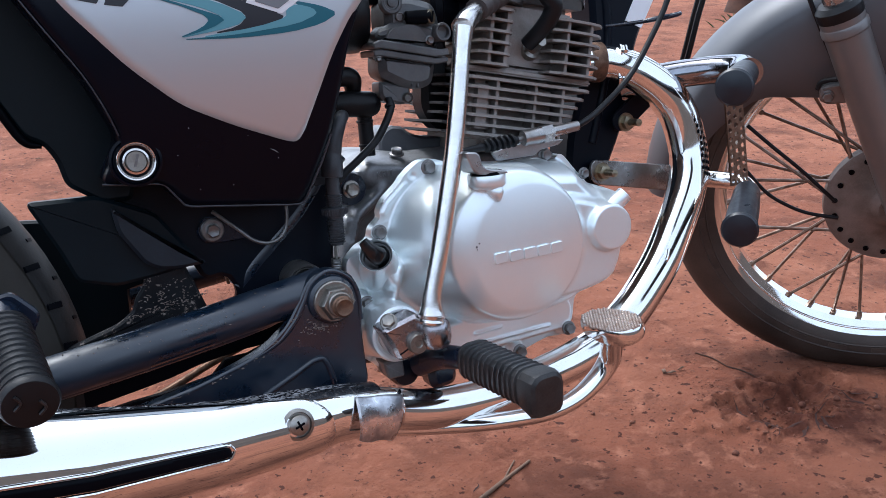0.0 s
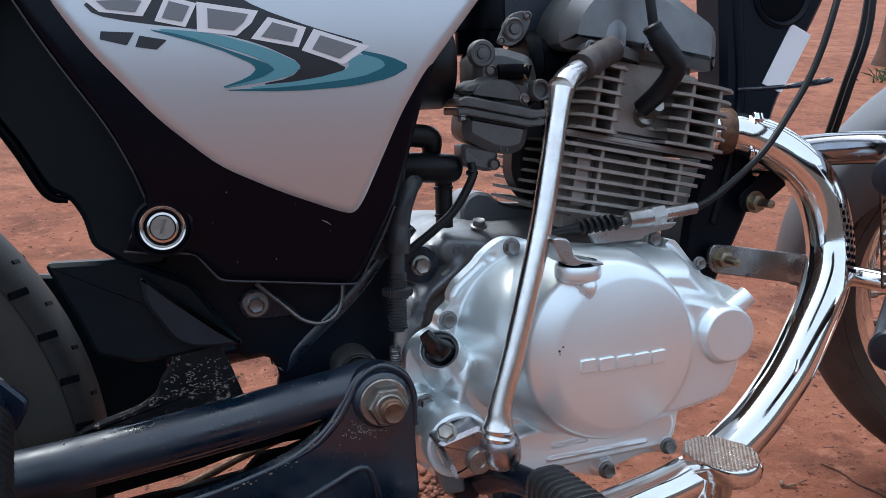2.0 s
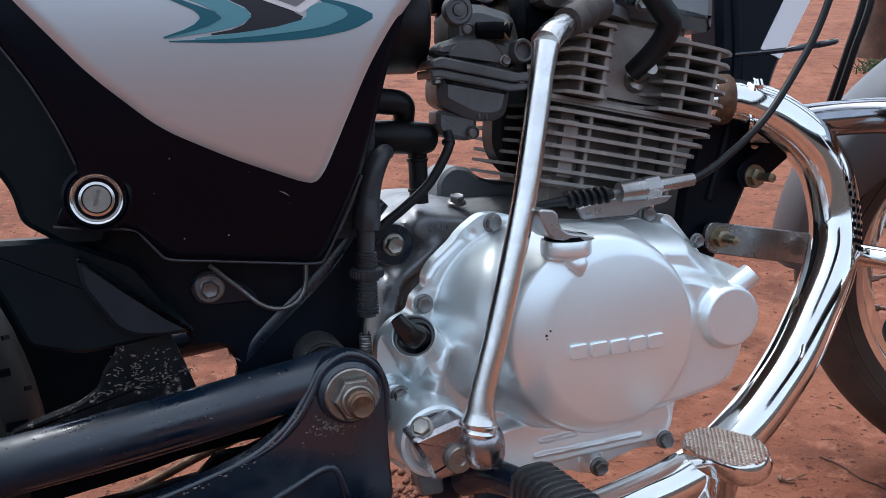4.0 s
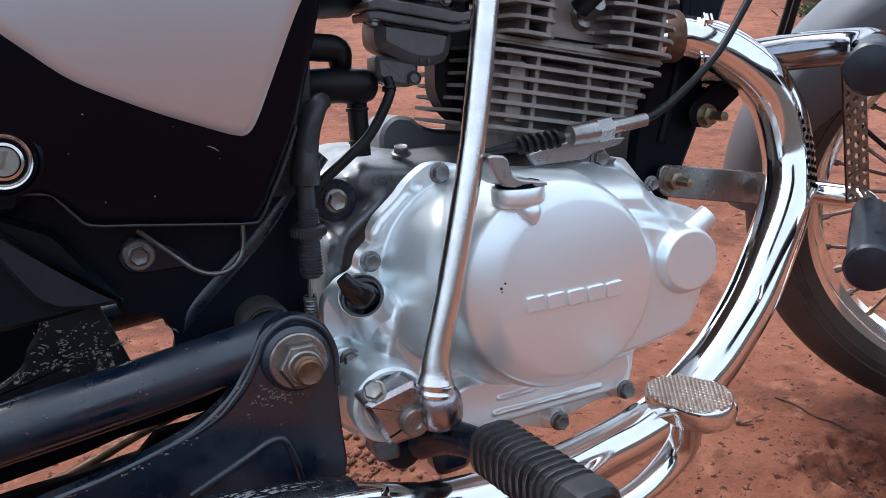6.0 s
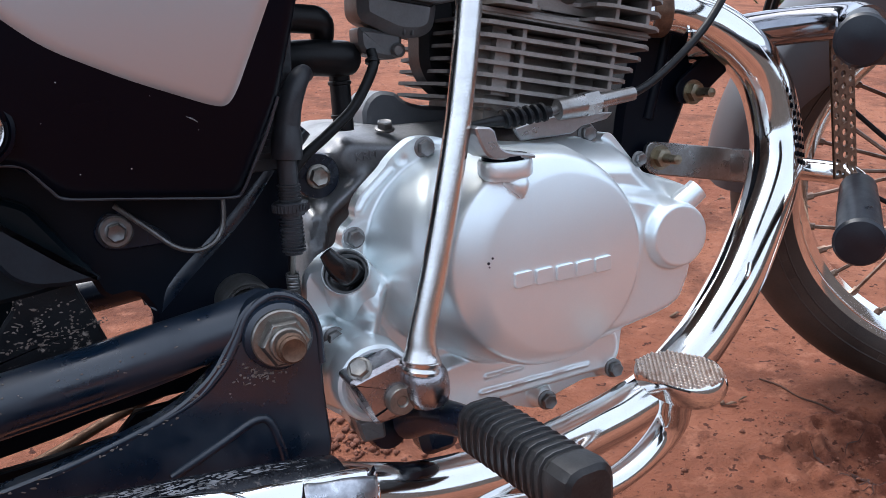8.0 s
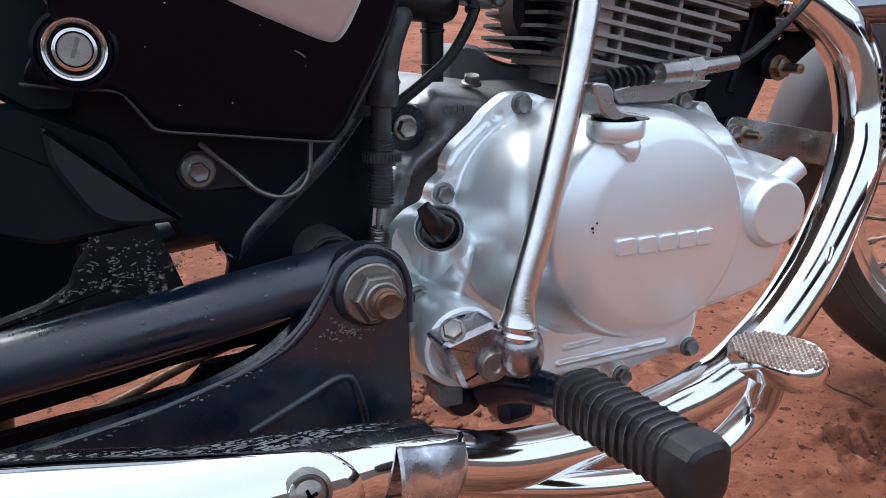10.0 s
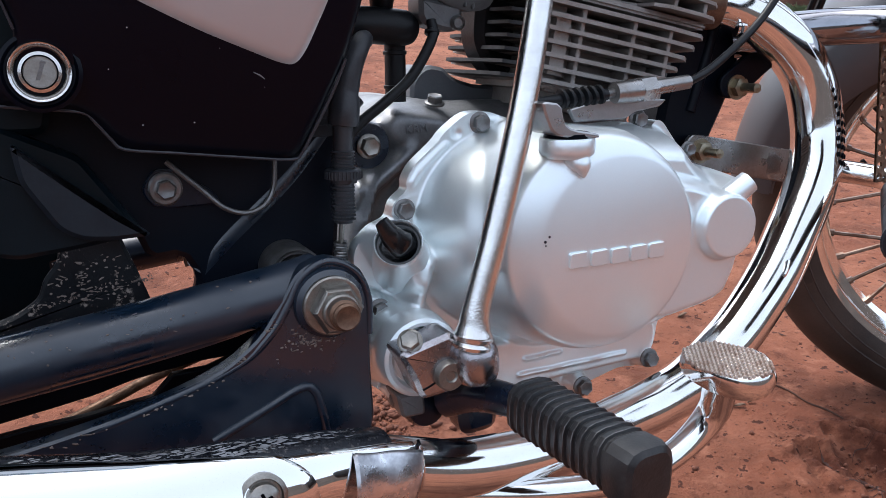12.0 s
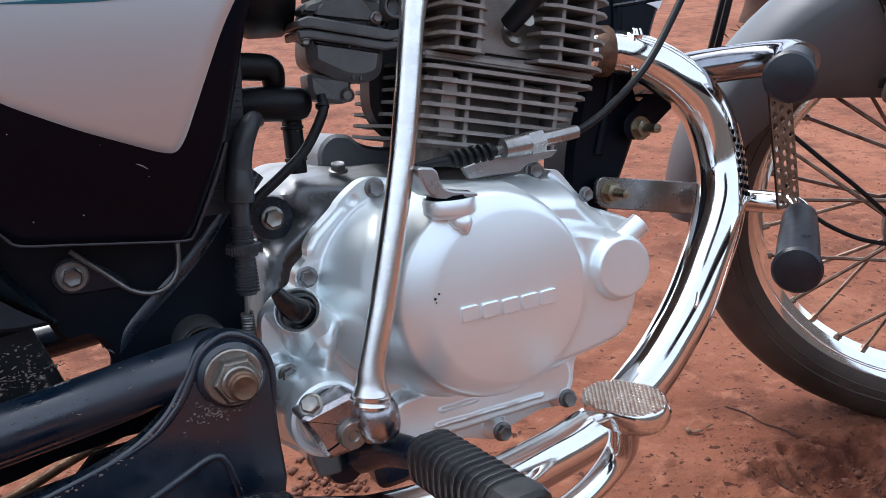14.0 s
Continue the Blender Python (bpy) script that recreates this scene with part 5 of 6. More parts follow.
part("frame_tube", tube([(0.020, 0.1395, 0.46), (-0.030, 0.1385, 0.405), (-0.075, 0.1385, 0.365), (-0.090, 0.1395, 0.345)], 0.0115, 16), ARM_PAINT, back_plate)
part("bolt_tab", prism(cornered([(-0.126, 0.405), (-0.118, 0.418), (-0.104, 0.417), (-0.080, 0.400), (-0.076, 0.3925), (-0.108, 0.3920), (-0.120, 0.3940)], 0.005), 0.1245, 0.1285, 0.001, 0), BLACK_PAINT, back_plate)
bolt(back_plate, -0.111, 0.1245, 0.405, BOLT, 12, 1.05, label="dull steel frame bolt")
part("bolt_flange", lathe([(0.0108, -0.002), (0.0108, 0.0010), (0.0096, 0.0020), (0, 0.0020)], (-0.111, 0.1245, 0.405), n=28), GREY_BOLT, back_plate)
part("guard_lip", tube([(-0.110, 0.118, 0.423), (-0.090, 0.116, 0.404), (-0.076, 0.115, 0.391), (-0.062, 0.115, 0.3865), (-0.050, 0.115, 0.391), (-0.043, 0.116, 0.403), (-0.041, 0.118, 0.425)], 0.0018, 8), GREY_BOLT, back_plate, "thin edge of the inner guard")
part("inner_guard", prism(cornered([(-0.262, 0.4530), (-0.205, 0.4515), (-0.160, 0.430), (-0.140, 0.400), (-0.126, 0.380), (-0.165, 0.374), (-0.200, 0.3705), (-0.212, 0.374), (-0.232, 0.380), (-0.242, 0.408)], 0.006), 0.110, 0.124, 0.003, 0), SHEET, bike, "black plastic inner mudguard")
part("guard_flap", prism(cornered([(-0.197, 0.442), (-0.194, 0.418), (-0.176, 0.388), (-0.164, 0.381), (-0.147, 0.379), (-0.122, 0.380), (-0.142, 0.394), (-0.169, 0.417)], 0.006), 0.100, 0.106, 0.003, 0), SCUFFED, bike, "scuffed black rubber flap")
part("chain_guard", prism(cornered([(-0.148, 0.41), (-0.140, 0.375), (-0.133, 0.356), (-0.122, 0.322), (-0.150, 0.312), (-0.320, 0.300), (-0.260, 0.320), (-0.205, 0.336), (-0.191, 0.345), (-0.188, 0.356), (-0.178, 0.367), (-0.176, 0.41)], 0.006), 0.113, 0.119, 0.002, 0), DIRTY_CHAIN, bike, "mud splashed black swing arm guard")
part("far_guard", prism([(-0.33, 0.43), (-0.13, 0.41), (-0.145, 0.350), (-0.165, 0.342), (-0.182, 0.340), (-0.186, 0.280), (-0.33, 0.280)], 0.235, 0.245, 0.003, 0), SHEET, bike, "black far side of the mudguard")
part("guard_stay", prism([(-0.106, 0.384), (-0.100, 0.384), (-0.094, 0.352), (-0.099, 0.346)], 0.150, 0.156, 0.002, 0), RUSTY, bike, "rust-stained inner stay")
sheet = part("rear_guard_sheet", prism(cornered([(-0.285, 0.72), (-0.292, 0.635), (-0.306, 0.592), (-0.273, 0.543), (-0.254, 0.506), (-0.240, 0.499), (-0.232, 0.484), (-0.228, 0.463), (-0.201, 0.444), (-0.176, 0.444), (-0.170, 0.470), (-0.185, 0.55), (-0.215, 0.72)], 0.006), 0.112, 0.125, 0.004, 0), SHEET, bike, "blue-black plastic rear inner fender")
part("sheet_lip", tube([(-0.307, 0.114, 0.592), (-0.274, 0.114, 0.542), (-0.255, 0.114, 0.505), (-0.241, 0.114, 0.498)], [0.0025, 0.0045, 0.004, 0.002], 12, 5), BLACK_PLASTIC, sheet)
part("lower_frame", tube([(-0.01, 0.25, 0.24), (0.05, 0.24, 0.220), (0.105, 0.25, 0.215)], 0.013, 12, 4), BLACK_PAINT, bike, "black lower frame tube")
part("peg_mount", joined(prism(cornered([(0.060, 0.2540), (0.074, 0.2580), (0.092, 0.2470), (0.091, 0.2290), (0.064, 0.2270)], 0.008), 0.052, 0.075, 0.006, 0), lathe([(0.011, -0.02), (0.015, -0.006), (0.016, 0.004), (0.0145, 0.009), (0.009, 0.012), (0, 0.0125)], (0.046, 0.085, 0.2450), (0.1, -1, 0.1), 24)), BLACK_PAINT, bike, "black footpeg mount")
part("case_foot", prism(cornered([(0.020, 0.2620), (0.040, 0.2620), (0.041, 0.2450), (0.024, 0.2450)], 0.003), 0.064, 0.092, 0.002, 0), ALLOY, bike, "grimy alloy foot below the crankcase")

# ---- front frame and guard ----
DOWN_EDGE = [(0.352, 0.76), (0.357, 0.648), (0.360, 0.567), (0.352, 0.53), (0.320, 0.44), (0.308, 0.36), (0.352, 0.36), (0.377, 0.405), (0.396, 0.442), (0.405, 0.468), (0.4223, 0.5405), (0.4605, 0.615), (0.4797, 0.648), (0.525, 0.76)]
down = part("down_tube", joined(prism(cornered(DOWN_EDGE, 0.012), 0.182, 0.225, 0.006, 0), tube([(0.372, 0.184, 0.74), (0.376, 0.184, 0.64), (0.380, 0.184, 0.56), (0.372, 0.184, 0.50), (0.350, 0.184, 0.43)], 0.006, 12, 5), ring([(0.030, -0.004), (0.034, 0.003), (0.031, 0.006), (0.026, 0.001)], (0.4265, 0.184, 0.655), (0, -1, 0), 40)), FRAME_DULL, bike, "black pressed front frame down tube")
part("frame_recess", lathe([(0.027, -0.002), (0.027, 0.0014), (0.024, 0.0018), (0, 0.0018)], (0.4265, 0.1825, 0.655), (0, -1, 0), 36), BLACK_PLASTIC, down, "dark round recess in the frame")
part("sticker", prism([(0.4381, 0.6254), (0.4615, 0.6141), (0.4273, 0.5572), (0.4049, 0.5674)], 0.1805, 0.1822, 0.0003, 0), LABEL_WHITE, down, "blank white sticker")
part("cable_ring", tube([(0.370, 0.170, 0.562), (0.385, 0.135, 0.5625), (0.398, 0.110, 0.564), (0.410, 0.098, 0.566), (0.420, 0.102, 0.568), (0.416, 0.112, 0.567), (0.400, 0.115, 0.5655), (0.388, 0.125, 0.563)], 0.0022, 8), BLACK_PAINT, down, "black wire cable guide")
guard = part("crash_guard", tube([(0.395, 0.185, 0.490), (0.430, 0.160, 0.498), (0.470, 0.125, 0.502), (0.488, 0.085, 0.502), (0.472, 0.055, 0.498)], 0.0160, 20, 6), DARK_CHROME, bike, "chrome crash guard with foot pegs, dark reflection in its colour")
part("lower_bar", tube([(0.455, 0.150, 0.375), (0.468, 0.120, 0.376), (0.485, 0.085, 0.372), (0.476, 0.060, 0.366), (0.462, 0.045, 0.362)], 0.0100, 18, 6), PIPE_CHROME, guard)
part("flat_bracket", prism(cornered([(0.338, 0.4125), (0.480, 0.3865), (0.475, 0.3555), (0.336, 0.3835)], 0.012), 0.168, 0.173, 0.001, 0), GREY_ZINC, guard, "flat plated bracket")
part("upper_bracket", prism(cornered([(0.370, 0.458), (0.401, 0.480), (0.445, 0.503), (0.452, 0.479), (0.426, 0.465), (0.392, 0.4405), (0.374, 0.441)], 0.008), 0.168, 0.173, 0.001, 0), FRAME_DULL, guard, "flat black upper bracket")
for x, y, z in ((0.352, 0.168, 0.396), (0.389, 0.168, 0.4505)):
    stud = part("stud_nut", joined(lathe([(0.011, 0), (0.011, 0.0015), (0, 0.0015)]), lathe([(0.0085, 0.001), (0.0085, 0.008), (0.006, 0.009), (0.0045, 0.009)], n=6), lathe([(0.0042, 0), (0.0042, 0.026), (0, 0.027)], n=12)), YELLOW_ZINC, guard, "yellowish zinc nut on a stud", Matrix.Translation((x, y, z)))
def pierced(columns, rows_, pitch_x, pitch_z, hole_r, thick):
    """A thin strip with real round holes in staggered rows, in x and z, from its lower corner."""
    v, f = [], []
    for i in range(columns):
        for j in range(rows_):
            x0, z0 = i * pitch_x, j * pitch_z + (0.5 * pitch_z if i % 2 else 0)
            n0 = len(v)
            for y in (0.0, thick):
                for k in range(8):
                    a = math.pi / 8 + k * math.pi / 4
                    sx, sz = [(1, 0.5), (0.5, 1), (-0.5, 1), (-1, 0.5), (-1, -0.5), (-0.5, -1), (0.5, -1), (1, -0.5)][k]
                    v += [(x0 + 0.5 * pitch_x * sx, y, z0 + 0.5 * pitch_z * sz), (x0 + hole_r * math.cos(a), y, z0 + hole_r * math.sin(a))]
                for k in range(4):
                    cx, cz = [(1, 1), (-1, 1), (-1, -1), (1, -1)][k]
                    v.append((x0 + 0.5 * pitch_x * cx, y, z0 + 0.5 * pitch_z * cz))
            for s in (0, 20):
                for k in range(8):
                    q = (k + 1) % 8
                    f.append((n0 + s + 2 * k, n0 + s + 2 * q, n0 + s + 2 * q + 1, n0 + s + 2 * k + 1))
                for k, (a, b) in enumerate(((0, 1), (2, 3), (4, 5), (6, 7))):
                    f.append((n0 + s + 2 * a, n0 + s + 16 + k, n0 + s + 2 * b))
            for k in range(8):
                q = (k + 1) % 8
                f.append((n0 + 2 * k + 1, n0 + 2 * q + 1, n0 + 20 + 2 * q + 1, n0 + 20 + 2 * k + 1))
    return v, f


part("perforated_plate", mesh_of("perforated_plate", *pierced(3, 12, 0.0085, 0.0098, 0.0030, 0.0022), RUSTY, 38, 0.0002), None, guard, "perforated rusty metal strip", Matrix.Translation((0.470, 0.078, 0.376)) @ Matrix.Rotation(radians(-4), 4, "Y"))
for z0, tip in ((0.498, (0.373, -0.030, 0.490)), (0.366, (0.376, -0.030, 0.350))):
    a, b = Vector((0.462, 0.050, z0)), Vector(tip)
    part("guard_peg", joined(tube([a, a.lerp(b, 0.5), b], [0.0145, 0.0160, 0.0165], 24, 3), lathe([(0.0165, 0), (0.0182, 0.001), (0.0184, 0.004), (0.0166, 0.0065), (0.009, 0.0085), (0, 0.009)], b, b - a, 28)), GUARD_RUBBER, guard, "round black rubber guard peg")

# ---- side panel ----
def panel_y(x, z):
    u = (z - 0.60) / 0.18
    return 0.028 + 0.042 * np.minimum(u * u, 1.0 + 2 * np.clip(-u - 1, 0, 1)) + 0.025 * np.clip(-0.10 - x, 0, 1)


DARK = [(-0.300, 0.720), (-0.245, 0.615), (-0.205, 0.550), (-0.184, 0.500), (-0.204, 0.464), (-0.157, 0.459), (-0.139, 0.4365), (-0.038, 0.4235), (-0.012, 0.484), (0.008, 0.560), (0.030, 0.615), (0.070, 0.660), (0.130, 0.690), (0.130, 0.720)]
LIGHT = [(-0.250, 0.720), (-0.236, 0.634), (-0.214, 0.600), (-0.174, 0.553), (-0.137, 0.520), (-0.097, 0.500), (-0.046, 0.479), (-0.037, 0.484), (-0.022, 0.518), (-0.006, 0.553), (0.013, 0.583), (0.060, 0.640), (0.130, 0.680), (0.130, 0.720)]


DARK, LIGHT = cornered(DARK, 0.010), cornered(LIGHT, 0.014, 6)


def dark_face(x, z):
    d, _ = to_outline(x, z, DARK)
    return panel_y(x, z) + 0.004 - 0.004 * step(d, 0.005)


def light_face(x, z):
    d, _ = to_outline(x, z, LIGHT)
    return panel_y(x, z) + 0.0015 - 0.0036 * step(d, 0.0075)


DUST = material("pale_dust", (0.34, 0.34, 0.35), (0.24, 0.24, 0.25), 0.0, 0.7, 900, 0.3, 10, 0.0, 0.03)
# greyer than the panel: the thin highlight on its edges is put into the colour
LIP_HIGHLIGHT = material("lip_highlight_plastic", (0.020, 0.022, 0.030), (0.04, 0.042, 0.05), 0.0, 0.4, 700, 0.6, 60, 0.1, 0.08)
panel = part("side_panel", relief(DARK, dark_face, 0.115, 0.0022, 0), PANEL_DARK, bike, "satin black and silver side panel", sharp=50)
part("silver_field", relief(LIGHT, light_face, 0.085, 0.0016, 0), PANEL_SILVER, panel, "silver painted upper field", sharp=50)
low_edge = [(-0.203, 0.4645), (-0.180, 0.4615), (-0.158, 0.4590), (-0.152, 0.4535), (-0.144, 0.4430), (-0.137, 0.4368), (-0.110, 0.4332), (-0.070, 0.4278), (-0.042, 0.4245), (-0.036, 0.4275), (-0.030, 0.440), (-0.020, 0.462), (-0.012, 0.484)]
side_edge = [(-0.270, 0.663), (-0.245, 0.616), (-0.226, 0.584), (-0.206, 0.552), (-0.193, 0.524), (-0.186, 0.503)]
part("panel_edge", tube([(x, float(dark_face(np.array([x + 0.002]), np.array([z]))[0]) + 0.0008, z) for x, z in side_edge], 0.0007, 8, 3), LIP_HIGHLIGHT, panel, "thin greyish panel edge")
part("panel_lip", tube([(x, float(panel_y(x, z)) + 0.002, z + 0.0008) for x, z in low_edge], 0.0010, 8, 3), LIP_HIGHLIGHT, panel, "thin moulded lip, its highlight put in as grey")
lock = part("panel_lock", lathe([(0.0155, -0.004), (0.0158, 0.003), (0.0150, 0.0045), (0.0142, 0.0042), (0.0122, 0.0012), (0.0119, -0.0010), (0.0108, -0.0010), (0.0104, 0.0012), (0.0088, 0.0016), (0.0085, -0.001)], (-0.176, 0.0455, 0.4815), (0, -1, 0.05), 40), WORN_CHROME, panel, "round chrome panel lock")
part("lock_core", lathe([(0.0080, -0.002), (0.0080, 0.0022), (0.0074, 0.0028), (0, 0.0028)], (-0.176, 0.0455, 0.4815), (0, -1, 0.05), 32), STEEL, lock)
part("lock_slot", block((-0.0014, -0.0005, -0.006), (0.0014, 0.0005, 0.006), 0.0004), GREY_BOLT, lock, "", Matrix.Translation((-0.176, 0.0430, 0.4816)) @ Matrix.Rotation(radians(20), 4, "Y"))
part("lock_rim", lathe([(0.0205, -0.006), (0.0205, 0.001), (0.0185, 0.002), (0.0170, 0.0)], (-0.176, 0.0465, 0.4815), (0, -1, 0.05), 40), PANEL_DARK, panel)


def decal(name, line, mat, lift, soft=0):
    """A thin sticker that follows the panel's face."""
    return part(name, relief(line, lambda x, z: light_face(x, z) - lift, 0.040, 0.0013, soft), mat, panel, "", sharp=60)


for x, z, r in ((-0.1323, 0.5033, 0.0008), (-0.1429, 0.4821, 0.0006), (-0.1272, 0.4513, 0.0008), (-0.0995, 0.4514, 0.0009), (-0.060, 0.470, 0.0005), (-0.085, 0.492, 0.0005)):
    part("dust_speck", lathe([(0.65 * r, -0.001), (0.5 * r, 0.0003), (0, 0.0004)], (x, float(dark_face(np.array([x]), np.array([z]))[0]), z), n=6), DUST, panel, "pale speck")
part("panel_scratch", tube([(x, float(dark_face(np.array([x]), np.array([z]))[0]), z) for x, z in ((-0.0665, 0.4785), (-0.0630, 0.4768), (-0.0600, 0.4745))], [0.0002, 0.0005, 0.0002], 6, 2), DECAL_GREY, panel, "fine pale scratch")
# painted swoosh, with plain blocks where the model's name stands
decal("black_swoosh", [(-0.213, 0.629), (-0.206, 0.621), (-0.181, 0.616), (-0.139, 0.611), (-0.105, 0.602), (-0.076, 0.588), (-0.085, 0.579), (-0.113, 0.574), (-0.064, 0.578), (-0.045, 0.584), (-0.057, 0.59), (-0.027, 0.6), (-0.069, 0.612), (-0.104, 0.625), (-0.124, 0.637), (-0.175, 0.645)], DECAL_BLACK, 0.0003, 1)
decal("pale_swoosh", [(-0.174, 0.613), (-0.134, 0.609), (-0.1, 0.599), (-0.076, 0.587), (-0.087, 0.579), (-0.137, 0.572), (-0.11, 0.581), (-0.094, 0.586), (-0.112, 0.595), (-0.144, 0.605)], PALE_TEAL, 0.0006, 1)
decal("teal_edge", [(-0.179, 0.613), (-0.153, 0.608), (-0.125, 0.598), (-0.093, 0.586), (-0.106, 0.579), (-0.137, 0.572), (-0.113, 0.58), (-0.106, 0.587), (-0.134, 0.6)], TEAL, 0.0009, 1)
decal("teal_arrow", [(-0.039, 0.597), (-0.016, 0.592), (-0.001, 0.585), (-0.016, 0.577), (-0.043, 0.572), (-0.085, 0.57), (-0.137, 0.572), (-0.085, 0.573), (-0.043, 0.578), (-0.02, 0.585), (-0.032, 0.591)], TEAL, 0.0006, 1)
decal("pale_arrow", [(-0.045, 0.59), (-0.036, 0.594), (-0.022, 0.59), (-0.019, 0.585), (-0.037, 0.578), (-0.085, 0.573), (-0.125, 0.572), (-0.069, 0.578), (-0.045, 0.584)], PALE_TEAL, 0.0009, 1)
for line in ([(-0.212, 0.631), (-0.185, 0.632), (-0.17, 0.631), (-0.177, 0.62), (-0.203, 0.623)], [(-0.162, 0.633), (-0.143, 0.628), (-0.151, 0.613), (-0.17, 0.617)], [(-0.143, 0.629), (-0.104, 0.623), (-0.109, 0.615), (-0.119, 0.607), (-0.144, 0.61)], [(-0.098, 0.619), (-0.073, 0.612), (-0.079, 0.599), (-0.11, 0.605)], [(-0.068, 0.611), (-0.03, 0.599), (-0.049, 0.587), (-0.077, 0.597)]):
    middle = np.mean(line, 0)
    decal("letter_block", line, DECAL_WHITE, 0.0009)
    decal("letter_core", [tuple(middle + 0.66 * (np.array(q) - middle)) for q in line], DECAL_GREY, 0.0013)
for line in ([(-0.203, 0.611), (-0.183, 0.61), (-0.188, 0.602), (-0.204, 0.606)], [(-0.18, 0.608), (-0.163, 0.605), (-0.17, 0.599), (-0.183, 0.601)]):
    decal("badge_block", line, DECAL_BLACK, 0.0006)

# ---- wheels ----
TYRE_MARK = mesh_of("sidewall_mark", *block((-0.0045, -0.0015, -0.014), (0.0045, 0.0015, 0.014), 0.0006), TYRE)


def wheel(name, r, section, place, spokes, drum, label, rubber=TYRE):
    """A spoked wheel in its own frame: x ahead, y the axle, z up."""
    hub_ob = part(name, lathe([(0.020, -0.045), (0.045, -0.045), (0.045, -0.036), (0.030, -0.030), (0.030, 0.020), (drum - 0.004, 0.022), (drum, 0.025), (drum, 0.040), (drum - 0.008, 0.044), (drum - 0.022, 0.0445), (0.034, 0.050), (0.030, 0.054), (0.022, 0.062), (0, 0.062)], n=48), HUB, bike, label, place)
    half = section / 2
    arc = [(r - 0.48 * section + 0.56 * section * math.sin(a), half * math.cos(a)) for a in np.linspace(-0.45, math.pi + 0.45, 22)]
    low = r - 0.86 * section
    tyre = part("tyre", ring([*arc, (low, -half * 0.62), (low, half * 0.62)], n=96), rubber, hub_ob, "dusty black tyre")
    for rr in (0.30, 0.55):
        for side in (-1, 1):
            h = half * math.cos(math.asin(min(1, (rr * 0.5 - 0.02) / 0.56))) + 0.0006
            part("sidewall_bead", ring([(low + rr * 0.62 * section - 0.0012, side * (half * (0.86 + 0.24 * rr))), (low + rr * 0.62 * section, side * (half * (0.86 + 0.24 * rr) + 0.0014)), (low + rr * 0.62 * section + 0.0012, side * (half * (0.86 + 0.24 * rr)))], n=96), rubber, tyre)
    for k in range(26):
        if k % 13 in (3, 4, 9):
            continue
        a = 2 * math.pi * k / 26
        mid_r = low + 0.27 * section
        part("sidewall_mark", TYRE_MARK, None, tyre, "", Matrix.Rotation(-a, 4, "Y") @ Matrix.Translation((mid_r, -half * 0.955, 0)) @ Matrix.Rotation(radians(-8), 4, "Z"))
    rim_r = low + 0.004
    part("rim", ring([(rim_r, half * 0.70), (rim_r + 0.004, half * 0.62), (rim_r - 0.010, half * 0.52), (rim_r - 0.016, half * 0.30), (rim_r - 0.016, -half * 0.30), (rim_r - 0.010, -half * 0.52), (rim_r + 0.004, -half * 0.62), (rim_r, -half * 0.70), (rim_r - 0.005, -half * 0.62), (rim_r - 0.020, -half * 0.26), (rim_r - 0.020, half * 0.26), (rim_r - 0.005, half * 0.62)], n=96), PIPE_CHROME, hub_ob, "chrome spoked rim")
    for k in range(spokes):
        a = 2 * math.pi * k / spokes
        side = 1 if k % 2 else -1
        lean = 0.55 * (1 if k % 4 < 2 else -1)
        r0 = (drum - 0.008) if side < 0 else 0.040
        b = a + lean * (1.0 if side > 0 else 0.6)
        foot, top = (r0 * math.cos(b), side * 0.036, r0 * math.sin(b)), ((rim_r - 0.014) * math.cos(a), 0, (rim_r - 0.014) * math.sin(a))
        near = tuple(t + 0.07 * (q - t) for t, q in zip(top, foot))
        part("spoke", joined(tube([foot, top], 0.0024, 6, 1), tube([near, top], 0.0044, 6, 1), tube([tuple(1.0 * t + 0.012 * (q - t) for t, q in zip(top, foot)), tuple(t - 0.028 * (q - t) for t, q in zip(top, foot))], [0.0066, 0.0078], 8, 1)), SPOKE, hub_ob)
    return hub_ob


FORK_TUBE = material("dull_fork_plating", (0.42, 0.40, 0.39), (0.30, 0.28, 0.27), 0.9, 0.28, 700, 0.6, 30, 0.05, 0.08)
HUB = material("dusty_hub_alloy", (0.25, 0.205, 0.18), (0.15, 0.12, 0.10), 0.3, 0.6, 500, 0.8, 30, 0.3, 0.1)
SPOKE = material("rusty_spoke_steel", (0.34, 0.25, 0.19), (0.16, 0.09, 0.06), 0.6, 0.4, 900, 0.9, 60, 0.2, 0.1)
# the front end is turned 45 degrees about a steering axis raked by 26
TURNED = Matrix.Translation((0.841, 0.172, 0.307)) @ Matrix.Rotation(radians(-45), 4, (-math.sin(radians(26)), 0, math.cos(radians(26))))
front = wheel("front_wheel", 0.302, 0.077, TURNED, 36, 0.090, "spoked front wheel with drum brake")
for k in range(20):
    a = 2 * math.pi * k / 20
    part("drum_hole", lathe([(0.0040, -0.001), (0.0040, 0.0012), (0.0028, 0.0012), (0.0026, 0.0002), (0, 0.0002)], (0.0765 * math.cos(a), -0.0442, 0.0765 * math.sin(a)), n=10), BLACK_PLASTIC, front)
rear = wheel("rear_wheel", 0.2926, 0.092, Matrix.Translation((-0.532, MID - 0.02, 0.287)), 36, 0.065, "spoked rear wheel with block tread", REAR_TYRE)
tread = part("tread_band", ring([(0.2484 + 0.0531 * math.sin(a), 0.0476 * math.cos(a)) for a in np.linspace(radians(40), radians(140), 21)], n=96), TYRE_BLACK, rear, "dark worn tread")
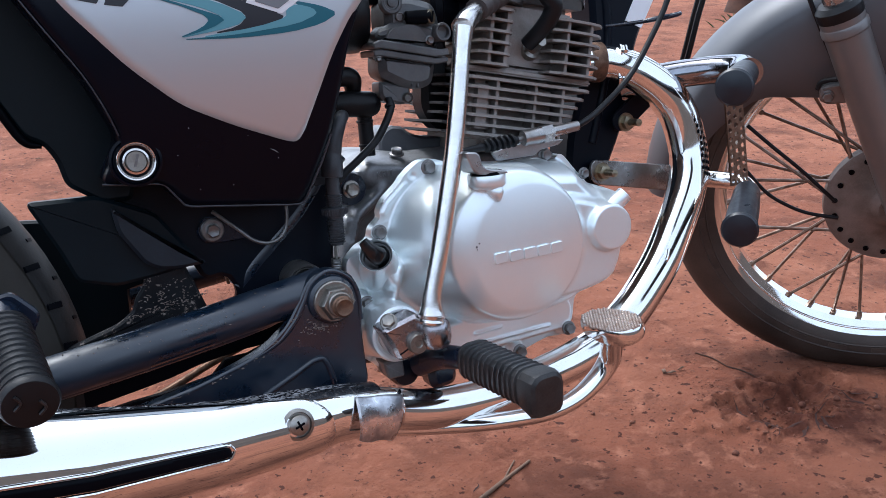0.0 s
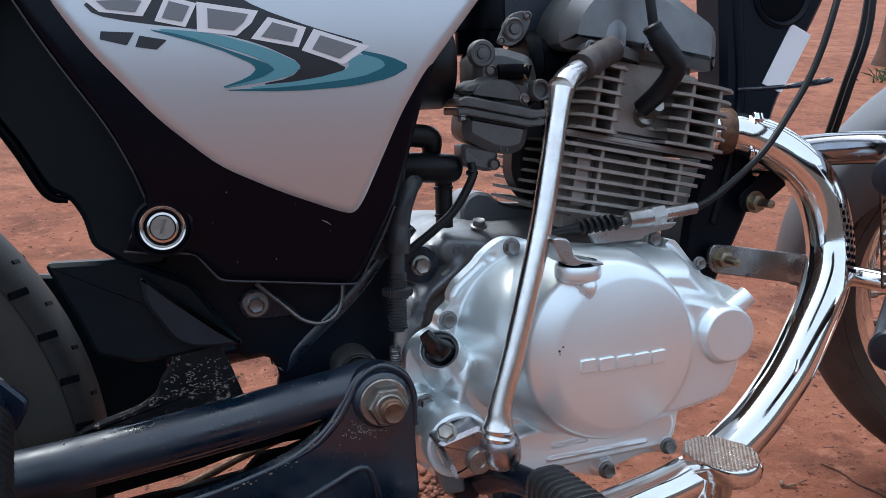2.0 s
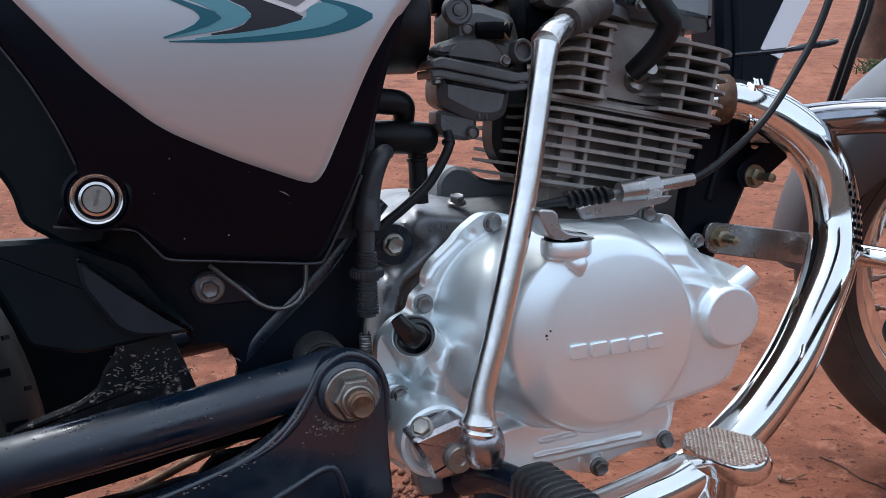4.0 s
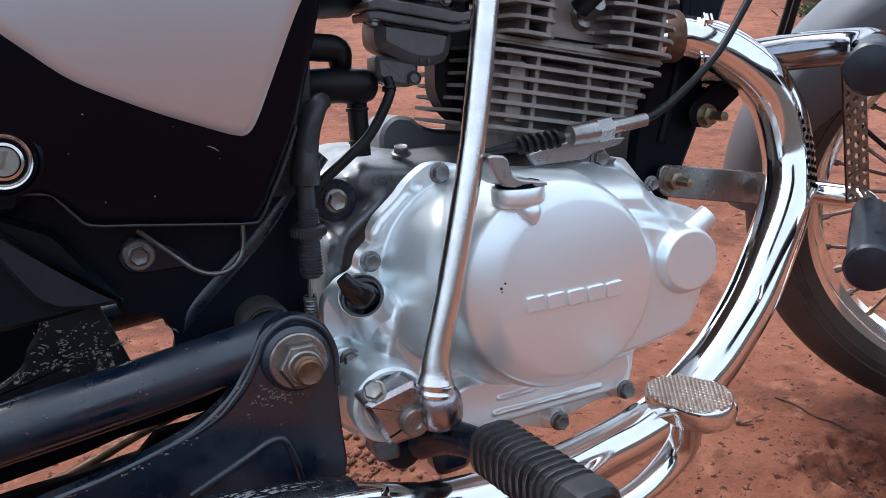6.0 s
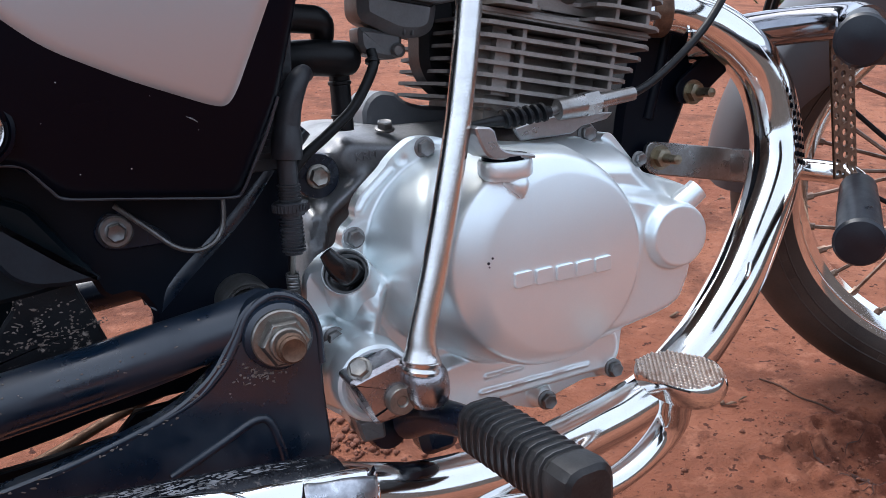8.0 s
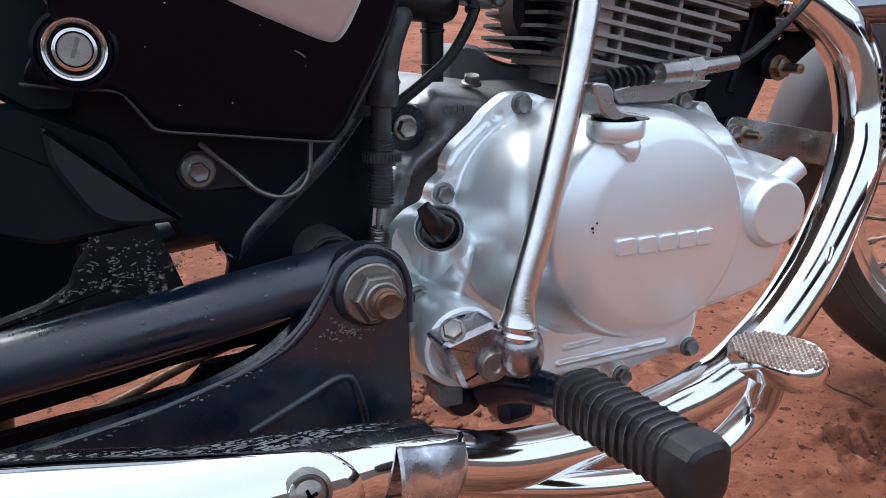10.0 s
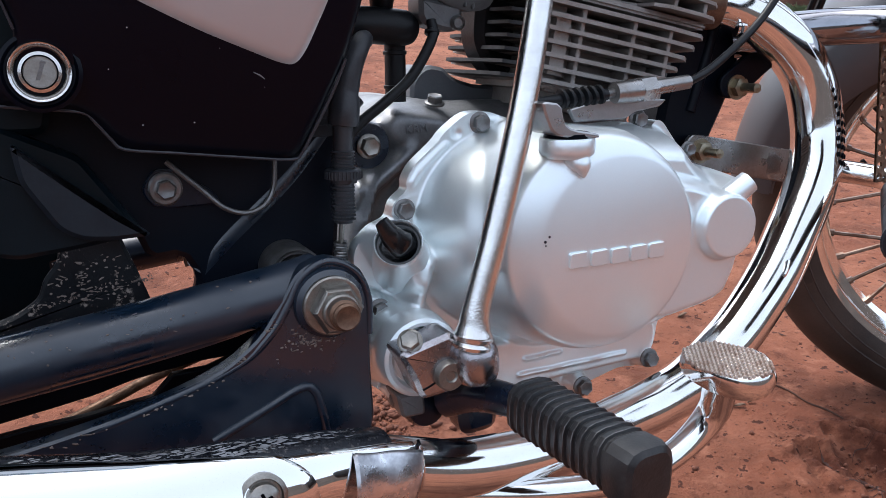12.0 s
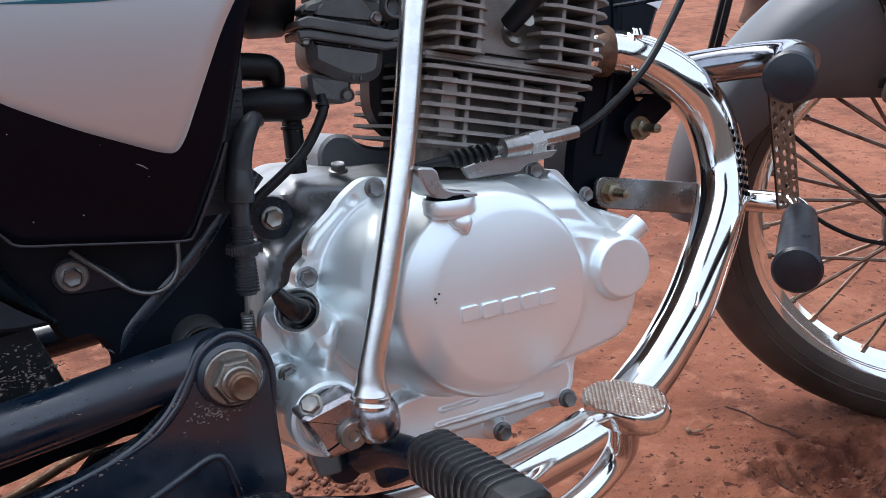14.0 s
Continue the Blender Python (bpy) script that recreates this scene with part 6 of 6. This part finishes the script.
SLOT = mesh_of("tread_slot", *block((-0.0016, -0.0085, -0.0028), (0.0004, 0.0085, 0.0028), 0.0004), BLACK_PLASTIC)
SHORT_SLOT = mesh_of("short_slot", *block((-0.0014, -0.0045, -0.0016), (0.0004, 0.0045, 0.0016), 0.0003), BLACK_PLASTIC)
for k in range(48):
    for side in (1, -1):
        for deg, shift, mesh in ((50, 0.0, SLOT), (72, 0.5, SHORT_SLOT)):
            a, tilt = 2 * math.pi * (k + shift) / 48, radians(90 - deg)
            place = Matrix.Translation((0.2484 + 0.0532 * math.cos(tilt), side * 0.0477 * math.sin(tilt), 0))
            part("tread_slot", mesh, None, tread, "", Matrix.Rotation(-a, 4, "Y") @ place @ Matrix.Rotation(side * tilt, 4, "Z") @ Matrix.Rotation(radians(14 * side), 4, "X"))

# ---- front fender and fork ----
verts, faces, cols = [], [], 0
for i in range(41):
    u = i / 40
    deg = 181 - 163 * u
    a = radians(deg)
    skirt = float(np.interp(deg, [18, 60, 100, 119, 135, 142, 161, 173, 181], [0.30, 0.24, 0.168, 0.176, 0.222, 0.252, 0.274, 0.287, 0.296]))
    side = [(skirt, 0.061), (min(0.293, 0.5 * skirt + 0.149), 0.063), (0.301, 0.0630), (0.3065, 0.0600), (0.3115, 0.0590), (0.3170, 0.0560), (0.3255, 0.0480), (0.3340, 0.0310), (0.3385, 0.0110)]
    row = [(r, -y) for r, y in side] + side[::-1]
    inner = [(r - 0.004, y * 0.95) for r, y in row[::-1]]
    loop = row + inner
    cols = len(loop)
    verts += [(r * math.cos(a), y, r * math.sin(a)) for r, y in loop]
for i in range(40):
    for j in range(cols):
        faces.append((i * cols + j, (i + 1) * cols + j, (i + 1) * cols + (j + 1) % cols, i * cols + (j + 1) % cols))
faces += [tuple(range(cols)), tuple(range(40 * cols, 41 * cols))]
part("front_fender", (verts, faces), FENDER, bike, "silver painted front fender", TURNED, 50)
for side in (-1, 1):
    y = side * 0.088
    leg = part("fork_leg", joined(tube([(0.025, y, -0.03), (-0.036, y, 0.10), (-0.083, y, 0.20), (-0.1175, y, 0.273)], [0.0235, 0.0250, 0.0262, 0.0268], 32, 4), lathe([(0.0268, 0), (0.0285, 0.002), (0.0285, 0.010), (0.0268, 0.013)], (-0.1085, y, 0.254), (-0.42, 0, 0.91), 32)), FORK, bike, "grey painted fork lower leg", TURNED)
    part("dust_seal", lathe([(0.0262, 0), (0.0276, 0.003), (0.0276, 0.014), (0.0225, 0.020), (0.0175, 0.021)], (-0.1170, y, 0.272), (-0.42, 0, 0.91), 32), RUBBER, leg)
    part("stanchion", tube([(-0.120, y, 0.280), (-0.258, y, 0.58)], 0.0160, 20, 1), FORK_TUBE, leg, "dull plated fork tube")
    lug = part("fender_lug", prism(cornered([(-0.124, 0.176), (-0.112, 0.180), (-0.074, 0.190), (-0.066, 0.160), (-0.112, 0.152), (-0.124, 0.157)], 0.006), side * 0.0740, side * 0.0640, 0.003, 0), FORK, leg, "cast lug that holds the fender")
    part("lug_bolt", mesh_of("lug_bolt", *hex_bolt(0.0068, 0.006), GREY_BOLT), None, lug, "dull steel bolt", facing(-0.1147, side * 0.0742, 0.1645, 10, (0, side, 0)))
brake_cable = part("brake_cable", tube([(-0.160, -0.071, 0.300), (-0.146, -0.078, 0.272), (-0.128, -0.084, 0.237), (-0.110, -0.086, 0.204), (-0.106, -0.084, 0.193), (-0.116, -0.080, 0.189), (-0.126, -0.077, 0.184), (-0.1285, -0.076, 0.174)], 0.0030, 8), RUBBER, front, "black front brake cable")
part("brake_hose", tube([(-0.206, -0.052, 0.110), (-0.170, -0.056, 0.082), (-0.130, -0.060, 0.052), (-0.095, -0.062, 0.022), (-0.078, -0.060, 0.006)], 0.0027, 10), RUBBER, front, "thick black cable to the drum")
part("brake_hose", tube([(-0.205, -0.058, 0.050), (-0.170, -0.060, 0.014), (-0.140, -0.060, -0.004), (-0.110, -0.059, -0.015), (-0.070, -0.056, -0.021)], 0.0026, 10), RUBBER, front, "thick black cable to the drum")
for k, (x, y) in enumerate(((0.515, 0.17), (0.525, 0.19))):
    part("front_cable", tube([(x - 0.006, y + 0.035, 0.500), (x - 0.003, y + 0.012, 0.56), (x + 0.010, y, 0.63), (x + 0.03 + 0.01 * k, y + 0.02, 0.76)], 0.0036, 8), RUBBER, bike, "black front cable")

# ---- rear shock absorber ----
shock = part("shock_absorber", tube([(-0.470, 0.045, 0.33), (-0.373, 0.045, 0.535), (-0.290, 0.045, 0.695)], [0.012, 0.022, 0.028], 18, 4), BLACK_PLASTIC, bike, "black rear shock absorber")
turns = []
for a in np.linspace(0, 2 * math.pi * 16, 16 * 24):
    s = -0.03 + 0.0114 * a / (2 * math.pi)
    turns.append((-0.366 + 0.48 * s + 0.88 * 0.029 * math.cos(a), 0.045 + 0.029 * math.sin(a), 0.550 + 0.88 * s - 0.48 * 0.029 * math.cos(a)))
part("coil_spring", tube(turns, 0.0046, 10, 0), RUBBER, shock, "black coil spring")

# ---- tree and litter ----
tree = tagged(new("tree"), "brown tree trunk rising from a tuft of grass", "tree")
tree.location = (4.47, 4.30, 0)
part("trunk", tube([(0, 0, -0.05), (0.01, 0, 0.15), (0.03, 0.02, 0.6), (0.02, 0.05, 1.3), (0.08, 0.05, 2.2)], [0.165, 0.128, 0.112, 0.105, 0.10], 22, 6), BARK, tree)
rng = random.Random(5)
blades = []
for k in range(900):
    a, d = rng.uniform(0, 6.28), abs(rng.gauss(0, 0.115))
    x, y, h, w = d * math.cos(a), d * math.sin(a), rng.uniform(0.02, 0.075), rng.uniform(0.003, 0.008)
    dx, dy, b = rng.gauss(0, 0.04), rng.gauss(0, 0.04), rng.uniform(0, 6.28)
    blades.append(([(x - w * math.cos(b), y - w * math.sin(b), 0), (x + w * math.cos(b), y + w * math.sin(b), 0), (x + dx * 0.6, y + dy * 0.6, h * 0.8), (x + dx, y + dy, h)], [(0, 1, 2), (0, 2, 3)]))
tuft = tagged(new("grass_tuft", mesh_of("grass_tuft", *joined(*blades), GRASS)), "small tuft of green grass at the tree's foot", "grass", kind="stuff")
tuft.location = (3.97, 3.62, 0.0)
clods = []
for k in range(1150):
    if k < 800:
        x, y = rng.uniform(-0.9, 2.4), rng.uniform(-0.3, 2.6)
    elif k < 980:  # a scraped hollow with loose dark crumbs beside the front wheel
        a, d = rng.uniform(0, 6.28), abs(rng.gauss(0, 0.055))
        x, y = 0.69 + 1.6 * d * math.cos(a), 0.19 + 0.8 * d * math.sin(a)
    else:
        a, d = rng.uniform(0, 6.28), abs(rng.gauss(0, 0.10))
        x, y = 0.62 + 1.5 * d * math.cos(a), 0.30 + d * math.sin(a)
    r = rng.uniform(0.0008, 0.0024) * (2.2 if rng.random() < 0.06 else 1) * (1.5 if 800 <= k < 980 else 1)
    z = soil_height(x, y) + 0.3 * r
    q = [(rng.uniform(0.6, 1.2) * r) for _ in range(6)]
    clods.append(([(x + q[0], y, z), (x - q[1], y, z), (x, y + q[2], z), (x, y - q[3], z), (x, y, z + 0.8 * q[4]), (x, y, z - q[5])], [(0, 2, 4), (2, 1, 4), (1, 3, 4), (3, 0, 4), (2, 0, 5), (1, 2, 5), (3, 1, 5), (0, 3, 5)]))
heap = random.Random(9)
for k in range(170):  # a heap of loose lumps below the engine
    x, y, r = heap.gauss(0.140, 0.034), heap.gauss(0.485, 0.036), heap.uniform(0.002, 0.0085)
    z, q = soil_height(x, y) + 0.2 * r, [heap.uniform(0.4, 1.3) * r for _ in range(6)]
    clods.append(([(x + q[0], y + 0.3 * q[2], z), (x - q[1], y, z + 0.2 * q[0]), (x, y + q[2], z), (x - 0.2 * q[0], y - q[3], z), (x + 0.3 * q[1], y, z + 0.7 * q[4]), (x, y, z - q[5])], [(0, 2, 4), (2, 1, 4), (1, 3, 4), (3, 0, 4), (2, 0, 5), (1, 2, 5), (3, 1, 5), (0, 3, 5)]))
cracks = []
for k in range(46):  # dark jagged crevices, drawn as flat strips on the soil
    if k < 18:
        x, y, a, n = 0.665 + rng.gauss(0, 0.05), 0.180 + rng.gauss(0, 0.022), rng.gauss(-0.55, 0.4), rng.uniform(0.012, 0.032)
    else:
        x, y, a, n = rng.uniform(0.15, 1.3), rng.uniform(-0.15, 0.7), rng.uniform(0, 6.28), rng.uniform(0.004, 0.014)
    pts, w0 = [], rng.uniform(0.0010, 0.0028)
    for q in range(7):
        x, y, a = x + n / 3 * math.cos(a), y + n / 3 * math.sin(a), a + rng.gauss(0, 0.45)
        pts.append((x, y, w0 * (1 - abs(q - 3) / 3.2) * rng.uniform(0.6, 1.4), a))
    v = []
    for x1, y1, w1, a1 in pts:
        z1 = soil_height(x1, y1) + 0.0012
        v += [(x1 - w1 * math.sin(a1), y1 + w1 * math.cos(a1), z1), (x1 + w1 * math.sin(a1), y1 - w1 * math.cos(a1), z1)]
    cracks.append((v, [(2 * q, 2 * q + 1, 2 * q + 3, 2 * q + 2) for q in range(6)]))
CREVICE = material("dark_crack_soil", (0.030, 0.011, 0.008), (0.050, 0.018, 0.012), 0.0, 0.95, 200, 0.8, 40, 0.5, 0.03)
tagged(new("soil_cracks", mesh_of("soil_cracks", *joined(*cracks), CREVICE, 180)), "dark jagged cracks in the red soil", "soil", kind="stuff")
straws = []
for line, r in (([(0.165, 0.203), (0.221, 0.230), (0.272, 0.252)], 0.0030), ([(0.221, 0.230), (0.236, 0.244), (0.255, 0.262)], 0.0015), ([(0.90, 0.44), (0.915, 0.40), (0.914, 0.36)], 0.0013)):
    straws.append(tube([(x, y, soil_height(x, y) + 0.6 * r) for x, y in line], [r, 0.9 * r, 0.6 * r], 7, 4))
for k in range(9):  # twigs
    x, y, a, n = rng.uniform(0.2, 1.4), rng.uniform(-0.15, 1.2), rng.uniform(0, 6.28), rng.uniform(0.03, 0.07)
    bend = rng.uniform(-0.5, 0.5)
    line = [(x + n * s * math.cos(a + bend * s), y + n * s * math.sin(a + bend * s), soil_height(x + n * s * math.cos(a + bend * s), y + n * s * math.sin(a + bend * s)) + 0.002) for s in (-1, -0.4, 0.3, 1)]
    straws.append(tube(line, [0.0012, 0.0016, 0.0014, 0.0008], 6, 3))
for k in range(110):
    x, y, a, n = rng.uniform(-0.8, 3.2), rng.uniform(-0.2, 3.4), rng.uniform(0, 6.28), rng.uniform(0.004, 0.014)
    z, w = soil_height(x, y) + 0.0015, rng.uniform(0.0006, 0.0022)
    c, s = math.cos(a), math.sin(a)
    straws.append(([(x - n * c - w * s, y - n * s + w * c, z), (x - n * c + w * s, y - n * s - w * c, z), (x + n * c + w * s, y + n * s - w * c, z + 0.003), (x + n * c - w * s, y + n * s + w * c, z + 0.003), (x, y, z + 0.004)], [(0, 1, 4), (1, 2, 4), (2, 3, 4), (3, 0, 4), (3, 2, 1, 0)]))
dark = [(0.668, 0.392), (0.679, 0.365), (0.682, 0.335), (0.692, 0.312), (0.694, 0.287)]
tagged(new("fallen_twig", mesh_of("fallen_twig", *tube([(x, y, soil_height(x, y) + 0.0014) for x, y in dark], [0.0011, 0.0013, 0.0011, 0.0014, 0.0007], 7, 3), BARK)), "thin dark crooked twig lying on the soil", "twig")
for x, y, a, n, w in ((0.583, 0.365, 1.2, 0.006, 0.003), (0.592, 0.358, -0.3, 0.007, 0.0025), (0.613, 0.361, 0.1, 0.007, 0.0014), (0.682, 0.592, 0.3, 0.010, 0.003)):
    z, c, s = soil_height(x, y) + 0.0020, math.cos(a), math.sin(a)
    straws.append(([(x - n * c - w * s, y - n * s + w * c, z), (x - n * c + w * s, y - n * s - w * c, z + 0.001), (x + n * c + w * s, y + n * s - w * c, z + 0.003), (x + n * c - w * s, y + n * s + w * c, z + 0.002), (x, y, z + 0.005)], [(0, 1, 4), (1, 2, 4), (2, 3, 4), (3, 0, 4), (3, 2, 1, 0)]))
tagged(new("dry_straws", mesh_of("dry_straws", *joined(*straws), STRAW, 180)), "dry straw bits and leaf scraps on the soil", "litter", kind="stuff")
tagged(new("soil_clods", mesh_of("soil_clods", *joined(*clods), CLOD, 180)), "small loose clods of red soil", "soil", kind="stuff")

# ---- dried mud ----
def mud_spots(count, place, seed, stretch=1.0):
    """Small flat flakes of dried mud lying on an upright face."""
    r = random.Random(seed)
    out = []
    for _ in range(count):
        x, y, z, uy, uz = (*place(r), 0.0, 1.0)[:5]
        w, h = r.uniform(0.0003, 0.0011) * r.choice((1, 1, 1, 1, 2.6)) * stretch, r.uniform(0.00025, 0.0007) * r.choice((1, 1, 1.8))
        t = r.uniform(-0.5, 0.5) / stretch
        c, s = math.cos(t), math.sin(t)
        ring_ = [(math.cos(b) * r.uniform(0.7, 1.2), math.sin(b) * r.uniform(0.7, 1.2)) for b in np.linspace(0, 2 * math.pi, 6, endpoint=False)]
        v = [(x + w * p * c - h * q * s, y + uy * (w * p * s + h * q * c), z + uz * (w * p * s + h * q * c)) for p, q in ring_] + [(x, y - 0.0005 * uz, z + 0.0005 * uy)]
        out.append((v, [(k, (k + 1) % 6, 6) for k in range(6)]))
    return joined(*out)


PALE_SCUFF = material("pale_scuffs", (0.27, 0.275, 0.29), (0.11, 0.11, 0.115), 0.0, 0.6, 300, 0.9, 60, 0.2, 0.05)
MUD = material("dried_mud", (0.24, 0.20, 0.175), (0.13, 0.10, 0.085), 0.0, 0.9, 600, 0.8, 50, 0.3, 0.05)


def on_guard(r):
    u = r.random()
    if r.random() < 0.45:  # packed along the lower edge
        return -0.195 + 0.070 * u, 0.1127, 0.3385 + 0.010 * u + abs(r.gauss(0, 0.003))
    return r.uniform(-0.186, -0.140), 0.1127, 0.340 + 0.030 * r.random()


def on_plate(r):
    return r.gauss(-0.044, 0.008), 0.0472, r.gauss(0.317, 0.004)


def on_arm(r):
    x = r.uniform(-0.26, -0.07)
    z = float(np.interp(x, [-0.33, -0.20, -0.06], [0.310, 0.323, 0.343]))
    a = r.uniform(0.0, 1.25)
    return x, 0.0625 - 0.0182 * math.cos(a), z + 0.0182 * math.sin(a)


def on_top(r):
    s, a = r.uniform(-0.02, 0.34), r.uniform(1.15, 1.62)
    a = max(a, float(np.interp(s, [0.0, 0.056, 0.10, 0.15, 0.24, 0.32], [0.95, 1.15, 1.34, 1.40, 1.38, 1.34])))
    x, y, z = on_silencer(s, a, -0.0016)
    return x, y, z, math.sin(a), math.cos(a)


def on_edge(r):
    u = r.random()
    return -0.052 - 0.16 * u + r.gauss(0, 0.002), 0.0468, float(np.interp(-0.052 - 0.16 * u, [-0.2041, -0.1589, -0.122, -0.0934, -0.072, -0.052], [0.2745, 0.2830, 0.2920, 0.3030, 0.3185, 0.3440])) + r.gauss(-0.001, 0.0012)


for count, place, seed, stretch, holder in ((150, on_guard, 3, 1.0, "chain guard"), (70, on_plate, 4, 1.0, "pivot plate"), (36, on_arm, 5, 1.0, "swing arm"), (700, on_top, 6, 3.0, "top of the silencer"), (40, on_edge, 7, 1.6, "plate's edge")):
    flakes = tagged(new("mud_flakes", mesh_of("mud_flakes", *mud_spots(count, place, seed, stretch), PALE_SCUFF if place is on_top else MUD, 180)), "flakes of dried mud stuck to the " + holder, "mud", kind="stuff")
    flakes.matrix_world = LEAN
